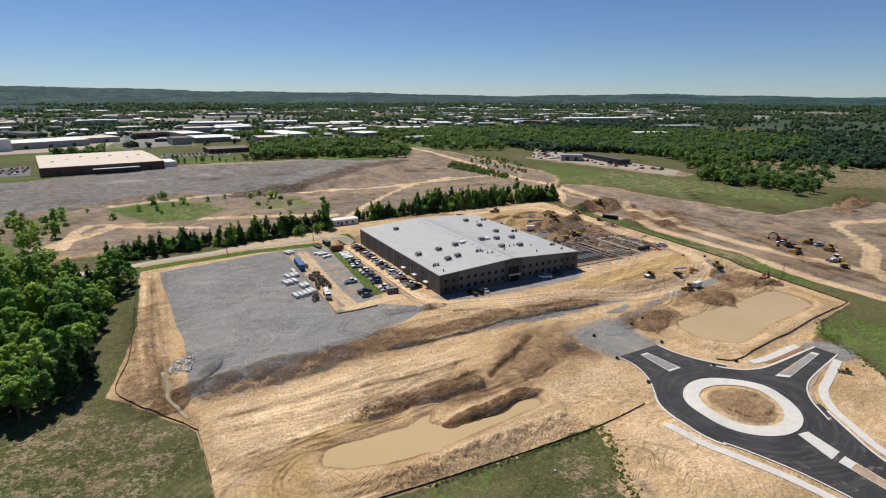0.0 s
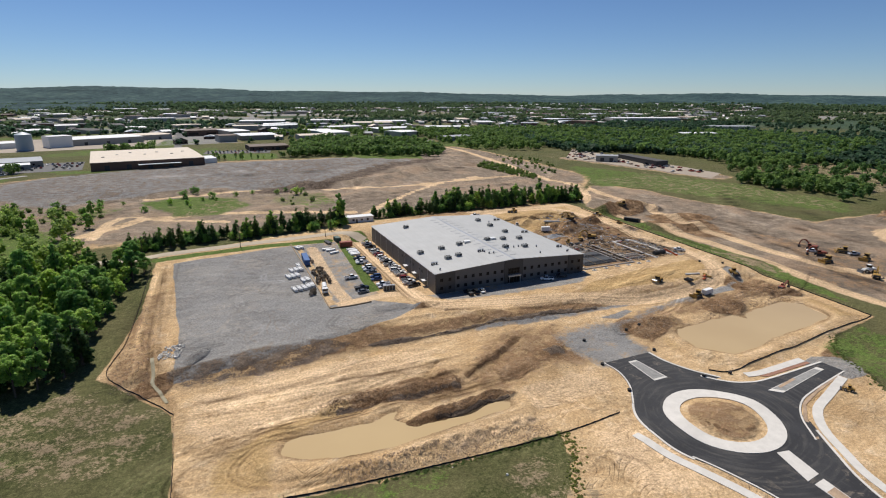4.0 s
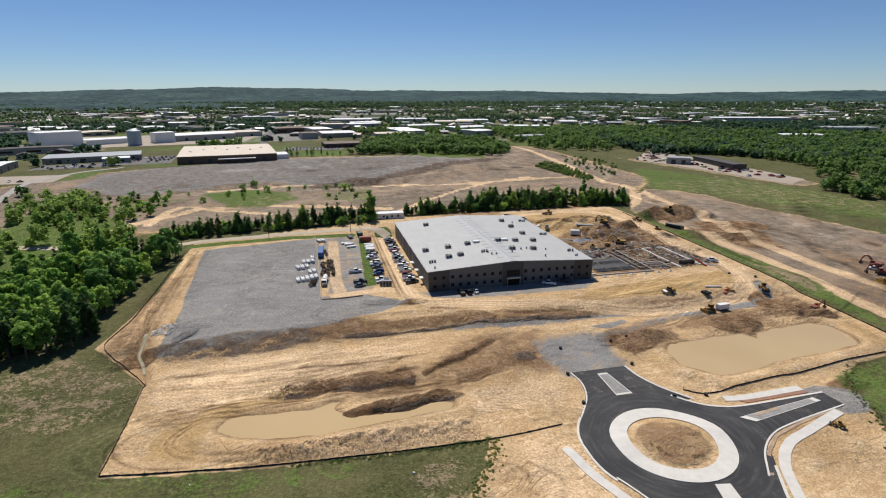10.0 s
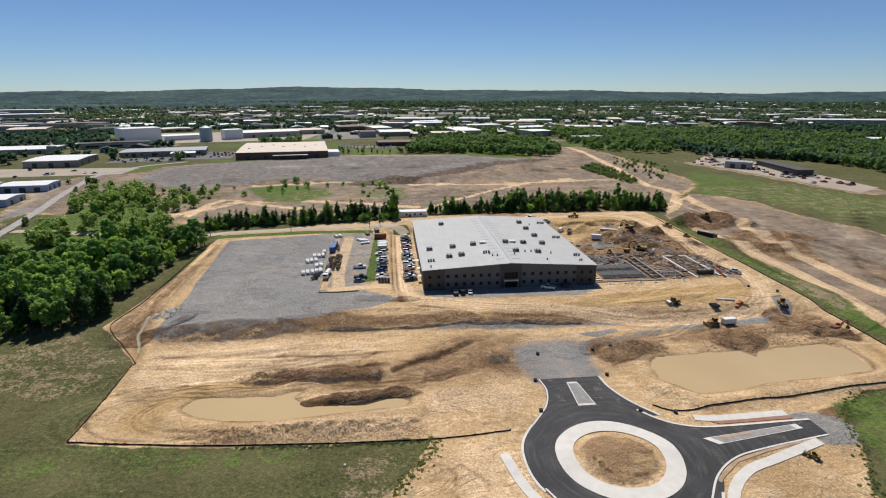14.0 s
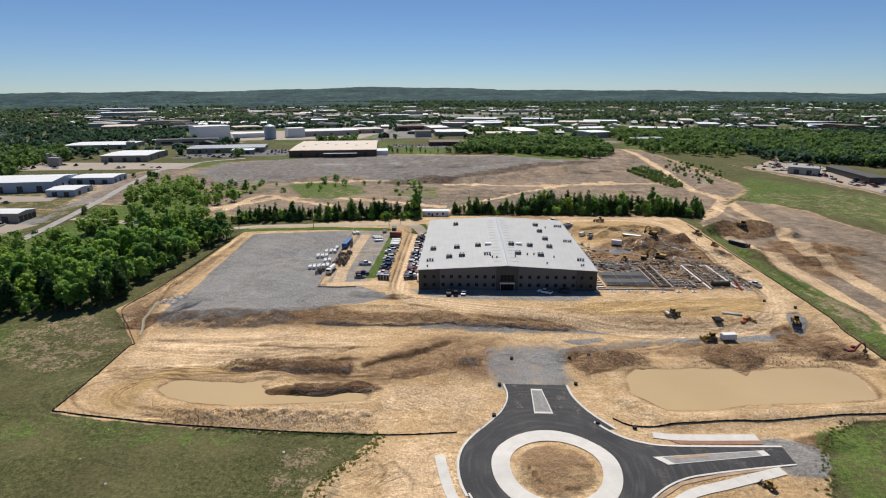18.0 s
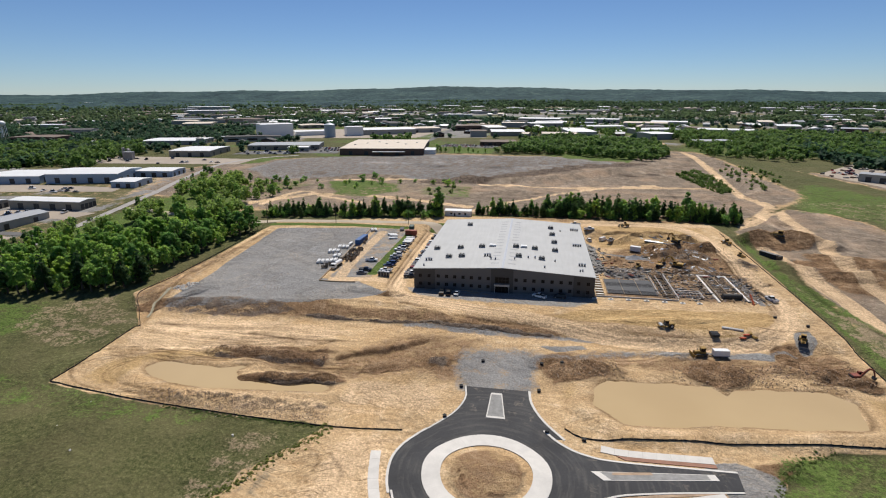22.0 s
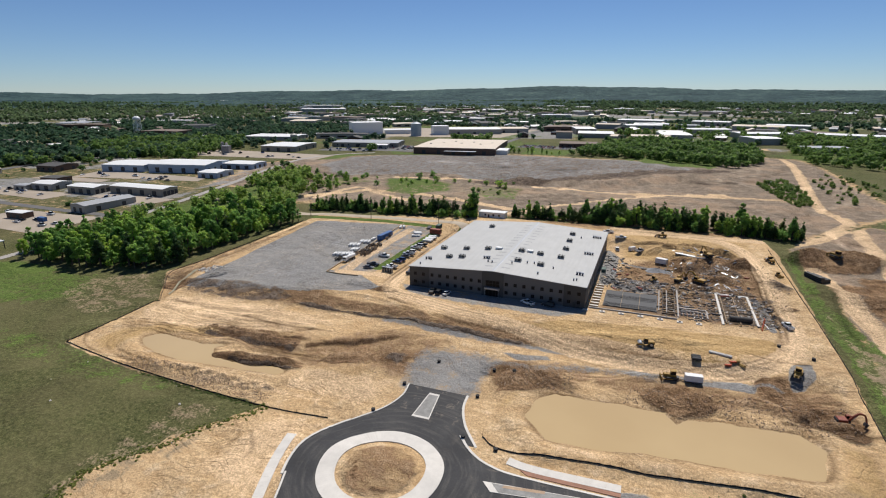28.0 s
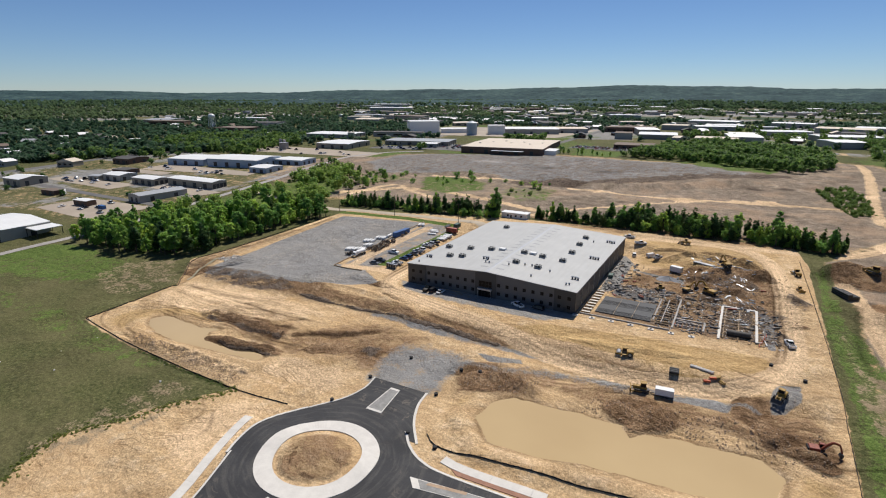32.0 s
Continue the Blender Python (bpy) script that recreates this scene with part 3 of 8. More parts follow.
def axis(lo, f0, f1, hi, step, grow):
    mid = list(np.arange(f0, f1 + 1e-6, step))
    a, s = [f0], step
    while a[-1] > lo:
        s *= grow
        a.append(a[-1] - s)
    b, s = [mid[-1]], step
    while b[-1] < hi:
        s *= grow
        b.append(b[-1] + s)
    return np.array(a[:0:-1] + mid + b[1:])


SITE = [(-16, 155), (4, 132), (4, 93), (39, 88.5), (69, 87.0), (92, 86.4), (91, 80), (87, 74), (83, 69), (82, 64), (78, 58), (73, 51), (73, 44), (79, 34), (82, -60), (178, -60), (180, 40), (184, 57), (193, 71), (198, 80), (204, 89), (214, 95), (244, 98.6), (245, 145), (244, 270), (240, 300), (100, 292), (-6, 262), (-8, 200)]
GRAVEL_LOT = [(1, 250), (54, 258), (56, 214), (54, 179), (72, 178), (88, 167), (70, 158), (44, 152), (3, 146), (4, 181)]


def build_ground():
    xs = axis(-4900, -24, 250, 4900, 0.60, 1.055)
    ys = axis(-2500, 48, 280, 4950, 0.60, 1.055)
    X, Y = np.meshgrid(xs, ys)
    Z = land(X, Y)
    R = np.hypot(X - 100, Y)
    hb, br = bumps_on(X, Y)
    site = poly_dist(X, Y, SITE)
    n22 = fnoise(X, Y, 22, 4) - 0.5
    wob = 6 * n22
    bare = 1 - sstep(-0.8, 1.2, site + wob * (0.25 + 0.3 * (1 - sstep(84, 92, Y))) + (0.6 + 3.4 * (1 - sstep(84, 90, Y))) * (fnoise(X, Y, 5, 3) - 0.5))
    calm = sstep(104, 110, X) * (1 - sstep(196, 202, X)) * (1 - sstep(112, 116, Y))
    soft = lambda pts, w=2.0, k=0.6: 1 - sstep(-w, w, poly_dist(X, Y, pts) + k * wob)
    strip = lambda pts, half, w=1.5, k=0.3: 1 - sstep(half - w, half + w, line_dist(X, Y, pts) + k * wob)
    lot_in = soft(GRAVEL_LOT, 1.2, 0.5)
    gravel = np.maximum.reduce([lot_in, 0.62 * soft([(100, 164), (160, 164), (168, 172), (168, 177), (90, 177)], 2.0, 0.8), 0.62 * soft([(124, 108), (146, 108), (150, 122), (170, 131), (225, 143), (205, 146), (150, 136), (122, 132), (119, 122)], 6, 1.6)])
    gravel = np.maximum(gravel, soft([(57, 180), (76, 180), (76, 258), (57, 258)], 1.5, 0.5) * 0.58)
    gravel = np.maximum(gravel, soft([(82, 182), (93, 182), (93, 262), (83, 262)], 1.0, 0.4) * 0.40)
    gravel = np.maximum(gravel, 0.6 * strip([(100, 146), (160, 143), (225, 142)], 2.2, 1.5, 0.6))
    gravel = np.maximum(gravel, soft([(172, 240), (200, 226), (198, 234), (184, 236)], 1.5) * 0.9)
    gravel = np.maximum(gravel, soft([(174, 200), (192, 199), (194, 216), (174, 214)], 2.0, 1.0) * 0.7)
    gravel = np.maximum(gravel, soft([(168.5, 200), (174, 206), (175, 246), (168.5, 258)], 1.5, 0.8) * 0.75)
    gravel = np.maximum(gravel, soft([(184, 86.2), (191, 87), (198, 84), (199, 78), (194, 73.4), (186, 73.4)], 1.5, 0.6) * 0.85)
    gravel = np.maximum(gravel, np.maximum(soft([(126.5, 109), (134, 109), (134.6, 126), (125, 128)], 1.5, 0.6), soft([(137, 109), (144.6, 109), (147, 128), (138, 127)], 2.5, 1.5)) * 0.66)
    gravel = np.maximum(gravel, strip([(229, 178), (228, 206)], 1.6, 0.8) * 0.9)
    for pts in ([(207, 141), (213, 143.4), (221, 142.7), (219, 137.4), (211, 137.6), (203, 138.3)], [(229.4, 154.7), (236, 157.7), (236, 150), (232, 144), (228.5, 142.4), (228, 148)], [(146, 137.5), (161, 140.2), (163, 136.9), (152, 132.3)]):
        gravel = np.maximum(gravel, soft(pts, 1.2, 0.5) * 0.85)
    north = soft([(-150, 330), (-60, 290), (110, 300), (262, 300), (330, 380), (330, 640), (240, 700), (200, 580), (40, 590), (-60, 545), (-150, 500), (-190, 430)], 12, 1.6)
    hillgrey = soft([(-126, 440), (-122, 500), (-72, 556), (-6, 577), (80, 578), (152, 586), (204, 552), (240, 527), (180, 487), (146, 455), (107, 412), (72, 396), (25, 424), (-35, 411), (-70, 392)], 12, 2.2)
    east = np.maximum(soft([(253, 130), (262, 60), (300, 20), (330, 40), (400, 110), (480, 130), (480, 190), (420, 200), (360, 195), (345, 250), (322, 330), (300, 340), (262, 300), (250, 282), (256, 200)], 4, 1.8), soft([(370, 500), (400, 400), (424, 328), (440, 320), (450, 330), (400, 480)], 4, 1.0))
    bare_all = np.maximum.reduce([bare, north, east])
    hill = np.maximum(north, east) * 0.8
    area = lambda v, pts, w=2.0, k=1.0: v * soft(pts, w, k)
    brown = np.maximum.reduce([
        br * 0.74, area(0.53, [(82, 108), (104, 110), (125, 112), (126, 138), (104, 141), (80, 124)], 6, 2.4), area(0.55, [(144, 112), (168, 116), (176, 126), (240, 124), (242, 152), (206, 140), (150, 140)], 4, 2.4), area(0.44, [(34, 110), (86, 110), (84, 128), (40, 127), (30, 120)], 4, 2.4), area(0.53, [(120, 146), (172, 143), (222, 148), (226, 156), (172, 156), (120, 158)], 3, 2.4), area(0.44, [(234, 100), (243, 101), (243, 124), (236, 122)], 2, 1.5), 0.54 * (1 - sstep(7.8, 9.2, np.hypot(X - 135, Y - 74.5) + 1.6 * (fnoise(X, Y, 3) - 0.5))), 0.8 * (1 - sstep(0.5, 1.0, np.abs(np.hypot(X - 135.6, Y - 74.2) - 6.2 + 1.4 * (fnoise(X, Y, 4) - 0.5)))) * sstep(0.42, 0.52, fnoise(X, Y, 6)),
        area(0.62, [(12, 151), (30, 154), (49, 157), (75, 155), (93, 155), (117, 152), (172, 150), (172, 146), (150, 144), (120, 146.5), (97, 146.5), (75, 146.5), (61, 147), (48, 146), (40, 143.5), (24, 144)], 2.2, 0.7),
        area(0.95, [(39, 121), (44, 123.5), (51, 123.4), (63, 121.9), (74, 123), (78, 125.5), (81, 119.5), (79, 114.6), (66, 115.7), (56, 114.3), (46, 114.9), (38, 117)], 1.6, 0.9),
        area(0.62, [(88, 108), (94, 119), (107, 130), (117, 127), (122, 118), (105, 114)], 3, 1.4), area(0.66, [(106, 116), (122, 114), (123, 130), (110, 128)], 2.5, 1.2),
        area(0.9, [(189, 127), (194, 134), (200, 136), (208, 131), (204, 122), (198, 119), (196, 121), (192, 122)], 1.0, 0.5),
        area(0.9, [(220, 137), (223, 148), (228, 149), (230, 139), (239, 137), (243, 130), (240, 124), (226, 127), (224, 132)], 1.5, 0.7),
        area(0.8, [(143, 128), (153, 135), (164, 132), (167, 122), (161, 116.5), (150, 114), (146, 120)], 2.5, 1.2),
        area(0.62, [(172, 178), (236, 178), (238, 232), (228, 250), (205, 262), (190, 252), (176, 230)], 4, 1.2), area(0.8, [(198, 242), (222, 250), (229, 242), (228, 230), (211, 222), (200, 224)], 2.5, 1.0),
        area(0.75, [(204, 264), (222, 255), (216, 240), (205, 248)], 2, 1.0), area(0.8, [(70, 167), (84, 166), (84, 172), (70, 173)], 1.5), area(0.5, [(-14, 150), (2, 138), (0, 158), (-1, 175), (-2, 215), (-9, 215), (-13, 185)], 3, 1.8),
        area(0.85, [(196, 87), (204, 90), (208, 86), (199, 81.5)], 1.5, 0.5), area(0.72, [(246, 272), (260, 279), (273, 264), (261, 254), (244, 254)], 3, 1.0),
        area(0.8, [(258, 236), (280, 238), (292, 214), (284, 190), (268, 196), (262, 214)], 4, 1.2), area(0.46, [(246, 130), (292, 96), (330, 120), (318, 176), (300, 200), (286, 160)], 6, 1.6),
        area(0.72, [(170, 156), (181, 158.7), (200, 161), (211, 162), (200, 157), (181, 153)], 1.5, 0.8), area(0.6, [(170, 284), (240, 290), (262, 300), (260, 318), (100, 304), (100, 296)], 4, 1.4)])
    for pts, half in (([(83.4, 120.7), (90, 124.4), (100, 129.9), (109, 135)], 1.3), ([(62, 104.4), (71.8, 104), (80.9, 106), (90, 106)], 1.4), ([(200, 236), (214, 246), (226, 242)], 5)):
        brown = np.maximum(brown, strip(pts, half, 1.0, 0.6) * 0.72)
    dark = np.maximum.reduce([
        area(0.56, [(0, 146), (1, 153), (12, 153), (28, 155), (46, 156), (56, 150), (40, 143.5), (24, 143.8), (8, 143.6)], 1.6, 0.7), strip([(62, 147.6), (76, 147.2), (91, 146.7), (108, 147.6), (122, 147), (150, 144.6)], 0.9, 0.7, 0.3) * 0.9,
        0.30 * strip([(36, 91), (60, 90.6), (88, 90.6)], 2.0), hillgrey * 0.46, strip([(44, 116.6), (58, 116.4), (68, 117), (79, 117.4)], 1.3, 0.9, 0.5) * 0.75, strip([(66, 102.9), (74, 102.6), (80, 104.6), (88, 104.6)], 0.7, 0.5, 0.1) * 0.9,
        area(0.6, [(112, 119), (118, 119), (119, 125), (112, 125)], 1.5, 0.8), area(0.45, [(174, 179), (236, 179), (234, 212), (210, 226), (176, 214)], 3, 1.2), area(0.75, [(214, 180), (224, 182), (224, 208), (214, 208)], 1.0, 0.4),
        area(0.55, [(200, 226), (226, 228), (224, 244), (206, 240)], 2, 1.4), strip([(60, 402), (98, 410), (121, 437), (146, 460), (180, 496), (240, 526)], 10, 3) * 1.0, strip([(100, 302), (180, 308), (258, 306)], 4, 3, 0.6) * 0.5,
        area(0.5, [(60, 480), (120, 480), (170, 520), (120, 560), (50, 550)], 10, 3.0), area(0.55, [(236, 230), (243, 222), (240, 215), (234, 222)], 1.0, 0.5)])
    gravel = np.maximum(gravel, hillgrey * 0.86)
    grass = (1 - bare_all) * 1.0
    works = soft([(-420, 170), (-128, 168), (-132, 260), (-150, 380), (-180, 430), (-420, 420)], 8, 2.0) * (0.50 + 0.4 * sstep(0.42, 0.5, fnoise(X, Y, 45)))
    town = sstep(640, 760, Y) * (1 - sstep(2300, 2900, R)) * (1 - sstep(350, 420, X) * (1 - sstep(900, 1000, Y))) * np.clip((fnoise(X, Y, 120, 4) - 0.39) * 9, 0, 0.9)
    town = np.maximum(town, works)
    strip_green = soft([(72.5, 186), (76.8, 186), (79.5, 255), (75.5, 258)], 0.35, 0.0)
    lush = np.maximum.reduce([strip_green, strip([(-6, 258), (40, 262), (72, 260)], 2.8, 1.0, 0.2), soft([(86, 264), (94, 264), (92, 272), (86, 272)], 1.0), area(0.60, [(246, 100), (250, 112), (256, 130), (259, 148), (260, 168), (257, 188), (253, 207), (251, 228), (251, 255), (246, 264), (245.2, 200), (246.4, 150)], 1.6, 1.1),
                              area(0.8, [(-26, 394), (6, 402), (35, 389), (44, 362), (22, 339), (-3, 342)], 6, 1.6), area(0.5, [(-60, 330), (-30, 372), (-48, 398), (-76, 380)], 6, 2.0), area(0.5, [(60, 386), (94, 388), (98, 346), (78, 340), (56, 350)], 6, 2.0), area(0.75, [(152, 588), (227, 668), (253, 588), (236, 534), (190, 556)], 5, 1.0), area(0.8, [(-116, 560), (-88, 548), (-84, 566), (-110, 576)], 3, 0.6), area(0.7, [(-150, 470), (-128, 480), (-126, 530), (-150, 525)], 4, 1.0), area(0.85, [(-120, 100), (-60, 142), (-100, 142), (-112, 130)], 4, 1.0), area(0.60, [(-120, 96), (-40, 106), (-22, 122), (-44, 142), (-110, 142)], 8, 2.2), soft([(-120, 200), (-30, 240), (-60, 330), (-120, 390)], 8, 1.0) * 0.7,
                              soft([(200, 92), (232, 97), (238, 40), (190, 40)], 3, 0.5) * 0.55, soft([(40, 590), (92, 600), (96, 650), (40, 660)], 6) * 0.9, soft([(-95, 550), (-60, 540), (-62, 562), (-95, 570)], 4) * 0.9,
                              soft([(300, 330), (330, 320), (408, 195), (440, 230), (420, 320), (350, 440)], 8, 2.5) * 0.60, sstep(560, 640, Y) * (1 - sstep(1500, 1900, R)) * 0.55 * sstep(0.44, 0.54, fnoise(X, Y, 90, 3)), soft([(-60, 96), (4, 94), (30, 89), (60, 86), (60, 80), (-60, 80)], 5, 2.0) * 0.42])
    grass = np.maximum(grass, lush * (lush > 0.5))
    dry = np.maximum.reduce([soft([(-22, 152), (1, 133), (2, 112), (-14, 106), (-40, 120), (-42, 138)], 5, 2.0) * 0.45, soft([(300, 360), (340, 300), (420, 200), (440, 250), (400, 380)], 14, 2.4) * 0.38, area(0.50, [(470, 262), (508, 226), (600, 200), (760, 260), (700, 330), (545, 391), (507, 358)], 14, 2.0), soft([(84, 40), (92, 76), (86, 84), (70, 80), (66, 40)], 5, 2.0) * 0.4])
    dry = np.maximum(dry, area(0.52, [(250, 212), (252, 181), (259, 169), (257, 150), (251, 140), (247, 166)], 2.5, 1.6))
    dry = np.maximum(dry, area(0.36, [(-80, 330), (-20, 372), (60, 402), (100, 392), (60, 330), (-10, 320)], 12, 3.0))
    gravel = np.maximum(gravel, town)
    grass = grass * (1 - 0.75 * town)
    forest = sstep(900, 1500, R) * (1 - town) * (0.55 + 0.45 * fnoise(X, Y, 300)) * (1 - bare_all)
    # relief: churned earth, then wheel tracks and graded lines
    tone = np.zeros(X.shape)
    track = np.maximum.reduce([soft([(8, 124), (40, 128), (78, 132), (84, 140), (40, 143), (8, 140)], 5, 2.0) * 0.55, soft([(94, 60), (112, 56), (118, 88), (96, 90)], 5, 2.0) * 0.55, soft([(88, 93), (120, 92), (122, 111), (106, 114), (92, 108)], 4, 2.0) * 0.55, soft([(60, 97), (92, 98), (88, 92), (40, 92)], 2, 1.5) * 0.5, soft([(6, 110), (30, 113), (60, 121), (84, 129), (60, 134), (8, 128)], 5, 2.2) * 0.54, soft([(62, 89), (108, 90), (108, 98), (92, 97), (64, 94)], 3, 1.0) * 0.55,
                               soft([(96, 100), (122, 96), (122, 112), (104, 112)], 4, 1.5) * 0.45, soft([(160, 46), (182, 66), (190, 62), (190, 40)], 4, 1.5) * 0.25, soft([(160, 93), (190, 95), (222, 99), (214, 101), (180, 96.5), (162, 96)], 2, 1.0) * 0.5])
    ochre = np.maximum.reduce([soft([(163, 163), (186, 166), (228, 172), (234, 160), (222, 157), (219, 150), (206, 147.7), (192, 150.5), (176, 152.4), (150, 155)], 2, 0.8) * 0.72, soft([(10, 96), (24, 94), (28, 106), (42, 112), (54, 112), (46, 122), (26, 118), (12, 110)], 4, 1.0) * 0.62,
                               soft([(150, 108), (158, 96), (160, 118), (152, 118)], 3, 1.0) * 0.5, soft([(228, 100), (243, 101), (243, 122), (233, 122)], 3, 1.0) * 0.55, soft([(176, 246), (232, 246), (236, 284), (172, 284)], 5, 1.0) * 0.55])
    flat = 1 - 0.85 * soft([(168, 177), (228, 177), (228, 212), (168, 212)], 1.0, 0.0)
    Z = Z + hb + flat * bare * (1 - calm) * (1 - 0.7 * lot_in) * (0.14 * (fnoise(X, Y, 2.6) - 0.5) + 0.35 * (fnoise(X, Y, 11) - 0.5))
    Z = Z + flat * (1 - calm) * (np.clip(brown + dark - 0.25, 0, 1) * bare) * (1.7 * (fnoise(X, Y, 4.2, 4) - 0.5) + 0.75 * (vnoise(X, Y, 1.3) - 0.5))
    Z = Z + np.maximum(north, east) * 1.6 * (fnoise(X, Y, 26, 4) - 0.5)
    rg = np.random.default_rng(41)

    def stroke(pts, half, lift, shade, pair=0.0, pale=0.0):
        line = smooth_line(pts, 2.0)
        for side in ((-pair, pair) if pair else (0.0,)):
            ln = line
            if side:
                t = np.gradient(line, axis=0)
                t /= np.linalg.norm(t, axis=1)[:, None] + 1e-9
                ln = line + side * np.stack([t[:, 1], -t[:, 0]], 1)
            i0, i1 = np.searchsorted(xs, [ln[:, 0].min() - 4, ln[:, 0].max() + 4])
            j0, j1 = np.searchsorted(ys, [ln[:, 1].min() - 4, ln[:, 1].max() + 4])
            if i1 - i0 < 2 or j1 - j0 < 2:
                continue
            sl = np.s_[j0:j1, i0:i1]
            f = np.clip(1 - line_dist(X[sl], Y[sl], ln) / (half * 1.6), 0, 1)
            tone[sl] += shade * f * (0.5 + vnoise(X[sl], Y[sl], 6))
            Z[sl] += lift * f
            if pale:
                track[sl] = np.maximum(track[sl], np.clip(pale * f * 2.2, 0, pale))
    haul = [(88, 262), (88, 200), (90, 170), (104, 163), (124, 158), (141, 155), (155, 149.7), (167, 145.8), (181, 143.4), (193, 143.6), (202, 145), (211, 146), (221, 150), (229, 159), (233, 168), (235, 180), (234.6, 203), (234, 230), (230, 263), (218, 281), (194, 284), (172, 281)]
    stroke([(92, 160), (130, 153), (160, 151), (200, 151), (226, 157)], 2.2, -0.03, 0.0, 0.0, 0.5)
    stroke([(1, 243), (-6, 220), (-10, 192), (-13, 179), (-13, 165), (-9, 155), (-4, 149)], 1.2, -0.1, -0.2, 1.0)
    stroke([(-39, 307), (-35, 340), (-25, 352), (-6, 338), (26, 322)], 3.0, -0.1, 0.1, 0.0, 0.6)
    stroke([(98, 302), (141, 348), (186, 387), (235, 413)], 2.6, -0.1, 0.1, 0.0, 0.6)
    stroke(haul, 3.6, -0.05, 0.0, 0.0, 0.62)
    stroke([(60, 179), (76, 181), (86, 180)], 2.4, 0, 0, 0, 0.6)
    stroke([(62, 182), (61, 200), (62, 250)], 2.6, 0, 0, 0, 0.55)
    for pts in (POND_1, POND_2):
        stroke(pts + [pts[0]], 0.9, 0, -0.55)
    for pts in ([(310, 780), (309, 591), (287, 396), (293, 350), (286, 260), (279, 177), (296, 100), (330, 30)], [(170, 290), (230, 286), (262, 296), (292, 340)], [(500, 150), (420, 158), (379, 169), (355, 150), (332, 130), (300, 116), (285, 100)],
                [(-60, 296), (-30, 330), (-12, 345), (40, 340), (100, 320)], [(-20, 400), (60, 410), (140, 390), (230, 400), (285, 400)], [(256, 250), (262, 180), (258, 120), (262, 60)]):
        stroke(pts, 3.8, -0.15, 0.0, 0.0, 0.66)
        stroke(pts, 0.8, -0.12, -0.25, 2.4)
    # ridges pushed up by dozers
    for pts, half, up in (([(84, 122.4), (95, 128), (108, 135)], 1.2, 0.25), ([(50, 122), (60, 123), (72, 124)], 1.0, 0.6),
                          ([(62, 156), (84, 158), (112, 152)], 1.4, 0.8), ([(152, 123), (160, 126), (170, 125)], 2.0, 1.2), ([(200, 236), (214, 246), (226, 242)], 3.0, 1.8), ([(206, 228), (220, 226)], 2.4, 1.6), ([(184, 258), (204, 262), (222, 256)], 2.0, 1.2), ([(176, 206), (188, 209)], 1.6, 0.9),
                          ([(218, 134), (226, 130), (238, 128)], 2.0, 1.2), ([(-8, 150), (-2, 160), (-6, 180)], 1.6, 0.9), ([(252, 262), (270, 268), (290, 258)], 5.0, 3.2), ([(252, 226), (272, 214), (292, 220)], 5.0, 2.4), ([(60, 440), (112, 408), (170, 434), (225, 482)], 7.0, 3.4), ([(-60, 430), (0, 420), (70, 430)], 6.0, 2.0)):
        stroke(pts, half, 1.25 * up, -0.08)
    # trenches, sunk and toned darker along their length
    for pts, half, up in (([(83.4, 120.2), (90, 123.6), (100, 128.9), (108, 133.6)], 0.9, -0.8), ([(70, 121), (73, 126), (78, 131)], 0.6, -0.5), ([(94, 160), (120, 151), (150, 149)], 0.8, -0.7), ([(196, 206), (212, 205)], 1.6, -1.4), ([(206, 214), (224, 212)], 1.8, -1.6), ([(-2.5, 162), (-1.8, 152), (-1.9, 148), (0, 144), (2.2, 138), (3.4, 132)], 1.3, -0.9), ([(228, 127), (234, 132)], 1.2, -1.0)):
        stroke(pts, half, up, -0.25)
    for k in range(5):
        d = 2.4 * rg.normal(size=2)
        stroke([(x + d[0], y + d[1]) for x, y in haul], 0.45, -0.06, 0.25 if k % 2 else -0.3, 0.9)
    # graded lines along the slopes
    for k in range(70):
        y0 = 88 + 52 * rg.random()
        x0 = 6 + 70 * rg.random()
        L = 15 + 35 * rg.random()
        y0 = y0 if y0 > 111 or x0 > 88 else y0 + 24
        stroke([(x0, y0), (x0 + L / 2, y0 + 1.5 * rg.normal()), (x0 + L, y0 + L * 0.05 + 2 * rg.normal())], 0.4 + 0.5 * rg.random(), 0.10 * rg.normal(), 0.32 * rg.normal(), 0.9 if k % 3 == 0 else 0.0)
    # loops round the first pond
    for k in range(16):
        g = 1.15 + 0.05 * k
        a0 = 1.4 + rg.random() * 1.2
        arc_ = [(56 + 33 * g * math.cos(a0 + q * 0.45), 102.5 + 9.5 * g * 1.05 * math.sin(a0 + q * 0.45)) for q in range(7)]
        stroke([(x, max(y, 90.5)) for x, y in arc_], 0.4, 0.07 * rg.normal(), 0.4 * rg.normal(), 0.9 if k % 2 else 0)
    for k in range(40):
        x0, y0 = 92 + 30 * rg.random(), 56 + 55 * rg.random()
        a = rg.random() * 3.1
        stroke([(x0, y0), (x0 + 7 * math.cos(a), y0 + 7 * math.sin(a)), (x0 + 13 * math.cos(a + 0.6), y0 + 13 * math.sin(a + 0.6))], 0.4, 0.06 * rg.normal(), 0.28 * rg.normal(), 0.9 if k % 2 else 0)
    for k in range(60):
        x0, y0 = 150 + 85 * rg.random(), 124 + 46 * rg.random()
        a = rg.normal() * 0.35
        L = 8 + 16 * rg.random()
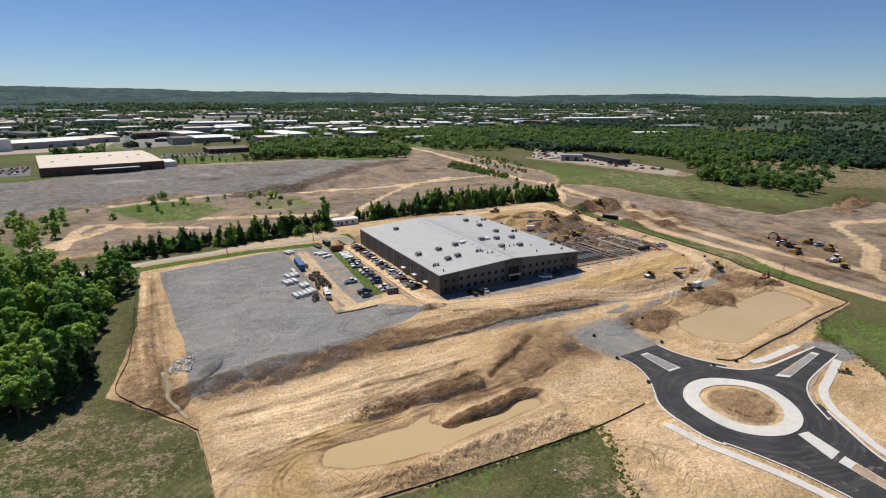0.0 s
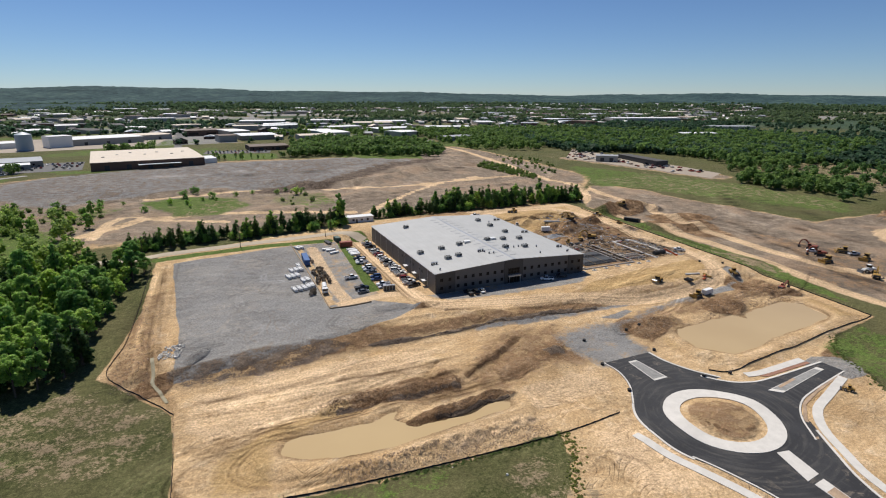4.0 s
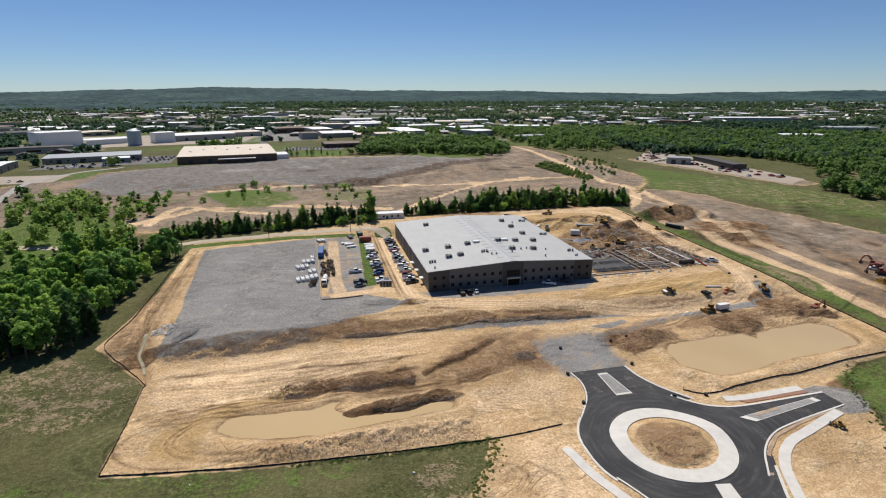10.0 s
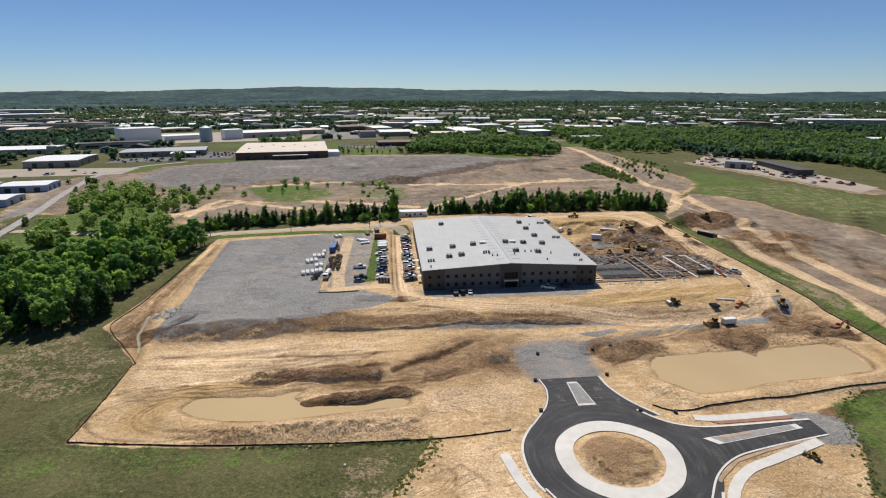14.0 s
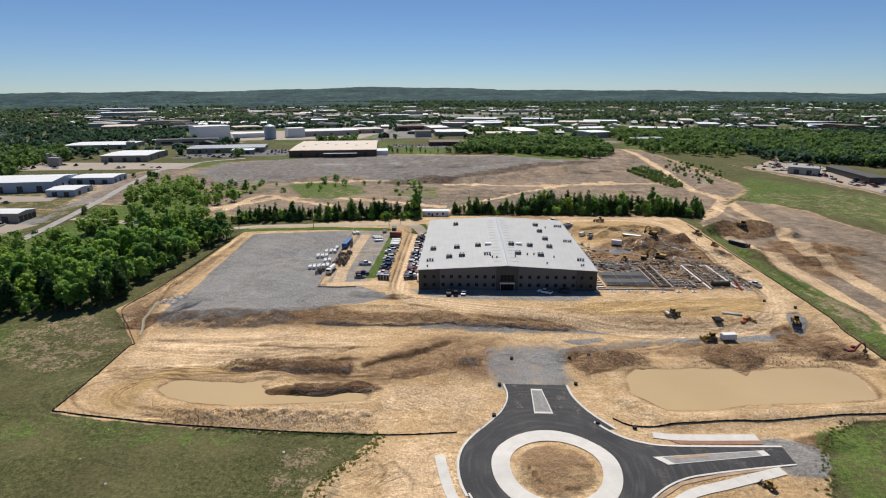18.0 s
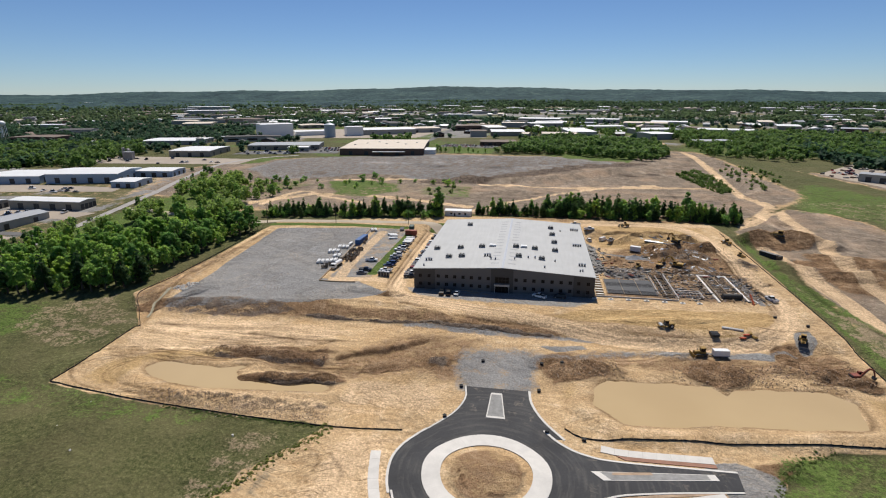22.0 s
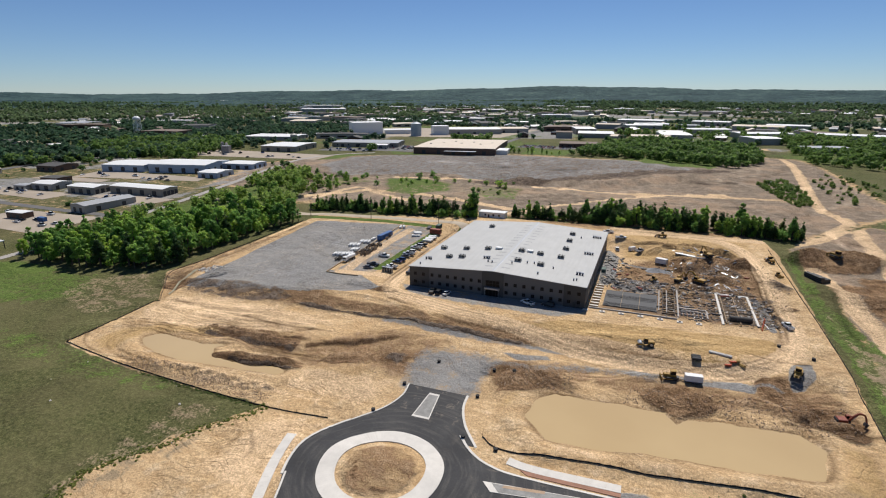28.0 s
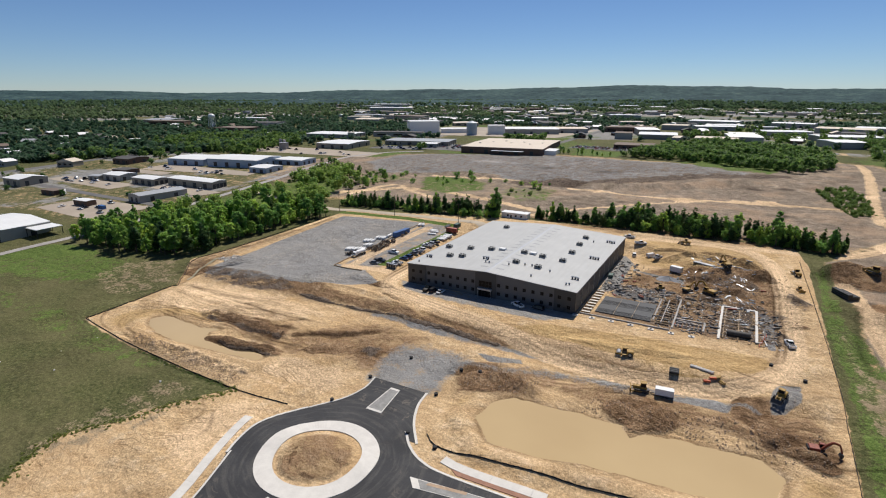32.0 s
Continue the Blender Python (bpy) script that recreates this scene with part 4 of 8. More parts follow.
        stroke([(x0, y0), (x0 + L * math.cos(a), y0 + L * math.sin(a)), (x0 + 2 * L * math.cos(a + 0.2), y0 + 2 * L * math.sin(a + 0.2))], 0.45, 0.08 * rg.normal(), 0.35 * rg.normal(), 0.9 if k % 2 else 0)
    for k in range(30):
        x0, y0 = 4 + 60 * rg.random(), 160 + 90 * rg.random()
        a = rg.random() * 6.3
        stroke([(x0, y0), (x0 + 9 * math.cos(a), y0 + 9 * math.sin(a)), (x0 + 16 * math.cos(a + 0.8), y0 + 16 * math.sin(a + 0.8))], 0.5, 0.0, 0.16 * rg.normal(), 0.9)
    for k in range(9):
        x0 = -8 + 9 * rg.random()
        stroke([(x0, 138 + 30 * rg.random()), (x0 - 3 + 4 * rg.random(), 185), (x0 - 2 + 5 * rg.random(), 235 + 15 * rg.random())], 0.5, 0.14 * rg.normal(), 0.35 * rg.normal())
    for k in range(70):
        x0, y0 = -120 + 400 * rg.random(), 310 + 250 * rg.random()
        a = rg.normal() * 0.35 + (0.9 if x0 > 230 else 0.1)
        L = 25 + 50 * rg.random()
        stroke([(x0, y0), (x0 + L * math.cos(a), y0 + L * math.sin(a)), (x0 + 2 * L * math.cos(a + 0.25), y0 + 2 * L * math.sin(a + 0.25))], 1.2 + 2.0 * rg.random(), 0.3 * rg.normal(), 0.4 * rg.normal())
    for k in range(60):
        x0, y0 = 262 + 130 * rg.random(), 60 + 240 * rg.random()
        a = 1.75 + rg.normal() * 0.3
        L = 18 + 35 * rg.random()
        stroke([(x0, y0), (x0 + L * math.cos(a), y0 + L * math.sin(a)), (x0 + 2 * L * math.cos(a - 0.2), y0 + 2 * L * math.sin(a - 0.2))], 0.9 + 1.2 * rg.random(), 0.25 * rg.normal(), 0.4 * rg.normal())
    tone = np.clip(tone, -1, 1) * (1 - strip_green)
    nx, ny = len(xs), len(ys)
    HELD["x"], HELD["y"], HELD["z"] = xs, ys, Z
    V = np.stack([X, Y, Z], -1).reshape(-1, 3)
    idx = np.arange(nx * ny).reshape(ny, nx)
    F = np.stack([idx[:-1, :-1], idx[:-1, 1:], idx[1:, 1:], idx[1:, :-1]], -1).reshape(-1, 4)
    me = bpy.data.meshes.new("ground")
    me.vertices.add(len(V))
    me.vertices.foreach_set("co", V.ravel())
    me.loops.add(F.size)
    me.loops.foreach_set("vertex_index", F.ravel())
    me.polygons.add(len(F))
    me.polygons.foreach_set("loop_start", np.arange(0, F.size, 4))
    me.polygons.foreach_set("loop_total", np.full(len(F), 4))
    me.update()
    me.validate()
    me.polygons.foreach_set("use_smooth", np.ones(len(F), bool))
    me.materials.append(GROUND)
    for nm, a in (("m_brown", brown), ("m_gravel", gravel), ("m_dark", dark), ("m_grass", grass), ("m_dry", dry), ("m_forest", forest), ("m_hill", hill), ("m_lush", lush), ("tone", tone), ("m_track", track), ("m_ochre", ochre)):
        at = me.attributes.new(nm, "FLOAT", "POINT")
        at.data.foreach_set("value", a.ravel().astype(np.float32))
    return tagged(new("ground", me), "bare tan construction earth with gravel and grassy fields around", "ground", kind="structure")


HELD = {}
build_ground()


def lz(x, y):
    """Height of the built ground at a place."""
    xs, ys, Z = HELD["x"], HELD["y"], HELD["z"]
    i = min(max(int(np.searchsorted(xs, x)) - 1, 0), len(xs) - 2)
    j = min(max(int(np.searchsorted(ys, y)) - 1, 0), len(ys) - 2)
    u, v = (x - xs[i]) / (xs[i + 1] - xs[i]), (y - ys[j]) / (ys[j + 1] - ys[j])
    return float((Z[j, i] * (1 - u) + Z[j, i + 1] * u) * (1 - v) + (Z[j + 1, i] * (1 - u) + Z[j + 1, i + 1] * u) * v)


def build_water(name, pts, wz, label):
    line = smooth_line(pts + [pts[0]], 1.0)[:-1]
    c = line.mean(0)
    out = c + (line - c) * 1.06
    bm = bmesh.new()
    bm.faces.new([bm.verts.new((x, y, wz)) for x, y in out])
    bmesh.ops.triangulate(bm, faces=bm.faces)
    return tagged(part(name, bm, WATER), label, "pond", kind="structure")


build_water("water_1", POND_1, WATER_1, "muddy tan water in an excavated settling pond")
build_water("water_2", POND_2, WATER_2, "muddy tan water in a long sediment basin")

# ---- roundabout and roads ----
CX, CY = 135.0, 74.5


def gz(x, y):
    return float(slope_z(np.array(x, float), np.array(y, float)))


def ribbon(name, a, b, lift, mat, thick=0.0, n=60, label="", parent=None, kind="structure", category=""):
    """A slab between two edge lines, following the slope."""
    a, b = resample(a, n), resample(b, n)
    vs, fs = [], []
    for (p, q) in zip(a, b):
        vs += [(p[0], p[1], lz(*p) + lift), (q[0], q[1], lz(*q) + lift)]
    if thick:
        m = len(vs)
        vs += [(x, y, z - thick) for x, y, z in vs]
        for i in range(0, m - 2, 2):
            fs += [(i, i + 1, i + 3, i + 2), (i + m, i + 2 + m, i + 3 + m, i + 1 + m), (i, i + 2, i + 2 + m, i + m), (i + 1, i + 1 + m, i + 3 + m, i + 3)]
        fs += [(0, m, m + 1, 1), (m - 2, m - 1, 2 * m - 1, 2 * m - 2)]
    else:
        wide = 13
        vs, fs = [], []
        for p, q in zip(a, b):
            for k in range(wide):
                x, y = p + (q - p) * k / (wide - 1)
                vs.append((x, y, lz(x, y) + lift))
        for i in range(len(a) - 1):
            for k in range(wide - 1):
                o = i * wide + k
                fs.append((o, o + 1, o + wide + 1, o + wide))
    ob = link_mesh(name, vs, fs, mat, parent, label)
    if not parent:
        tagged(ob, label, category, kind=kind)
    return ob


def offset(line, d):
    line = np.asarray(line, float)
    t = np.gradient(line, axis=0)
    t /= np.linalg.norm(t, axis=1)[:, None]
    return line + d * np.stack([t[:, 1], -t[:, 0]], 1)


def arc(r, a0, a1, n=60):
    a = np.radians(np.linspace(a0, a1, n))
    return np.stack([CX + r * np.cos(a), CY + r * np.sin(a)], 1)


N_W = smooth_line([(126, 110), (126.6, 104), (124.4, 97), (119, 89.5)])
N_E = smooth_line([(144.6, 110), (145.4, 104), (148.4, 97), (153.5, 90)])
E_N = smooth_line([(148.5, 93), (152.5, 88.5), (158, 85.2), (166, 83.9), (191, 84.5)])
E_S = smooth_line([(149, 58.5), (155, 66), (162, 70.8), (171, 73.2), (190, 76.5)])
S_W = smooth_line([(115.5, 66), (118.5, 58.5), (121.5, 49), (123.2, 36), (124, 10), (124, -150)])
S_E = smooth_line([(153, 61), (148.2, 53), (144, 45), (141.5, 34), (140.5, 10), (140.5, -150)])
N_W, N_E, E_N, E_S, S_W, S_E = [np.asarray(q, float) - (0.5, 0) for q in (N_W, N_E, E_N, E_S, S_W, S_E)]
ribbon("road", arc(14.0, 0, 360, 120), arc(22.0, 0, 360, 120), 0.10, ASPHALT, n=120, label="fresh black asphalt ring of a roundabout", category="road")
ribbon("road", N_W, N_E, 0.09, ASPHALT, label="fresh black asphalt approach joining the roundabout", category="road")
ribbon("road", E_N, E_S, 0.08, ASPHALT, label="unfinished asphalt approach ending at bare earth", category="road")
ribbon("road", S_W, S_E, 0.085, ASPHALT, n=140, label="fresh black asphalt road leaving the roundabout", category="road")
ribbon("truck_apron", arc(10.3, 0, 360, 120), arc(14.5, 0, 360, 120), 0.22, CONCRETE, 0.2, 120, label="white concrete truck apron ring round the earth island", category="apron")
for nm, line, side in (("kerb", N_W, 1), ("kerb", N_E, -1), ("kerb", E_N, -1), ("kerb", E_S, 1), ("kerb", S_W, 1), ("kerb", S_E, -1)):
    ribbon(nm, offset(line, -0.1), offset(line, 0.55) if side < 0 else offset(line, -0.55), 0.17, CONCRETE, 0.2, 80, label="pale new concrete kerb and gutter beside the road", category="kerb")
ribbon("kerb", arc(21.8, 138, 205), arc(22.4, 138, 205), 0.17, CONCRETE, 0.2, 60, label="pale new concrete kerb and gutter beside the road", category="kerb")


def slab(name, pts, lift, thick, mat, label, parent=None, category="paving"):
    """A flat plate with the given outline, laid on the slope."""
    bm = bmesh.new()
    pts = [(x - 0.5, y) for x, y in pts]
    top = [bm.verts.new((x, y, lz(x, y) + lift)) for x, y in pts]
    low = [bm.verts.new((x, y, lz(x, y) + lift - thick)) for x, y in pts]
    bm.faces.new(top)
    bm.faces.new(low[::-1])
    n = len(top)
    for i in range(n):
        bm.faces.new((top[i], low[i], low[(i + 1) % n], top[(i + 1) % n]))
    bmesh.ops.triangulate(bm, faces=[f for f in bm.faces if len(f.verts) > 4])
    ob = part(name, bm, mat, parent, label)
    if not parent:
        tagged(ob, label, category, kind="structure")
    return ob


def sidewalk(line, wide, joint=3.0):
    """A run of concrete bays with open joints between them."""
    line = smooth_line(line, 0.5)
    n = max(4, int(np.linalg.norm(np.diff(line, axis=0), axis=1).sum() / joint))
    a, b = resample(line, n + 1), resample(offset(line, wide), n + 1)
    walk_ob = empty("sidewalk")
    tagged(walk_ob, "new white concrete sidewalk beside the roundabout", "sidewalk", kind="structure")
    for k in range(n):
        g = 0.003
        q = [a[k] * (1 - g) + a[k + 1] * g, a[k] * g + a[k + 1] * (1 - g), b[k] * g + b[k + 1] * (1 - g), b[k] * (1 - g) + b[k + 1] * g]
        slab("paving_bay", [tuple(v) for v in q], 0.16, 0.2, CONCRETE, "", walk_ob)
    return walk_ob


sidewalk([(107.9, 77.5), (109.9, 68.3), (113.0, 59.8), (116.4, 50.4), (118.6, 38), (119.4, 12)], -2.4)
sidewalk([(185.5, 75.8), (171.5, 71.4), (162, 68.2), (154.5, 62), (149.5, 53.5), (145.6, 45), (143.8, 30), (143.2, 8)], -2.4)
sidewalk([(161.5, 86.9), (168, 86.0), (187, 86.5)], -2.4)
slab("verge", [(165, 85.95), (187, 86.35), (187, 85.1), (167, 84.6)], 0.15, 0.2, BRICKRED, "strip of red-brown bedding beside the sidewalk")
# splitter islands, each a raised kerb with a filled middle
for pts, fill, label in (
        ([(133.8, 107.6), (136.9, 107.6), (138.4, 96), (133.4, 96)], GREYFILL, "pale kerbed splitter island with a grey filled centre"),
        ([(158.5, 78.6), (161, 75.8), (186, 80.2), (185.6, 82.4)], GREYFILL, "long kerbed splitter island with soil and concrete panels"),
        ([(132.6, 50), (137.2, 50.6), (138.6, 58.6), (135.2, 59.2)], CONCRETE, "white concrete splitter island on the road"),
        ([(131.2, 12), (133.6, 12), (136.6, 49.2), (133, 48.8)], TOPSOIL, "kerbed splitter island filled with brown soil")):
    isl = empty("splitter_island")
    tagged(isl, label, "traffic island", kind="structure")
    c = np.mean(pts, 0)
    slab("kerb", pts, 0.20, 0.2, CONCRETE, "", isl)
    slab("infill", [tuple(c + (np.array(q) - c) * 0.86) for q in pts], 0.206, 0.05, fill, "", isl)
isl2 = [(163, 78.0), (172, 79.6), (171.8, 80.6), (163.2, 79.0)]
slab("verge", isl2, 0.216, 0.05, TOPSOIL, "brown soil bed inside the splitter island")
# unfinished sub-base round the end of the east approach
slab("sub_base", [(150, 58.6), (155.2, 65), (162, 69.9), (171, 72.4), (186, 75.6), (186, 76.4), (171, 73.2), (162, 70.8), (155, 66), (149, 58.8)], 0.12, 0.2, TOPSOIL, "brown soil strip between kerb and sidewalk")

DITCH = smooth_line([(-2.5, 160), (-1.8, 152), (-1.9, 148), (0, 144), (1.9, 138.6)])
ribbon("water_3", offset(DITCH, -0.5), offset(DITCH, 0.5), 0.16, plain("ditch_water", (0.26, 0.225, 0.135, 1), 0.65, var=0.08), 0.0, 40, "greenish muddy water standing in a narrow ditch", None, "structure", "ditch")

# ---- silt fences ----
def silt_fence(pts, high=0.38):
    line = smooth_line(pts, 1.0) if len(pts) > 2 else np.array([np.linspace(pts[0][k], pts[1][k], 40) for k in range(2)]).T
    line = resample(line, max(4, int(np.linalg.norm(np.diff(line, axis=0), axis=1).sum() / 1.2)))
    f = empty("silt_fence")
    tagged(f, "black fabric silt fence on stakes along bare earth", "fence")
    vs, fs = [], []
    for k, (x, y) in enumerate(line):
        z = lz(x, y)
        s = 0.06 * math.sin(k * 1.9)
        for dx in (-0.025, 0.025):
            vs += [(x + dx + s, y + dx, z - 0.25), (x + dx + s * 0.4, y + dx, z + high + 0.08 * math.sin(k * 2.7))]
    for k in range(len(line) - 1):
        i = 4 * k
        fs += [(i, i + 4, i + 5, i + 1), (i + 2, i + 3, i + 7, i + 6), (i + 1, i + 5, i + 7, i + 3)]
    link_mesh("fabric", vs, fs, FENCE, f)
    for x, y in line[::2]:
        st = new("stake", STAKE)
        st.parent = f
        st.location = (x + 0.06, y + 0.06, lz(x, y))
    return f


bm = boxes((-0.04, -0.04, -0.3, 0.04, 0.04, 1.1))
STAKE = bpy.data.meshes.new("stake")
bm.to_mesh(STAKE)
bm.free()
STAKE.materials.append(WOODM)
silt_fence([(-8, 248), (-9.5, 200), (-11, 175), (-14, 156), (-4, 142), (3.6, 132.5)])
silt_fence([(3.6, 132.5), (4.2, 112), (4.0, 93.5)])
silt_fence([(4.0, 93.5), (22, 91), (39, 88.8), (69, 86.8), (90, 86)])
silt_fence([(90, 86), (102, 86.6), (112.5, 87.6)], 0.34)
silt_fence([(153.0, 94.4), (157.5, 91.4), (168, 91.6), (189, 93.6), (217, 96.8), (244, 99.5)])
silt_fence([(244, 99.5), (244.8, 145), (244.4, 181), (243.2, 221), (241.2, 273)])

# ---- the new factory ----
FX0, FX1, FY0, FY1 = 96.2, 167.3, 175.4, 262.5
EAVE, RIDGE = PAD_Z + 8.3, PAD_Z + 10.3


def roof_z(x):
    c = (FX0 + FX1) / 2
    return RIDGE - abs(x - c) / ((FX1 - FX0) / 2) * (RIDGE - EAVE)


def factory():
    f = empty("factory_building", pose(0, 0, 0))
    tagged(f, "charcoal and grey metal-clad factory with a low pale gable roof", "building")
    c = (FX0 + FX1) / 2
    T = 0.25
    # front wall in five bays, then sides and back
    bays = ((FX0, FX0 + 8.6, WALL_DARK), (FX0 + 8.6, c - 4.4, WALL_GREY), (c - 4.4, c + 4.4, WALL_DARK), (c + 4.4, FX1 - 8.0, WALL_GREY), (FX1 - 8.0, FX1, WALL_DARK))
    for i, (a, b, mat) in enumerate(bays):
        y0 = FY0 - (0.25 if mat is WALL_DARK else 0.0)
        bm = bmesh.new()
        o = [(a, PAD_Z - 0.6), (b, PAD_Z - 0.6), (b, roof_z(b) + 0.05)]
        if a < c < b:
            o.append((c, RIDGE + 0.05))
        o.append((a, roof_z(a) + 0.05))
        prism(bm, o, y0, FY0 + T)
        part("wall", bm, mat, f)
    part("wall", boxes((FX0, FY0 + T, PAD_Z - 0.6, FX0 + T, FY1, EAVE)), WALL_GREY, f)
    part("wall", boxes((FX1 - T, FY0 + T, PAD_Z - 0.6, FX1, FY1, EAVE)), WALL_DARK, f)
    bm = bmesh.new()
    prism(bm, [(FX0, PAD_Z - 0.6), (FX1, PAD_Z - 0.6), (FX1, EAVE), (c, RIDGE), (FX0, EAVE)], FY1 - T, FY1)
    part("wall", bm, WALL_GREY, f)
    for s in (-1, 1):
        xa, xb = c, (FX0 - 0.3 if s < 0 else FX1 + 0.3)
        ze = roof_z(FX0) - 0.02
        vs = [(xa, FY0 - 0.4, RIDGE + 0.1), (xa, FY1 + 0.3, RIDGE + 0.1), (xb, FY1 + 0.3, ze + 0.1), (xb, FY0 - 0.4, ze + 0.1)]
        vs += [(x, y, z - 0.18) for x, y, z in vs]
        link_mesh("roof", vs, [(0, 1, 2, 3), (7, 6, 5, 4), (0, 3, 7, 4), (1, 5, 6, 2), (2, 6, 7, 3), (0, 4, 5, 1)], ROOF, f, "pale grey standing-seam metal roof slope")
    return f


factory_ob = factory()

# ---- factory details ----
def window(parent, x, z, w=1.15, h=1.25, y=FY0):
    wob = part("window", boxes((x - w / 2 - 0.08, y - 0.06, z - 0.08, x + w / 2 + 0.08, y + 0.02, z + h + 0.08)), DARKSTEEL, parent)
    part("pane", boxes((x - w / 2, y - 0.075, z, x - 0.03, y - 0.065, z + h), (x + 0.03, y - 0.075, z, x + w / 2, y - 0.065, z + h)), WINDOW, wob)


FC = (FX0 + FX1) / 2
for k in range(7):
    for zz in (PAD_Z + 1.5, PAD_Z + 4.9):
        window(factory_ob, FX0 + 9.9 + k * (FC - 4.4 - FX0 - 11.0) / 6, zz)
        window(factory_ob, FC + 5.5 + k * (FX1 - 9.2 - FC - 5.5) / 6, zz)
for zz in (PAD_Z + 1.5, PAD_Z + 4.9):
    for xx in (FX0 + 2.6, FX0 + 6.2, FX1 - 6.0, FX1 - 2.4):
        window(factory_ob, xx, zz, y=FY0 - 0.25)
for xx in (FX1 - 2.4, FX1 - 3.9):
    part("door", boxes((xx - 0.55, FY0 - 0.31, PAD_Z - 0.1, xx + 0.55, FY0 - 0.27, PAD_Z + 2.1)), DARKSTEEL, factory_ob, "dark steel side door")
part("shutter_door", boxes((FX0 + 1.2, FY0 - 0.31, PAD_Z - 0.1, FX0 + 4.4, FY0 - 0.27, PAD_Z + 2.3)), DARKSTEEL, factory_ob, "dark roll-up door")
# glazed entrance over two storeys with a canopy between
ent = part("entrance", boxes((FC - 2.9, FY0 - 0.33, PAD_Z - 0.1, FC + 2.9, FY0 - 0.27, PAD_Z + 6.6)), DARKSTEEL, factory_ob, "two-storey glazed entrance in a dark frame")
for r, (za, zb) in enumerate(((0.1, 2.5), (4.1, 5.2), (5.3, 6.4))):
    for k in range(4):
        xa = FC - 2.7 + k * 1.37
        part("pane", boxes((xa, FY0 - 0.35, PAD_Z + za, xa + 1.25, FY0 - 0.34, PAD_Z + zb)), WINDOW, ent)
part("canopy", boxes((FC - 3.0, FY0 - 1.5, PAD_Z + 3.0, FC + 3.0, FY0 - 0.36, PAD_Z + 3.7), bevel=0.05), STEEL, ent, "pale metal entrance canopy")
for s in (-1, 1):
    bm = bmesh.new()
    tube(bm, (FC + s * 2.7, FY0 - 1.35, PAD_Z - 0.3), (FC + s * 2.7, FY0 - 1.35, PAD_Z + 3.0), 0.09, n=8)
    part("post", bm, STEEL, ent)
# west wall doors with small white canopies
for yy in (186, 196.5, 207.5):
    part("door", boxes((FX0 - 0.06, yy - 0.5, PAD_Z - 0.1, FX0 - 0.01, yy + 0.5, PAD_Z + 2.1)), DARKSTEEL, factory_ob)
    part("awning", boxes((FX0 - 1.6, yy - 1.3, PAD_Z + 2.5, FX0 - 0.01, yy + 1.3, PAD_Z + 2.7), bevel=0.04), WHITE, factory_ob, "white door awning")
    for d in (3.5, 6.5):
        part("window", boxes((FX0 - 0.05, yy + d - 0.55, PAD_Z + 4.7, FX0 - 0.01, yy + d + 0.55, PAD_Z + 5.9)), WINDOW, factory_ob)
for yy in np.arange(FY0 + 8, FY1, 9.0):
    part("downpipe", boxes((FX0 - 0.14, yy - 0.08, PAD_Z - 0.2, FX0 - 0.01, yy + 0.08, EAVE - 0.2)), STEEL, factory_ob)
    part("downpipe", boxes((FX1 + 0.01, yy - 0.08, PAD_Z - 0.2, FX1 + 0.14, yy + 0.08, EAVE - 0.2)), STEEL, factory_ob)
for s, xx in ((-1, FX0 - 0.3), (1, FX1 + 0.3)):
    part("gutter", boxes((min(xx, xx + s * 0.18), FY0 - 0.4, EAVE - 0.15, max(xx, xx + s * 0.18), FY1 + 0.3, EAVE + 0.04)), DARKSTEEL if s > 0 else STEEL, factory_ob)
part("fascia", boxes((FX0 - 0.25, FY0 - 0.46, EAVE - 0.28, FX0 - 0.2, FY1, EAVE - 0.16)), DARKSTEEL, factory_ob)
link_mesh("ridge_cap", [(FC - 0.5, FY0 - 0.4, RIDGE + 0.11), (FC, FY0 - 0.4, RIDGE + 0.17), (FC + 0.5, FY0 - 0.4, RIDGE + 0.11), (FC - 0.5, FY1 + 0.3, RIDGE + 0.11), (FC, FY1 + 0.3, RIDGE + 0.17), (FC + 0.5, FY1 + 0.3, RIDGE + 0.11)], [(0, 1, 4, 3), (1, 2, 5, 4), (0, 3, 5, 2)], STEEL, factory_ob)
SKYL = plain("translucent_panel", (0.27, 0.275, 0.275, 1), 0.5, var=0.08)
for s in (-1, 1):
    for k in range(15):
        yy = 181 + k * 5.2
        xa, xb = FC + s * 1.8, FC + s * 5.0
        sl = (RIDGE - EAVE) / ((FX1 - FX0) / 2)
        za, zb = RIDGE - abs(xa - FC) * sl + 0.115, RIDGE - abs(xb - FC) * sl + 0.115
        vs = [(xa, yy, za), (xb, yy, zb), (xb, yy + 1.1, zb), (xa, yy + 1.1, za)]
        vs += [(x, y, z - 0.05) for x, y, z in vs]
        link_mesh("skylight", vs, [(0, 1, 2, 3), (7, 6, 5, 4), (0, 4, 5, 1), (1, 5, 6, 2), (2, 6, 7, 3), (3, 7, 4, 0)], SKYL, factory_ob)

UNIT_GREY = plain("hvac_paint", (0.33, 0.325, 0.30, 1), 0.5, var=0.12)


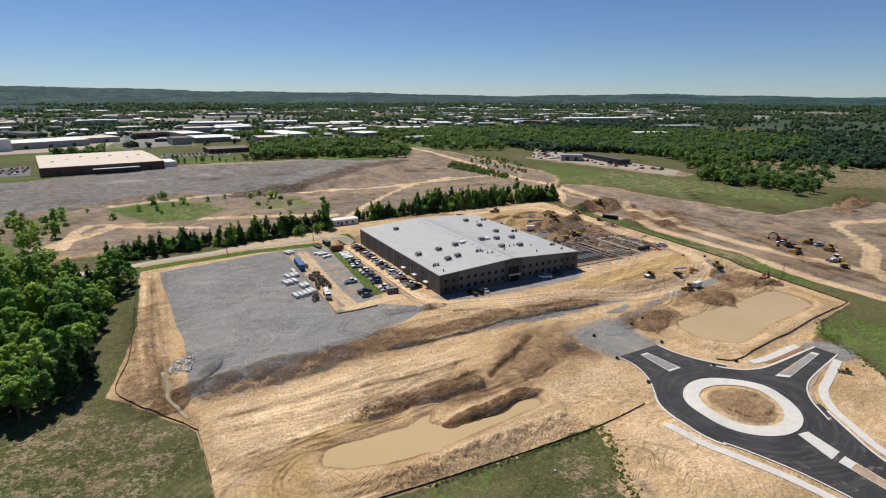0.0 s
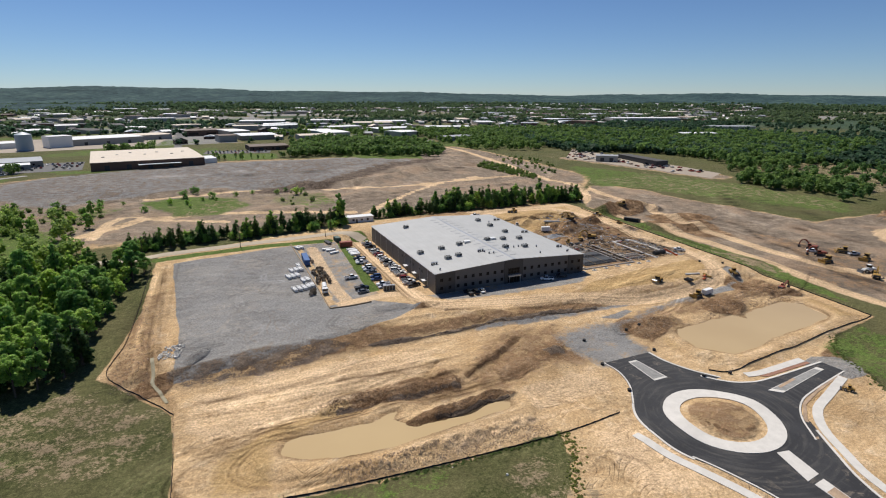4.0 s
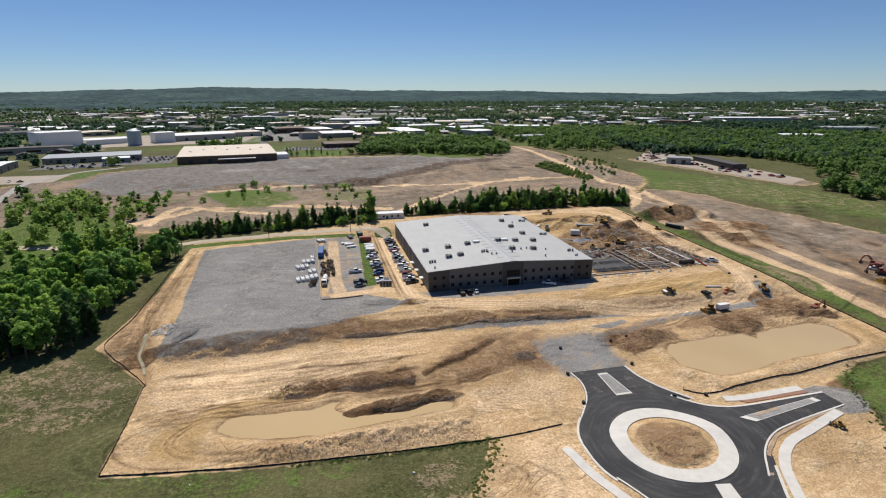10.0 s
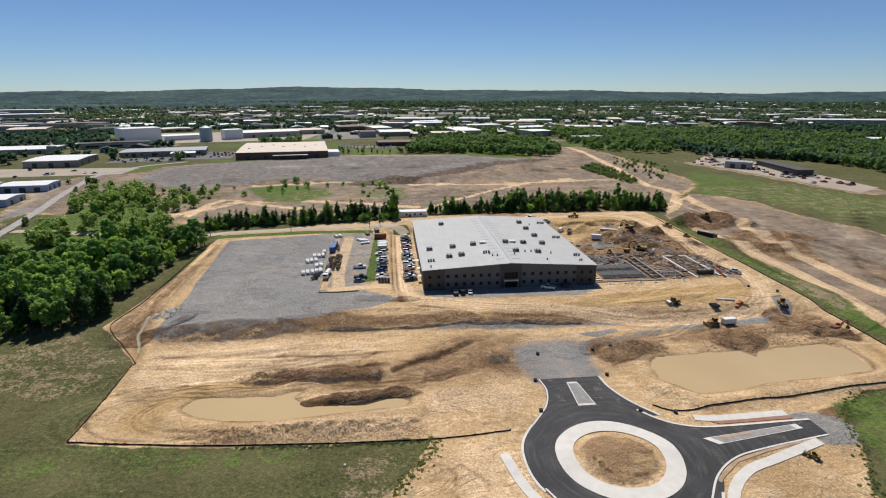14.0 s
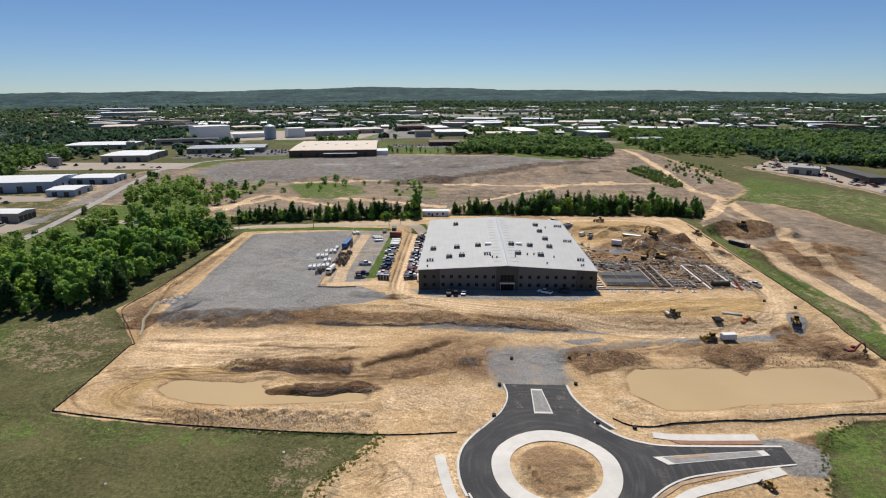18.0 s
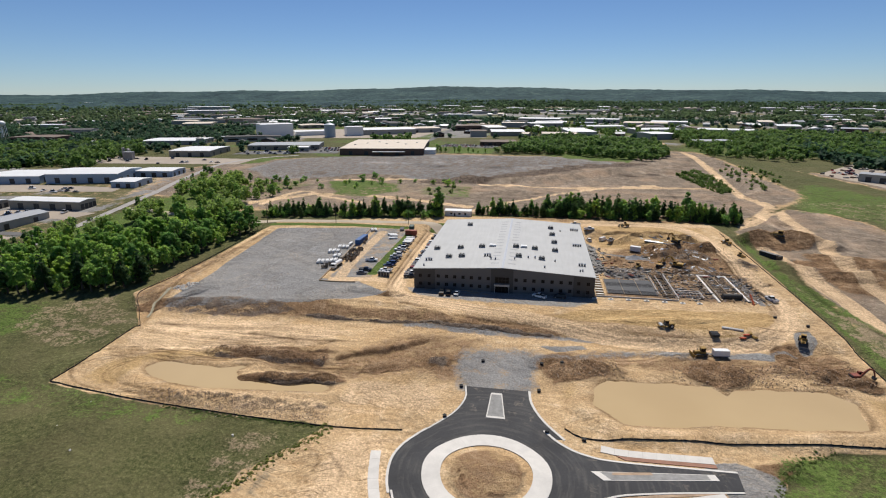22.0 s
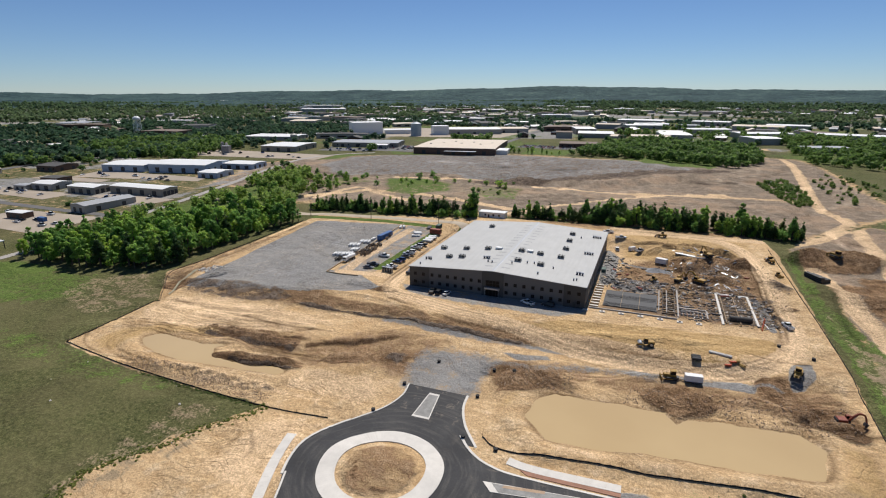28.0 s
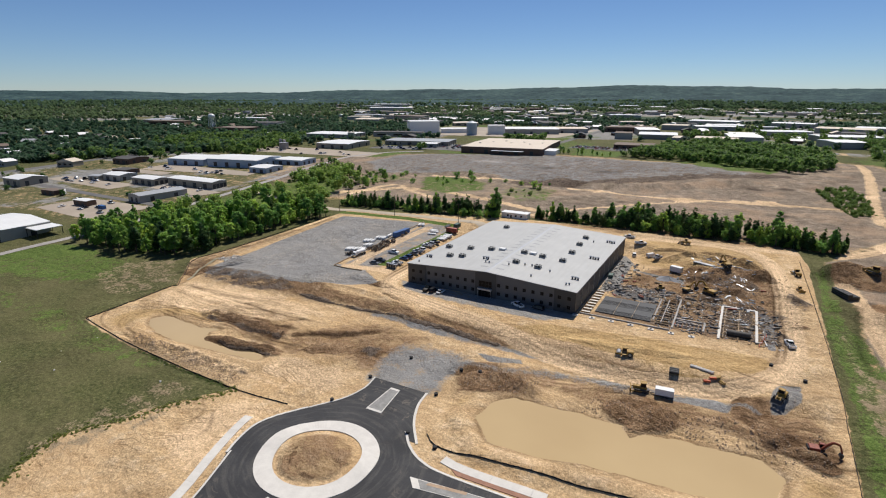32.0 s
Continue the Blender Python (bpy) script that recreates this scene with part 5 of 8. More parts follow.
def rooftop_unit(x, y, w=2.6, d=1.9, h=1.35, mat=None):
    u = empty("rooftop_unit", pose(x, y, roof_z(x) + 0.1))
    tagged(u, "grey rooftop air-conditioning unit on a metal roof" if mat is None else "white low rooftop vent hood on a metal roof", "hvac unit", "units on the roof")
    part("curb", boxes((-w / 2 - 0.1, -d / 2 - 0.1, -0.15, w / 2 + 0.1, d / 2 + 0.1, 0.25)), STEEL, u)
    part("casing", boxes((-w / 2, -d / 2, 0.25, w / 2, d / 2, h), bevel=0.04), mat or UNIT_GREY, u)
    if mat is None:
        part("louvre", boxes(*[(-w / 2 + 0.1, -d / 2 - 0.03, 0.35 + k * 0.16, -0.1, -d / 2 - 0.005, 0.43 + k * 0.16) for k in range(5)]), DARKSTEEL, u)
        part("grille", boxes((0.1, -d / 2 - 0.03, 0.35, w / 2 - 0.1, -d / 2 - 0.005, h - 0.15)), DARKSTEEL, u)
        for q in (-0.6, 0.6):
            bm = bmesh.new()
            tube(bm, (q, 0, h), (q, 0, h + 0.16), 0.42, n=12)
            part("fan", bm, DARKSTEEL, u)
    return u


for x, y in ((110.3, 248), (100.8, 203), (111.3, 204), (120.8, 205.5), (108.2, 190), (113.6, 191), (151.8, 247), (152.3, 234), (152.9, 219.6), (152.9, 206), (135.8, 206.6), (144.1, 206.2), (137.5, 192.5), (147.1, 191.8)):
    rooftop_unit(x, y)
for x, y in ((125.4, 207), (139.3, 207.6)):
    rooftop_unit(x, y, 2.8, 2.0, 0.9, WHITE)


def exhaust_stack(x, y, h=0.85, r=0.36, m=None):
    e = empty("exhaust_vent", pose(x, y, roof_z(x) + 0.1))
    tagged(e, "dark round exhaust vent with a cap on the roof", "roof vent", "vents on the roof")
    bm = bmesh.new()
    tube(bm, (0, 0, -0.2), (0, 0, h), r, n=12)
    part("pipe", bm, DARKSTEEL, e)
    bm = bmesh.new()
    tube(bm, (0, 0, h), (0, 0, h + 0.35), r * 1.6, r * 0.7, n=12)
    part("cap", bm, STEEL, e)


for x, y, n in ((99.2, 186, 3), (162, 247, 4), (161.6, 217.5, 4), (162.2, 188, 3), (123.4, 191.5, 3)):
    for k in range(n):
        exhaust_stack(x + k * 1.05, y + 0.3 * (k % 2))
for x, y in ((126.3, 187), (128.2, 186.4), (99.6, 178.5), (141.5, 192), (144.3, 192.6), (152.5, 190.4), (163, 181), (162, 180.4), (148.2, 180.8), (156.5, 243), (136, 188.4), (125.6, 190)):
    exhaust_stack(x, y, 0.6, 0.25)

# ---- trees ----
def leaf_cloud(rg, centres, radii, n, size, squash=0.8):
    """Small bent leaf sprays scattered over clumps."""
    vs, fs = [], []
    w = radii ** 2 / (radii ** 2).sum()
    pick = rg.choice(len(centres), n, p=w)
    d = rg.normal(size=(n, 3))
    d /= np.linalg.norm(d, axis=1)[:, None]
    r = radii[pick] * (0.55 + 0.5 * rg.random(n) ** 0.5)
    P = centres[pick] + d * r[:, None] * np.array([1, 1, squash])
    nrm = d * 0.7 + rg.normal(size=(n, 3)) * 0.5 + np.array([0, 0, 0.8])
    nrm /= np.linalg.norm(nrm, axis=1)[:, None]
    a = np.cross(nrm, rg.normal(size=(n, 3)))
    a /= np.linalg.norm(a, axis=1)[:, None]
    b = np.cross(nrm, a)
    s = size * (0.6 + 0.8 * rg.random(n))[:, None]
    V = np.stack([P + a * s * 1.25, P - a * s * 0.6 + b * s * 0.85, P - a * s * 0.6 - b * s * 0.85], 1).reshape(-1, 3)
    F = np.arange(3 * n).reshape(n, 3)
    return V, F


def tree_kind(name, seed, h, spread, pine=False, leaves=900, size=0.45):
    """A tree of height h: tapered trunk with limbs, and a crown of leaf sprays."""
    rg = np.random.default_rng(seed)
    bm = bmesh.new()
    lean = rg.normal(size=2) * 0.25
    tube(bm, (0, 0, -0.6), (lean[0], lean[1], h * 0.55), 0.028 * h, 0.014 * h, 7)
    tube(bm, (lean[0], lean[1], h * 0.55), (lean[0] * 1.5, lean[1] * 1.5, h * 0.9), 0.014 * h, 0.004 * h, 6)
    cs, rs = [], []
    if pine:
        for k in range(22):
            z = h * (0.16 + 0.80 * k / 21)
            w = spread * (1.0 - 0.70 * (k / 21) ** 1.8) * (0.45 + 0.7 * rg.random())
            for q in range(3 if k < 17 else 1):
                an = rg.random() * 6.3
                cs.append((lean[0] * k / 14 + math.cos(an) * w * 0.62, lean[1] * k / 14 + math.sin(an) * w * 0.62, z + rg.normal() * 0.3))
                rs.append(max(0.4, w * (0.26 + 0.26 * rg.random())))
    else:
        # boughs at uneven heights and reaches, each with a few small clumps
        for k in range(15):
            z = h * (0.30 + 0.60 * rg.random())
            w = spread * math.sqrt(max(0.06, 1 - ((z / h - 0.55) / 0.47) ** 2))
            an = rg.random() * 6.3
            q = w * (0.25 + 0.72 * rg.random())
            for m_ in range(4):
                cs.append((math.cos(an) * q + rg.normal() * 0.55, math.sin(an) * q + rg.normal() * 0.55, z + rg.normal() * 0.7))
                rs.append(spread * (0.13 + 0.17 * rg.random()))
        for k in range(7):
            cs.append((lean[0] + rg.normal() * spread * 0.22, lean[1] + rg.normal() * spread * 0.22, h * (0.80 + 0.18 * rg.random())))
            rs.append(spread * (0.16 + 0.16 * rg.random()))
    for k in range(6):
        c = cs[(k * 4) % len(cs)]
        tube(bm, (lean[0] * 0.6, lean[1] * 0.6, min(c[2] * 0.75, h * 0.5)), c, 0.008 * h, 0.003 * h, 4, False)
    t = part(name, bm, BARK)
    V, F = leaf_cloud(rg, np.array(cs), np.array(rs), leaves, size)
    link_mesh("crown", V.tolist(), F.tolist(), NEEDLE if pine else LEAF, t, "")
    return t


BROAD = [tree_kind("broadleaf_tree", 11 + k, h, s, False, int(n * 1.25), 0.34) for k, (h, s, n) in enumerate(((13, 2.9, 2300), (15.5, 3.2, 2700), (11, 2.7, 1900), (12.5, 3.4, 2500), (9, 2.4, 1500), (14.5, 2.5, 2200)))]
PINES = [tree_kind("cedar_tree", 31 + k, h, s, True, n, 0.36) for k, (h, s, n) in enumerate(((12, 2.6, 1900), (9.5, 2.3, 1500), (14, 2.8, 2100), (11, 3.1, 1900)))]
BUSH = [tree_kind("shrub", 51 + k, h, s, False, n * 2, 0.28) for k, (h, s, n) in enumerate(((3.2, 1.9, 320), (4.5, 2.2, 420)))]
for t in BROAD:
    tagged(t, "leafy green broadleaf tree in a dense wood", "tree", "trees of the wood")
for t in PINES:
    tagged(t, "dark green narrow tree in a row", "tree", "trees in the row")
for t in BUSH:
    tagged(t, "low green shrub on rough ground", "shrub", "shrubs on rough ground")
used = set()


def plant(kinds, x, y, rg, scale=(0.8, 1.2), label=""):
    k = kinds[rg.integers(len(kinds))]
    s = scale[0] + (scale[1] - scale[0]) * rg.random()
    m = Matrix.Translation((x, y, lz(x, y))) @ Matrix.Rotation(rg.random() * 6.28, 4, "Z")
    if k.name not in used:
        used.add(k.name)
        ob = k
        ob.matrix_basis = m
    else:
        ob = copy_thing(k, m)
    ob.scale = (s, s, s * (0.9 + 0.25 * rg.random()))
    if label:
        ob["label"] = label
    return ob


def scatter(outline, gap, rg, jitter=0.45):
    pts = np.array(outline, float)
    xs = np.arange(pts[:, 0].min(), pts[:, 0].max(), gap)
    ys = np.arange(pts[:, 1].min(), pts[:, 1].max(), gap)
    X, Y = np.meshgrid(xs, ys)
    X = X + (rg.random(X.shape) - 0.5) * 2 * jitter * gap
    Y = Y + (rg.random(X.shape) - 0.5) * 2 * jitter * gap
    k = poly_dist(X, Y, pts) < 0
    return list(zip(X[k], Y[k]))


rt_ = np.random.default_rng(5)
WOOD = [(-106, 146), (-88, 144), (-52, 147), (-34, 152), (-20, 162), (-19, 190), (-15, 225), (-8, 248), (-30, 252), (-60, 238), (-108, 206), (-122, 170)]
for x, y in scatter(WOOD, 5.4, rt_):
    low = max(0.0, min(1.0, (-50 - x) / 40)) * (1.0 if y > 158 else 0.5)
    plant(BROAD + (PINES[2:3] if low < 0.3 else []), x, y, rt_, (0.58 - 0.14 * low, 1.16 - 0.36 * low))
for x, y in scatter([(-112, 150), (-52, 150), (-30, 160), (-24, 190), (-22, 240), (-60, 234), (-106, 206)], 8.5, rt_):
    plant(BUSH, x, y, rt_, (0.8, 1.5), "leafy green shrub growing between the trees")
one_noise_ = lambda x, y: float(fnoise(np.float64(x), np.float64(y), 34))
OPEN_WOOD = [p for p in scatter([(-112, 200), (-60, 232), (-30, 250), (-40, 300), (-62, 350), (-105, 400), (-135, 400), (-115, 320), (-100, 265)], 9.6, rt_) if one_noise_(*p) > 0.40]
for k in range(84):
    x = -24 + 112 * rt_.random()
    tall = 0.54 + 0.26 * max(0.0, min(1.0, (x + 24) / 60)) + (0.22 if 66 < x < 86 else 0.0) - (0.2 if 26 < x < 34 else 0.0)
    plant(PINES + BROAD[5:], x, 278 + (x + 24) * 0.08 + rt_.normal() * 2.2 + (3 * rt_.random() if x > 60 else 0), rt_, (tall * 0.7, tall * 1.15))
for k in range(185):
    x = 108 + 154 * rt_.random()
    deep = 4 + 13 * max(0.0, min(1.0, (x - 125) / 40)) * (1.0 if x < 235 else 0.5)
    tall = 0.46 + 0.30 * max(0.0, min(1.0, (x - 108) / 50)) - (0.15 if x > 238 else 0.0)
    plant(PINES + BROAD[2:3] + BROAD[5:], x, 298.5 - max(0, x - 200) * 0.05 + deep * rt_.random(), rt_, (tall * 0.75, tall * 1.3))
for k in range(50):
    x = -24 + 112 * rt_.random()
    plant(BUSH, x, 277 + (x + 24) * 0.08 + rt_.normal() * 1.8, rt_, (0.7, 1.3), "low green shrub beneath a row of trees")
for k in range(70):
    x = 108 + 150 * rt_.random()
    plant(BUSH, x, 298 - max(0, x - 200) * 0.05 + 6 * rt_.random(), rt_, (0.6, 1.2), "low green shrub beneath a row of trees")
for x, y in scatter([(-60, 235), (-20, 250), (-24, 268), (-70, 262)], 9, rt_):
    plant(BROAD[2:] + BUSH, x, y, rt_, (0.6, 0.9))
for k in range(26):
    plant(BUSH, 20 + rt_.normal() * 40, 385 + rt_.normal() * 12, rt_, (0.5, 1.3), "low green shrub on rough ground")
for k in range(12):
    plant(BROAD, 20 + 70 * rt_.random(), 596 + 10 * rt_.random(), rt_, (0.35, 0.7), "young green tree beside a lawn")
for k in range(22):
    plant(BUSH + BROAD[4:5], -40 - 90 * rt_.random(), 300 + 90 * rt_.random(), rt_, (0.6, 1.1), "young green tree on rough ground")
GRAVE_TREES = [(x, 215 + (x - 430) * 0.35 + rt_.random() * 110) for x in 430 + rt_.random(60) * 230]



def weeds(name, line, n, wide, label):
    """Sprays of weed leaves scattered along the frayed edge of the grass."""
    rg = np.random.default_rng(88)
    p = resample(np.array(line, float), n) + rg.normal(size=(n, 2)) * wide * (0.35 + 0.65 * rg.random((n, 1)))
    c = np.array([(x, y, lz(x, y) + 0.1) for x, y in p])
    V, F = leaf_cloud(rg, c, 0.10 + 0.34 * rg.random(n) ** 2, n * 16, 0.14, 0.5)
    tagged(link_mesh(name, V.tolist(), F.tolist(), WEED), label, "weeds", kind="stuff")


WEED = make_leaf("weed_leaves", (0.13, 0.155, 0.045, 1), (0.30, 0.31, 0.11, 1))
weeds("weed_fringe", [(93, 87), (92, 80), (87.5, 74), (84, 69), (82, 64), (78, 58), (73, 51), (73, 44), (79, 34)], 520, 1.5, "green weeds fraying the edge of rough grass on sand")
weeds("weed_fringe", [(180, 40), (184, 57), (193, 71), (198, 80), (204, 89), (214, 95)], 260, 1.4, "green weeds along the edge of mown grass")
weeds("weed_fringe", [(46, 87.4), (69, 86.2), (90, 85.4)], 160, 0.7, "green weeds at the foot of a silt fence")

# ---- vehicles ----
def paint(name, c, rough=0.3):
    m = plain(name, c, rough, var=0.05)
    return m


PAINTS = {"white": paint("car_white", (0.75, 0.75, 0.74, 1)), "silver": paint("car_silver", (0.42, 0.43, 0.45, 1)), "black": paint("car_black", (0.015, 0.015, 0.017, 1)),
          "grey": paint("car_grey", (0.12, 0.125, 0.13, 1)), "red": paint("car_red", (0.22, 0.02, 0.018, 1)), "blue": paint("car_blue", (0.025, 0.05, 0.14, 1))}
YELLOW = plain("machine_yellow", (0.40, 0.235, 0.045, 1), 0.65, var=0.4)
ORANGE = plain("machine_orange", (0.26, 0.06, 0.03, 1), 0.6, var=0.35)
TRACKM = plain("track_steel", (0.045, 0.04, 0.035, 1), 0.7, var=0.3)


def loft(bm, secs):
    """Joins rings of points, closing both ends."""
    rings = [[bm.verts.new(p) for p in s] for s in secs]
    n = len(rings[0])
    for a, b in zip(rings[:-1], rings[1:]):
        for i in range(n):
            bm.faces.new((a[i], a[(i + 1) % n], b[(i + 1) % n], b[i]))
    bm.faces.new(rings[0][::-1])
    bm.faces.new(rings[-1])


def wheel(parent, x, y, r=0.36, w=0.24):
    bm = bmesh.new()
    tube(bm, (x - w / 2, y, r), (x + w / 2, y, r), r, n=14)
    wh = part("wheel", bm, RUBBER, parent)
    bm = bmesh.new()
    tube(bm, (x - w / 2 - 0.01, y, r), (x + w / 2 + 0.01, y, r), r * 0.58, n=10)
    part("rim", bm, STEEL, wh)


def car_proto(kind, colour):
    """Nose towards +y."""
    mat = PAINTS[colour]
    nm = {"sedan": "car", "suv": "suv", "pickup": "pickup_truck", "van": "van"}[kind]
    c = empty(nm)
    tagged(c, "%s %s parked on bare ground" % (colour, {"sedan": "sedan car", "suv": "sport utility car", "pickup": "pickup truck with an open bed", "van": "panel van"}[kind]), {"sedan": "car", "suv": "car", "pickup": "truck", "van": "van"}[kind], "parked vehicles")
    L, W, belt, top = {"sedan": (4.7, 0.91, 0.92, 1.45), "suv": (4.8, 0.95, 1.05, 1.75), "pickup": (5.7, 0.99, 1.12, 1.85), "van": (5.4, 0.98, 1.15, 2.1)}[kind]

    def sec(y, w, z0, z1):
        return [(-w, y, z0), (-w, y, z1 * 0.72), (-w * 0.9, y, z1), (w * 0.9, y, z1), (w, y, z1 * 0.72), (w, y, z0)]
    h = L / 2
    bm = bmesh.new()
    hood = belt * 0.93
    if kind == "pickup":
        loft(bm, [sec(-h, W * 0.95, 0.5, belt * 0.98), sec(-h + 0.1, W, 0.38, belt), sec(h - 1.6, W, 0.36, belt), sec(h - 0.25, W * 0.97, 0.36, belt * 0.95), sec(h, W * 0.86, 0.45, belt * 0.8)])
    else:
        loft(bm, [sec(-h, W * 0.88, 0.42, belt * 0.85), sec(-h + 0.25, W, 0.3, belt * 0.98), sec(-h * 0.4, W, 0.28, belt), sec(h * 0.35, W, 0.28, belt), sec(h - 0.4, W * 0.95, 0.3, hood * 0.88), sec(h, W * 0.78, 0.4, hood * 0.68)])
    part("body", bm, mat, c)
    y0, y1, y2, y3 = {"sedan": (-1.75, -1.0, 0.35, 1.15), "suv": (-2.25, -1.95, 0.45, 1.2), "pickup": (-0.55, -0.4, 0.75, 1.45), "van": (-2.6, -2.5, 1.1, 1.85)}[kind]
    wl, wt = W * 0.9, W * 0.72
    bm = bmesh.new()
    lo = [bm.verts.new(p) for p in ((-wl, y0, belt - 0.02), (wl, y0, belt - 0.02), (wl, y3, belt - 0.02), (-wl, y3, belt - 0.02))]
    hi = [bm.verts.new(p) for p in ((-wt, y1, top - 0.05), (wt, y1, top - 0.05), (wt, y2, top - 0.05), (-wt, y2, top - 0.05))]
    bm.faces.new(lo[::-1])
    bm.faces.new(hi)
    for i in range(4):
        bm.faces.new((lo[i], lo[(i + 1) % 4], hi[(i + 1) % 4], hi[i]))
    part("cabin_glass", bm, GLASS if kind != "van" else mat, c)
    part("roof", boxes((-wt - 0.04, y1 - 0.05, top - 0.06, wt + 0.04, y2 + 0.05, top), bevel=0.025), mat, c)
    if kind == "pickup":
        part("bed_liner", boxes((-W * 0.82, -h + 0.15, belt + 0.001, W * 0.82, -0.7, belt + 0.012)), DARKSTEEL, c)
        part("bed_rail", boxes((-W * 0.97, -h + 0.08, belt, -W * 0.82, -0.6, belt + 0.12), (W * 0.82, -h + 0.08, belt, W * 0.97, -0.6, belt + 0.12), (-W * 0.82, -h + 0.02, belt, W * 0.82, -h + 0.12, belt + 0.12)), mat, c)
    if kind == "van":
        part("windscreen", boxes((-0.8, 1.5, 1.25, 0.8, 1.62, 1.7)), GLASS, c)
    for sx in (-1, 1):
        part("headlight", boxes((sx * W * 0.62 - 0.16, h - 0.14, 0.62, sx * W * 0.62 + 0.16, h - 0.02, 0.76)), WHITE, c)
        part("tail_light", boxes((sx * W * 0.72 - 0.12, -h - 0.02, 0.72, sx * W * 0.72 + 0.12, -h + 0.06, 0.9)), PAINTS["red"], c)
        for y in (-L * 0.3, L * 0.31):
            wheel(c, sx * (W - 0.1), y, 0.40 if kind == "pickup" else 0.35)
    return c


PROTO = {}


def park(kind, colour, x, y, turn, z=None):
    m = pose(x, y, (lz(x, y) if z is None else z) + 0.05, 0, 0, turn)
    if (kind, colour) not in PROTO:
        PROTO[kind, colour] = car_proto(kind, colour)
        PROTO[kind, colour].matrix_basis = m
        return PROTO[kind, colour]
    return copy_thing(PROTO[kind, colour], m)


rc = np.random.default_rng(21)
# along the west wall of the factory
for y, kind, col in ((187.6, "pickup", "black"), (191.5, "pickup", "white"), (194.4, "pickup", "grey"), (197.2, "suv", "red"), (203, "pickup", "white"), (206, "pickup", "silver"), (209, "suv", "white"), (212.2, "pickup", "white"), (215, "sedan", "grey"),
                     (218, "pickup", "silver"), (221, "suv", "black"), (224, "pickup", "white"), (227.5, "sedan", "silver"), (231, "suv", "white"), (235, "sedan", "red"), (238, "pickup", "silver"), (241.4, "suv", "white"), (244.4, "pickup", "grey"), (250.5, "pickup", "black"), (254, "sedan", "black"), (257.3, "pickup", "white")):
    park(kind, col, 91.6 + rc.normal() * 0.25, y, -90 + rc.normal() * 4)
for x, y, kind, col in ((79.6, 226.5, "pickup", "black"), (79.4, 223.3, "suv", "silver"), (79.2, 220.2, "pickup", "white"), (79.4, 213.4, "suv", "white"), (79.6, 210.0, "pickup", "silver"), (79.2, 206.8, "sedan", "grey"), (79.4, 201.2, "suv", "blue"), (79.2, 198.2, "sedan", "blue"), (79.8, 191.4, "pickup", "white"), (79.4, 188.6, "sedan", "silver")):
    park(kind, col, x + rc.normal() * 0.2, y, 90 + rc.normal() * 4)
park("pickup", "white", 69.6, 203.4, -88)
park("pickup", "black", 70.6, 190.6, -88)
park("sedan", "grey", 70.2, 186.8, -86)
for x, y, kind, col, t in ((108.4, 170.4, "pickup", "black", 4), (111.2, 170.0, "suv", "black", 2), (114.4, 170.6, "sedan", "white", -6), (146.5, 172.2, "pickup", "white", 60), (154.2, 173.0, "suv", "black", 80),
                           (173.5, 270.6, "pickup", "white", -70), (183.5, 257.6, "pickup", "silver", -30), (180.2, 262.4, "van", "white", -40), (172.7, 260.2, "suv", "white", 10), (166.5, 279, "pickup", "white", 80), (234, 183.6, "pickup", "white", 15), (84, 285, "suv", "black", 20)):
    park(kind, col, x, y, t)


def crawler(c, half, L, h=0.95, w=0.55):
    for s in (-1, 1):
        bm = bmesh.new()
        prof = [(-L / 2 + 0.3, 0), (L / 2 - 0.3, 0), (L / 2, 0.35), (L / 2 - 0.1, h - 0.15), (L / 2 - 0.4, h), (-L / 2 + 0.4, h), (-L / 2 + 0.1, h - 0.15), (-L / 2, 0.35)]
        a = [bm.verts.new((s * half - w / 2, y, z)) for y, z in prof]
        b = [bm.verts.new((s * half + w / 2, y, z)) for y, z in prof]
        bm.faces.new(a)
        bm.faces.new(b[::-1])
        for i in range(8):
            bm.faces.new((a[i], a[(i + 1) % 8], b[(i + 1) % 8], b[i]))
        tr = part("track", bm, TRACKM, c)
        part("roller_frame", boxes((s * half - w / 2 - 0.03, -L * 0.35, 0.3, s * half + w / 2 + 0.03, L * 0.35, 0.6)), DARKSTEEL, tr)


def beam(parent, name, p, q, a, b, mat):
    p, q = Vector(p), Vector(q)
    bm = bmesh.new()
    d = (q - p).normalized()
    n = Vector((0, -d.z, d.y))
    s0 = [p + Vector((-a, 0, 0)) + n * b, p + Vector((a, 0, 0)) + n * b, p + Vector((a, 0, 0)) - n * b, p + Vector((-a, 0, 0)) - n * b]
    s1 = [v + (q - p) for v in s0]
    m0 = [v + (q - p) * 0.5 + n * b * 0.5 for v in s0]
    loft(bm, [s0, m0, s1])
    return part(name, bm, mat, parent)


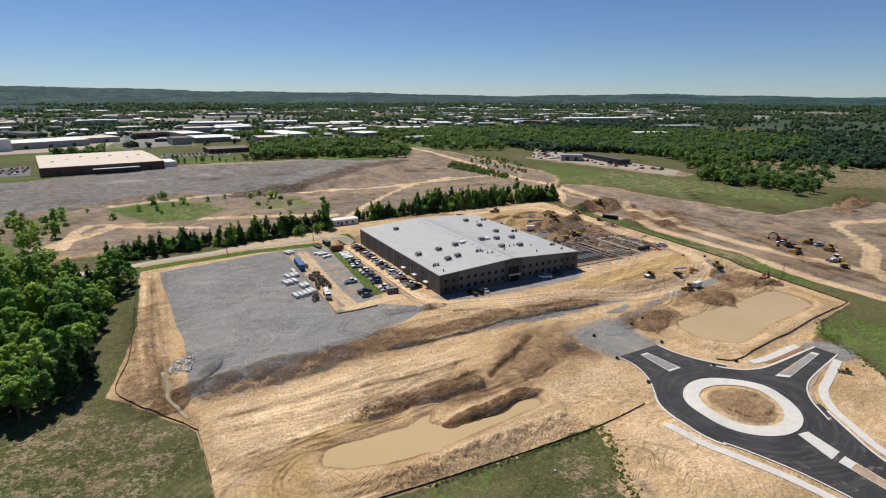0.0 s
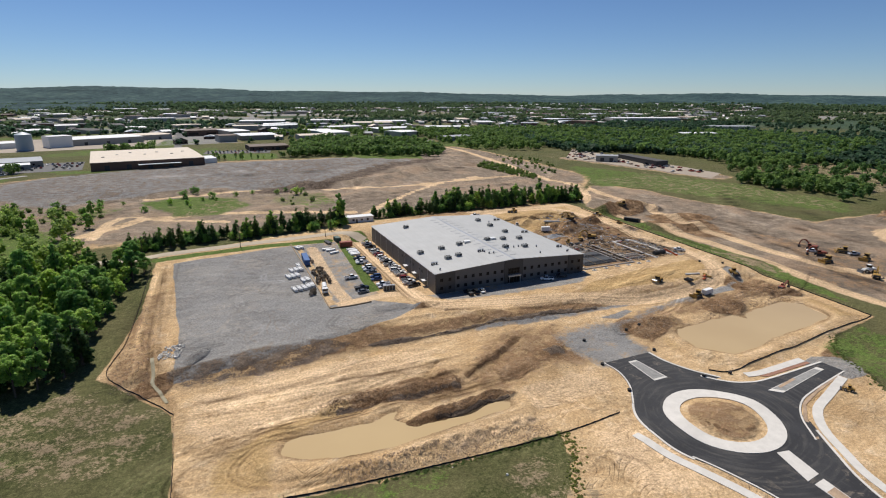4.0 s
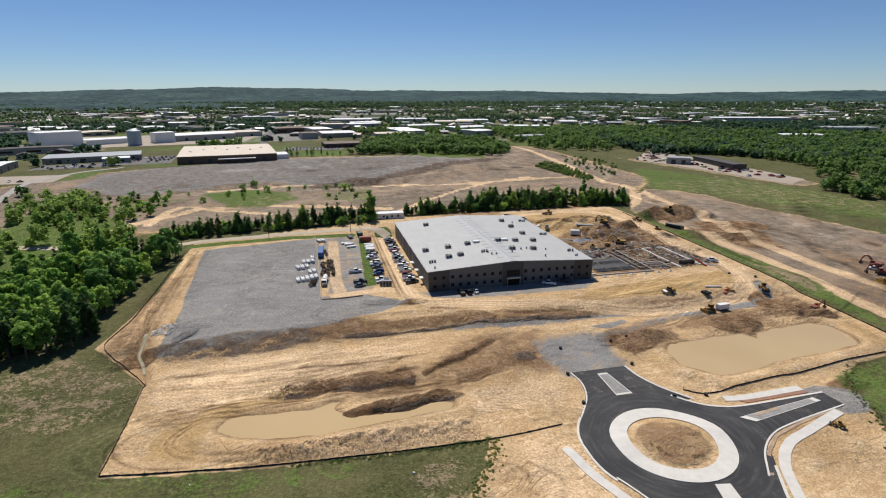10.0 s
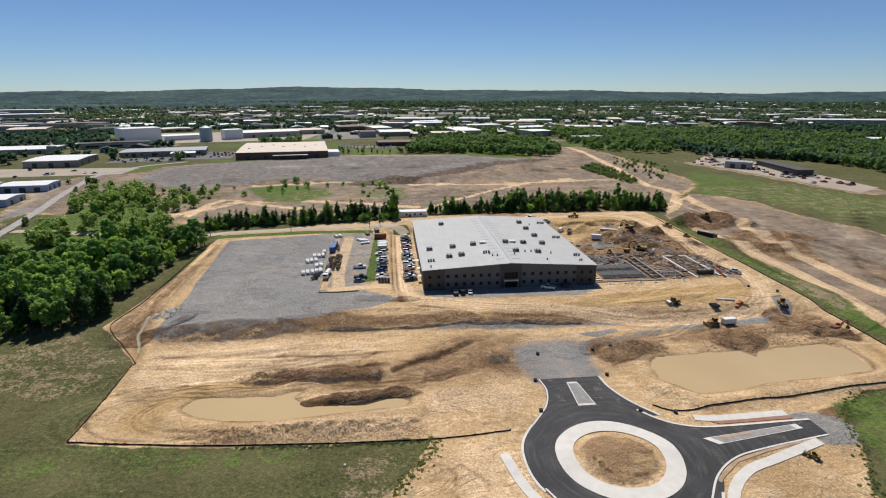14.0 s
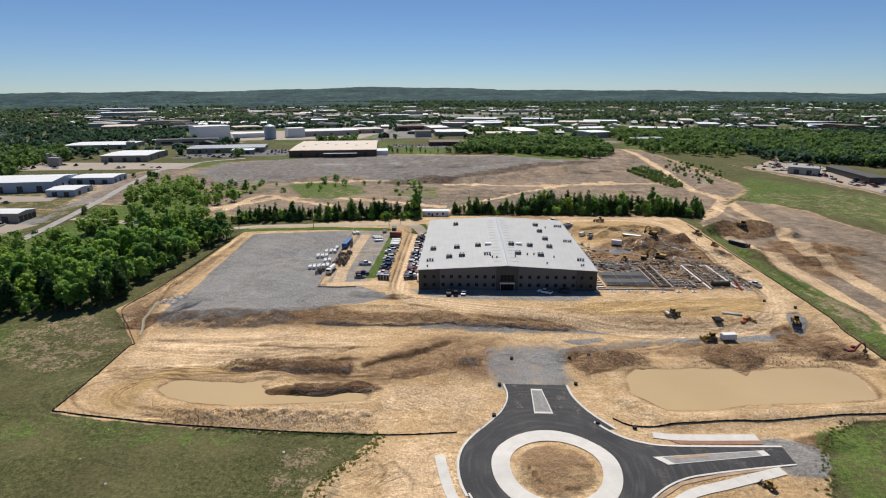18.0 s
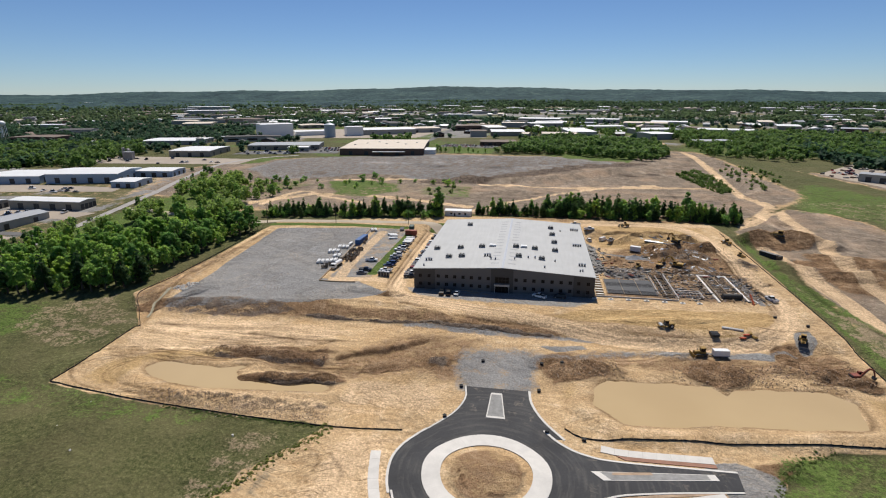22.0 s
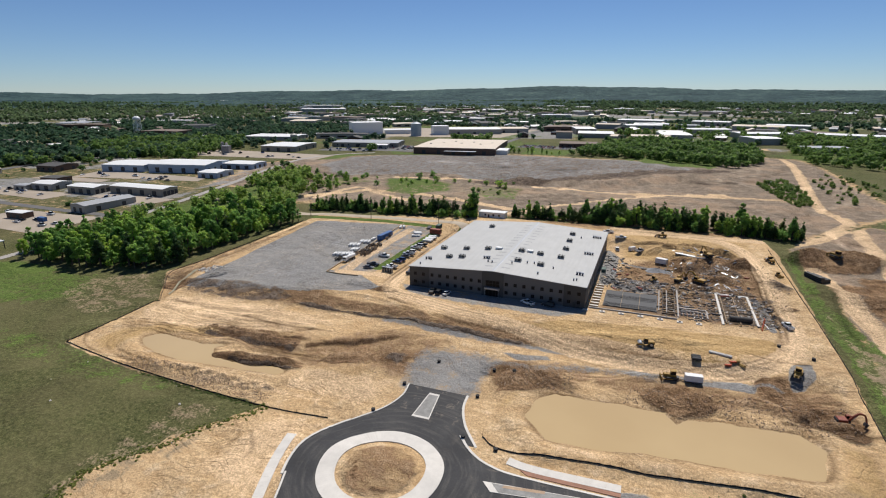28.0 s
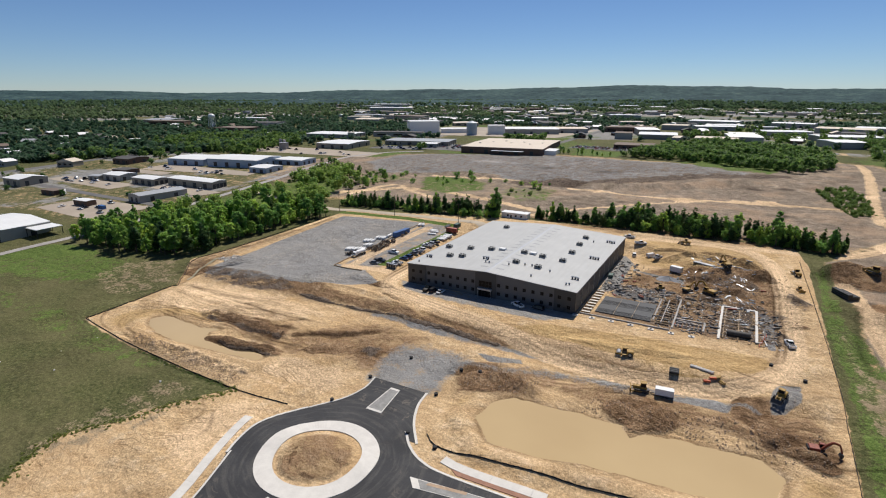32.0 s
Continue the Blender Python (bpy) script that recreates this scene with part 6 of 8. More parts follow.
def excavator(x, y, turn, mat, label, reach=1.0, s=1.0):
    c = empty("excavator", pose(x, y, lz(x, y), 0, 0, turn))
    tagged(c, label, "excavator", "earth-moving machines")
    crawler(c, 1.15, 4.3)
    part("turntable", boxes((-0.9, -0.9, 0.9, 0.9, 0.9, 1.15)), DARKSTEEL, c)
    part("engine_house", boxes((-1.35, -2.6, 1.15, 1.35, 0.2, 2.2), bevel=0.12), mat, c)
    part("counterweight", boxes((-1.3, -3.0, 1.2, 1.3, -2.6, 2.0), bevel=0.15), DARKSTEEL, c)
    cab = part("cab", boxes((-1.35, 0.2, 1.15, -0.35, 1.7, 3.0), bevel=0.08), mat, c)
    part("cab_glass", boxes((-1.37, 0.35, 2.0, -0.33, 1.6, 2.85), (-1.25, 1.68, 1.5, -0.45, 1.72, 2.9)), GLASS, cab)
    beam(c, "boom", (0.2, 0.8, 1.7), (0.2, 3.2, 4.4), 0.22, 0.34, mat)
    beam(c, "boom", (0.2, 3.1, 4.4), (0.2, 5.6 * reach, 3.9), 0.2, 0.3, mat)
    beam(c, "stick", (0.2, 5.5 * reach, 4.1), (0.2, 6.6 * reach, 1.3), 0.17, 0.24, mat)
    beam(c, "ram", (0.2, 1.5, 1.6), (0.2, 3.0, 3.6), 0.09, 0.09, STEEL)
    bm = bmesh.new()
    loft(bm, [[(-0.4, 6.2 * reach, 1.4), (1.0, 6.2 * reach, 1.4), (1.0, 7.0 * reach, 1.2), (-0.4, 7.0 * reach, 1.2)], [(-0.4, 5.8 * reach, 0.6), (1.0, 5.8 * reach, 0.6), (1.0, 6.9 * reach, 0.5), (-0.4, 6.9 * reach, 0.5)], [(-0.35, 6.1 * reach, 0.1), (0.95, 6.1 * reach, 0.1), (0.95, 6.6 * reach, 0.05), (-0.35, 6.6 * reach, 0.05)]])
    part("bucket", bm, DARKSTEEL, c)
    c.scale = (s, s, s)
    return c


def dozer(x, y, turn, mat=None, s=1.0):
    mat = mat or YELLOW
    c = empty("bulldozer", pose(x, y, lz(x, y), 0, 0, turn))
    tagged(c, "muddy yellow crawler bulldozer on bare earth", "bulldozer", "earth-moving machines")
    crawler(c, 1.0, 3.6, 1.0)
    part("hood", boxes((-0.6, 0.1, 0.8, 0.6, 2.0, 1.75), bevel=0.1), mat, c)
    cab = part("cab", boxes((-0.8, -1.5, 0.9, 0.8, 0.1, 1.6), bevel=0.05), mat, c)
    part("cab_glass", boxes((-0.72, -1.35, 1.6, 0.72, 0.0, 2.7)), GLASS, cab)
    part("cab_roof", boxes((-0.85, -1.55, 2.7, 0.85, 0.2, 2.86), bevel=0.05), mat, cab)
    bm = bmesh.new()
    loft(bm, [[(-1.7, 2.5, 0.05), (-1.7, 2.75, 0.05), (-1.7, 2.62, 0.65), (-1.7, 2.8, 1.3), (-1.7, 2.65, 1.3), (-1.7, 2.42, 0.65)], [(1.7, 2.5, 0.05), (1.7, 2.75, 0.05), (1.7, 2.62, 0.65), (1.7, 2.8, 1.3), (1.7, 2.65, 1.3), (1.7, 2.42, 0.65)]])
    part("blade", bm, mat, c, "worn steel dozer blade")
    for sx in (-1, 1):
        part("push_arm", boxes((sx * 1.35 - 0.1, -0.5, 0.4, sx * 1.35 + 0.1, 2.5, 0.62)), mat, c)
    part("exhaust", boxes((-0.06, 1.0, 1.75, 0.06, 1.12, 2.5)), DARKSTEEL, c)
    part("ripper", boxes((-0.7, -2.3, 0.4, 0.7, -1.8, 0.9), (-0.1, -2.4, 0.1, 0.1, -2.2, 0.8)), DARKSTEEL, c)
    c.scale = (s, s, s)
    return c


def wheel_loader(x, y, turn, mat=None, s=1.0, label="yellow wheeled loader with a raised bucket on bare earth"):
    mat = mat or YELLOW
    c = empty("wheel_loader", pose(x, y, lz(x, y), 0, 0, turn))
    tagged(c, label, "loader", "earth-moving machines")
    part("rear_frame", boxes((-1.0, -2.6, 0.8, 1.0, -0.3, 1.9), bevel=0.12), mat, c)
    part("front_frame", boxes((-0.7, -0.3, 0.7, 0.7, 1.6, 1.4), bevel=0.08), mat, c)
    cab = part("cab", boxes((-0.75, -1.0, 1.9, 0.75, 0.3, 2.1)), mat, c)
    part("cab_glass", boxes((-0.7, -0.95, 2.1, 0.7, 0.25, 3.0)), GLASS, cab)
    part("cab_roof", boxes((-0.8, -1.05, 3.0, 0.8, 0.35, 3.15), bevel=0.04), mat, cab)
    for sx in (-1, 1):
        for yy in (-1.6, 1.2):
            wheel(c, sx * 1.05, yy, 0.72, 0.5)
        beam(c, "lift_arm", (sx * 0.5, 0.6, 1.6), (sx * 0.5, 2.6, 0.7), 0.1, 0.16, mat)
    bm = bmesh.new()
    loft(bm, [[(-1.3, 2.5, 0.2), (-1.3, 3.4, 0.15), (-1.3, 3.2, 0.3), (-1.3, 2.7, 1.2), (-1.3, 2.45, 1.1)], [(1.3, 2.5, 0.2), (1.3, 3.4, 0.15), (1.3, 3.2, 0.3), (1.3, 2.7, 1.2), (1.3, 2.45, 1.1)]])
    part("bucket", bm, DARKSTEEL, c)
    c.scale = (s, s, s)
    return c


def roller(x, y, turn):
    c = empty("soil_compactor", pose(x, y, lz(x, y), 0, 0, turn))
    tagged(c, "yellow and black soil compactor with a steel drum", "road roller", "earth-moving machines")
    bm = bmesh.new()
    tube(bm, (-1.05, 1.7, 0.75), (1.05, 1.7, 0.75), 0.75, n=20)
    part("drum", bm, STEEL, c)
    part("drum_frame", boxes((-1.3, 0.6, 0.6, -1.1, 2.7, 1.1), (1.1, 0.6, 0.6, 1.3, 2.7, 1.1), (-1.3, 2.5, 0.7, 1.3, 2.7, 1.1)), YELLOW, c)
    part("engine_house", boxes((-0.95, -2.6, 0.8, 0.95, -0.6, 1.8), bevel=0.12), YELLOW, c)
    cab = part("cab", boxes((-0.8, -0.6, 0.9, 0.8, 0.7, 1.7)), DARKSTEEL, c)
    part("cab_glass", boxes((-0.75, -0.55, 1.7, 0.75, 0.65, 2.7)), GLASS, cab)
    part("cab_roof", boxes((-0.9, -0.7, 2.7, 0.9, 0.8, 2.85), bevel=0.04), YELLOW, cab)
    for sx in (-1, 1):
        wheel(c, sx * 0.9, -1.6, 0.75, 0.5)
    return c


def trailer(x, y, turn, L=6.2, W=2.3, H=2.3, mat=None, label="white enclosed cargo trailer on a gravel track"):
    c = empty("cargo_trailer", pose(x, y, lz(x, y), 0, 0, turn))
    tagged(c, label, "trailer")
    part("body", boxes((-W / 2, -L / 2, 0.55, W / 2, L / 2, 0.55 + H), bevel=0.06), mat or WHITE, c)
    part("trim", boxes((-W / 2 - 0.02, -L / 2 - 0.02, 0.45, W / 2 + 0.02, L / 2 + 0.02, 0.62)), DARKSTEEL, c)
    part("rear_door", boxes((-W / 2 + 0.12, -L / 2 - 0.03, 0.65, W / 2 - 0.12, -L / 2 - 0.005, 0.4 + H)), STEEL, c)
    part("drawbar", boxes((-0.1, L / 2, 0.45, 0.1, L / 2 + 1.3, 0.58)), DARKSTEEL, c)
    for sx in (-1, 1):
        for yy in (-0.7, 0.25):
            wheel(c, sx * (W / 2 - 0.12), yy, 0.36)
    return c


def container(x, y, turn, mat, label, L=6.1, W=2.44, H=2.6):
    c = empty("shipping_container", pose(x, y, lz(x, y), 0, 0, turn))
    tagged(c, label, "container")
    part("shell", boxes((-W / 2 + 0.06, -L / 2 + 0.06, 0.1, W / 2 - 0.06, L / 2 - 0.06, H - 0.04)), mat, c)
    part("frame", boxes(*[(sx * W / 2 - (0.12 if sx > 0 else 0), sy * L / 2 - (0.12 if sy > 0 else 0), 0, sx * W / 2 + (0.12 if sx < 0 else 0), sy * L / 2 + (0.12 if sy < 0 else 0), H) for sx in (-1, 1) for sy in (-1, 1)]), mat, c)
    n = int(L / 0.55)
    for sx in (-1, 1):
        part("rib_panel", boxes(*[(sx * W / 2 - 0.05, -L / 2 + 0.2 + k * 0.55, 0.15, sx * W / 2 + 0.05 - (0.04 if sx > 0 else -0.0), -L / 2 + 0.45 + k * 0.55, H - 0.1) for k in range(n)]), mat, c)
    part("door", boxes((-W / 2 + 0.15, -L / 2 - 0.02, 0.15, -0.03, -L / 2 + 0.05, H - 0.1), (0.03, -L / 2 - 0.02, 0.15, W / 2 - 0.15, -L / 2 + 0.05, H - 0.1)), mat, c)
    return c


BLUE = plain("container_blue", (0.03, 0.11, 0.30, 1), 0.5, var=0.2)
RUST = plain("container_red", (0.28, 0.065, 0.035, 1), 0.6, var=0.2)
GREEN = plain("container_green", (0.06, 0.11, 0.09, 1), 0.6, var=0.2)
dozer(196.6, 138.4, 100)
trailer(202.8, 138.8, 96, 4.8, 2.0, 1.9)
roller(189.2, 152.8, 100)
wheel_loader(230.4, 148.8, 160)
excavator(237.6, 130.5, -80, ORANGE, "red-orange crawler excavator beside a trench", 0.9, 0.78)
wheel_loader(179.5, 69.8, 40, s=0.6, label="small yellow skid loader on tan sand")
wheel_loader(190.4, 217, 150, s=0.8)
excavator(208.4, 221, 60, YELLOW, "dark yellow excavator working among footings", 0.9)
excavator(200.6, 220, -30, YELLOW, "muddy yellow excavator beside a spoil heap", 0.85, 0.85)
excavator(212.8, 246, 30, YELLOW, "yellow excavator on a dirt mound", 0.9, 0.9)
wheel_loader(193.2, 279, 85, s=1.0, label="yellow motor grader parked on the haul road")
roller(239.0, 253.8, 20)
dozer(239.3, 234.2, 200, s=0.7)
trailer(193.6, 243, 70, 5.0, 2.3, 2.4)
container(169.6, 223, 5, GREEN, "dark green waste skip beside the factory wall", 3.6, 1.9, 1.5)
for x, y, t in ((303.5, 161.5, 20), (296.5, 152.8, 60)):
    excavator(x, y, t, ORANGE, "red-brown excavator parked in a row of machines", 0.9)
for x, y, t in ((289.6, 145, 80), (312, 151.2, 40), (311.6, 140, 100), (265.8, 262, 40)):
    dozer(x, y, t, s=1.2)
for x, y, t, k, col in ((299, 158, 40, "pickup", "white"), (314, 147, 70, "pickup", "silver")):
    park(k, col, x, y, t)
wheel_loader(291.5, 128, 70, WHITE, 1.2, "white and dark articulated dump truck on bare earth")
excavator(287.5, 122, -60, YELLOW, "yellow excavator loading on bare earth")
container(55.8, 231.5, -3, BLUE, "blue shipping container on a gravel yard", 12.2)
container(78.4, 247.6, 88, RUST, "rust-red shipping container beside the grass strip")
container(76.4, 257.6, 5, GREEN, "dark green waste container beside the grass strip", 5.0, 2.4, 2.3)

# ---- the storage yard ----
KR = plain("reel_wood", (0.46, 0.36, 0.25, 1), 0.8, var=0.25, per_object=0.75)
WRAP = plain("white_wrap", (0.72, 0.72, 0.71, 1), 0.5, var=0.08)
for pts in ([(53.6, 260), (54.4, 220), (54.9, 176.6)], [(54.9, 176.6), (62, 176.2), (70.5, 177.0)]):
    a = np.array(pts, float)
    ribbon("timber_edging", a, offset(a, 0.35), 0.45, WOODM, 0.6, 50, "weathered timber edging round the yard", None, "thing", "edging")


def bundle(x, y, turn=8, n=3, L=4.6):
    b = empty("pipe_bundle", pose(x, y, lz(x, y), 0, 0, turn))
    tagged(b, "strapped bundle of white wrapped pipes on gravel", "pipe bundle", "bundles in the yard")
    for i in range(n):
        for k in range(2):
            bm = bmesh.new()
            tube(bm, ((i - (n - 1) / 2) * 0.5, -L / 2, 0.38 + k * 0.48), ((i - (n - 1) / 2) * 0.5, L / 2, 0.38 + k * 0.48), 0.25, n=10)
            part("pipe", bm, WRAP, b)
    for q in (-1.5, 1.5):
        part("skid", boxes((-0.85, q - 0.08, 0, 0.85, q + 0.08, 0.14)), WOODM, b)
        part("strap", boxes((-0.79, q - 0.05, 0.15, 0.79, q + 0.05, 1.13)), DARKSTEEL, b)
    return b


first = bundle(45.6, 198.6)
for x, y, t in ((47.5, 199, 9), (49.4, 199.4, 10), (51.2, 200.4, 7), (52.9, 201, 9), (45.4, 213.6, 12), (47.3, 214, 10), (49.2, 214.6, 12), (47.8, 220.6, 10), (49.8, 221, 8), (51.6, 221.6, 12), (50.4, 207.4, 6), (52.2, 208, 9), (51.6, 226.4, 5), (55.2, 252, 20), (57.0, 252.6, 22)):
    copy_thing(first, pose(x, y, lz(x, y), 0, 0, t))


def reel(x, y, turn, r=0.8, w=0.8):
    b = empty("cable_reel", pose(x, y, lz(x, y), 0, 0, turn))
    tagged(b, "wooden cable reel standing on bare ground", "cable reel", "reels in the yard")
    for s in (-1, 1):
        bm = bmesh.new()
        tube(bm, (s * w / 2 - 0.05, 0, r), (s * w / 2 + 0.05, 0, r), r, n=14)
        part("flange", bm, KR, b)
    bm = bmesh.new()
    tube(bm, (-w / 2, 0, r), (w / 2, 0, r), r * 0.6, n=12)
    part("drum", bm, DARKSTEEL, b)
    return b


r0 = reel(55.8, 204.2, 30)
ry = np.random.default_rng(3)
for k in range(30):
    y = 201.5 + 18 * (k / 30) + ry.normal() * 0.5
    x = 56.4 + (k % 3) * 1.9 + ry.normal() * 0.35
    copy_thing(r0, pose(x, y, lz(x, y), 0, 0, ry.random() * 180))
for x, y in ((50.6, 191.2), (52, 191.8), (51.4, 193.6), (52.6, 195), (57.6, 233.5), (58.2, 229)):
    copy_thing(r0, pose(x, y, lz(x, y), 0, 0, ry.random() * 180))
tk = empty("tanker_truck", pose(56.4, 193.5, lz(56.4, 193.5), 0, 0, 172))
tagged(tk, "dusty white tanker truck on a gravel yard", "truck")
bm = bmesh.new()
tube(bm, (0, -3.6, 1.9), (0, 1.6, 1.9), 0.95, n=16)
part("tank", bm, WHITE, tk)
part("cab", boxes((-1.1, 2.0, 0.7, 1.1, 3.8, 2.5), bevel=0.12), WHITE, tk)
part("windscreen", boxes((-0.95, 3.78, 1.6, 0.95, 3.83, 2.3)), GLASS, tk)
part("chassis", boxes((-0.5, -3.8, 0.6, 0.5, 3.6, 0.95)), DARKSTEEL, tk)
for sx in (-1, 1):
    for yy in (-2.9, -1.7, 2.9):
        wheel(tk, sx * 0.95, yy, 0.5, 0.32)


def panel_stack(x, y, turn, w=4.6, d=1.5, h=0.8):
    b = empty("panel_stack", pose(x, y, lz(x, y), 0, 0, turn))
    tagged(b, "stack of white wrapped panels lying on the ground", "panel stack", "stacks beside the grass strip")
    for k in range(3):
        part("panel", boxes((-w / 2 + 0.05 * k, -d / 2, 0.12 + k * h / 3, w / 2 - 0.03 * k, d / 2, 0.1 + (k + 1) * h / 3 - 0.02), bevel=0.02), WRAP, b)
    for q in (-1.4, 1.4):
        part("bearer", boxes((q - 0.08, -d / 2, 0, q + 0.08, d / 2, 0.12)), WOODM, b)
    return b


s0 = panel_stack(79.4, 233.2, 2)
for x, y, t in ((79.6, 235.2, -2), (79.2, 237.2, 3), (79.8, 239.2, 0), (79.4, 241.2, 2), (69.8, 243.4, 4), (70.6, 239, 15), (68.4, 245.6, 0)):
    copy_thing(s0, pose(x, y, lz(x, y), 0, 0, t))
trailer(71.2, 256, 10, 5.5, 2.2, 0.4, DARKSTEEL, "dark flatbed trailer beside the grass strip")


def toilet(x, y):
    b = empty("portable_toilet", pose(x, y, lz(x, y)))
    tagged(b, "grey plastic portable toilet in a row", "portable toilet", "toilets in a row")
    part("cabin", boxes((-0.55, -0.55, 0.05, 0.55, 0.55, 2.05), bevel=0.04), UNIT_GREY, b)
    part("roof", boxes((-0.6, -0.6, 2.05, 0.6, 0.6, 2.25), bevel=0.08), STEEL, b)
    part("door", boxes((-0.4, -0.58, 0.15, 0.4, -0.555, 1.95)), DARKSTEEL, b)


for k in range(4):
    toilet(78.6 + k * 1.25, 185.6)


def pole(x, y, h=11.5):
    b = empty("utility_pole", pose(x, y, lz(x, y)))
    tagged(b, "weathered wooden utility pole with a crossarm", "utility pole", "poles along the road")
    bm = bmesh.new()
    tube(bm, (0, 0, -0.5), (0, 0, h), 0.17, 0.1, 8)
    part("mast", bm, BARK, b)
    part("crossarm", boxes((-1.2, -0.07, h - 0.9, 1.2, 0.07, h - 0.75)), BARK, b)
    for q in (-1.0, 0, 1.0):
        bm = bmesh.new()
        tube(bm, (q, 0, h - 0.75), (q, 0, h - 0.5), 0.05, n=6)
        part("insulator", bm, WHITE, b)


for x, y in ((72.3, 267), (77.6, 277), (30, 263.5), (-12, 262)):
    pole(x, y)
hut = empty("site_office", pose(97.5, 293.5, lz(97.5, 293.5)))
tagged(hut, "low white metal building with a flat roof beside trees", "building")
part("wall", boxes((-8, -3, -0.4, 8, 3, 3.3)), WHITE, hut)
part("roof", boxes((-8.3, -3.3, 3.3, 8.3, 3.3, 3.6), bevel=0.05), WHITE, hut)
for q in (-4.5, 0.5, 4.0):
    part("window", boxes((q, -3.06, 1.3, q + 1.2, -3.01, 2.4)), GLASS, hut)
part("door", boxes((-2.4, -3.06, 0.1, -1.4, -3.01, 2.2)), DARKSTEEL, hut)


# ---- foundations east of the factory ----
REBAR = plain("dark_membrane", (0.052, 0.053, 0.055, 1), 0.7, var=0.2, scale=0.5)
base = empty("foundation_slab")
tagged(base, "dark membrane-covered slab bays awaiting concrete", "foundation", kind="structure")
FZ = PAD_Z + 0.25
for k in range(3):
    for j in range(2):
        xa, ya = 173.2 + k * 6.4, 181.2 + j * 8.6
        part("slab_bay", boxes((xa, ya, FZ - 0.5, xa + 6.25, ya + 8.45, FZ + 0.12 + 0.03 * j)), REBAR, base)
    part("joint_form", boxes((173.1 + k * 6.4, 181, FZ - 0.3, 173.2 + k * 6.4, 198.5, FZ + 0.3)), WOODM, base)
fw = empty("foundation_wall")
tagged(fw, "new white concrete foundation walls with timber struts inside", "foundation", kind="structure")
zf = lambda x, y: lz(x, y)
W = [(213.4, 178, 214.2, 209.6), (214.2, 209.0, 225.2, 209.9), (224.4, 180, 225.2, 209.0), (199.2, 179.5, 199.8, 208), (199.8, 188.2, 209.4, 188.8), (208.8, 181, 209.4, 188.2), (192.6, 183, 193.1, 205), (195.4, 182, 195.8, 206), (168.5, 177.0, 199, 177.5)]
for xa, ya, xb, yb in W:
    z = zf((xa + xb) / 2, (ya + yb) / 2)
    part("wall", boxes((xa, ya, z - 0.6, xb, yb, z + 0.4), bevel=0.03), CONCRETE if xa > 212 else OLD_CONCRETE, fw)
for k in range(9):
    part("strut", boxes((214.2, 180 + k * 3.1, zf(216, 190) + 0.3, 219.4, 180.18 + k * 3.1, zf(216, 190) + 0.5)), WOODM, fw)
for q in (214.9, 219.3):
    part("waler", boxes((q, 179, zf(216, 190) + 0.1, q + 0.2, 206.5, zf(216, 190) + 0.7)), WOODM, fw)
for k, (x, y) in enumerate(((167.6, 174.6), (173.6, 174.8), (180.2, 175.0), (186.8, 174.9), (193.4, 175.0), (199.8, 175.0), (206, 175.4))):
    f = empty("footing", pose(x, y, lz(x, y)))
    tagged(f, "white concrete pad footing at the edge of the slab", "footing", "footings in a row")
    part("pad", boxes((-0.95, -0.7, -0.4, 0.95, 0.7, 0.3), bevel=0.05), CONCRETE, f)
    part("pedestal", boxes((-0.3, -0.3, 0.3, 0.3, 0.3, 0.6)), OLD_CONCRETE, f)
for k in range(9):
    y = 179.5 + k * 3.0
    f = empty("formwork", pose(170.2, y, lz(170.2, y)))
    tagged(f, "timber formwork box on tan earth beside the wall", "formwork", "formwork along the wall")
    part("board", boxes((-1.6, -0.9, -0.2, 1.6, -0.8, 0.5)), WOODM, f)
    part("board", boxes((-1.6, 0.8, -0.2, 1.6, 0.9, 0.5)), WOODM, f)
    part("fill", boxes((-1.5, -0.8, -0.2, 1.5, 0.8, 0.3)), CONCRETE, f)
# a timbered pit and rows of dowels
pit = empty("shored_pit")
tagged(pit, "dark shored pit with timber ribs in churned earth", "pit", kind="structure")
for k in range(12):
    y = 180.5 + k * 2.2
    part("rib", boxes((194.2, y, lz(194.5, y) - 0.2, 198.2, y + 0.2, lz(194.5, y) + 0.45)), WOODM if k % 2 else BARK, pit)
for x in (194.0, 198.2):
    part("waler", boxes((x, 180, lz(x, 190) - 0.3, x + 0.22, 207, lz(x, 190) + 0.6)), BARK, pit)
for k in range(14):
    x, y = 200.6 + (k % 7) * 1.25, 182 + (k // 7) * 3.0
    d = part("formed_pier", boxes((-0.35, -0.35, -0.3, 0.35, 0.35, 0.7), (-0.06, -0.06, 0.7, 0.06, 0.06, 1.3), bevel=0.02), OLD_CONCRETE)
    d.matrix_basis = pose(x, y, lz(x, y), 0, 0, 5 * k)
    tagged(d, "short grey concrete pier with a steel dowel", "pier", "piers among the footings")
tank = empty("drain_tank", pose(219.5, 182.5, lz(219.5, 182.5), 0, 0, 4))
tagged(tank, "dark round drainage tank lying in a pit", "tank")
bm = bmesh.new()
tube(bm, (-3.4, 0, 1.0), (3.4, 0, 1.0), 1.05, n=18)
part("barrel", bm, TRACKM, tank)
for q in (-3.4, -1.1, 1.1, 3.4):
    bm = bmesh.new()
    tube(bm, (q - 0.1, 0, 1.0), (q + 0.1, 0, 1.0), 1.12, n=18)
    part("hoop", bm, DARKSTEEL, tank)
TINTS = [WOODM, OLD_CONCRETE, DARKSTEEL, KR, DARKSTEEL, RUST, KR, STEEL]


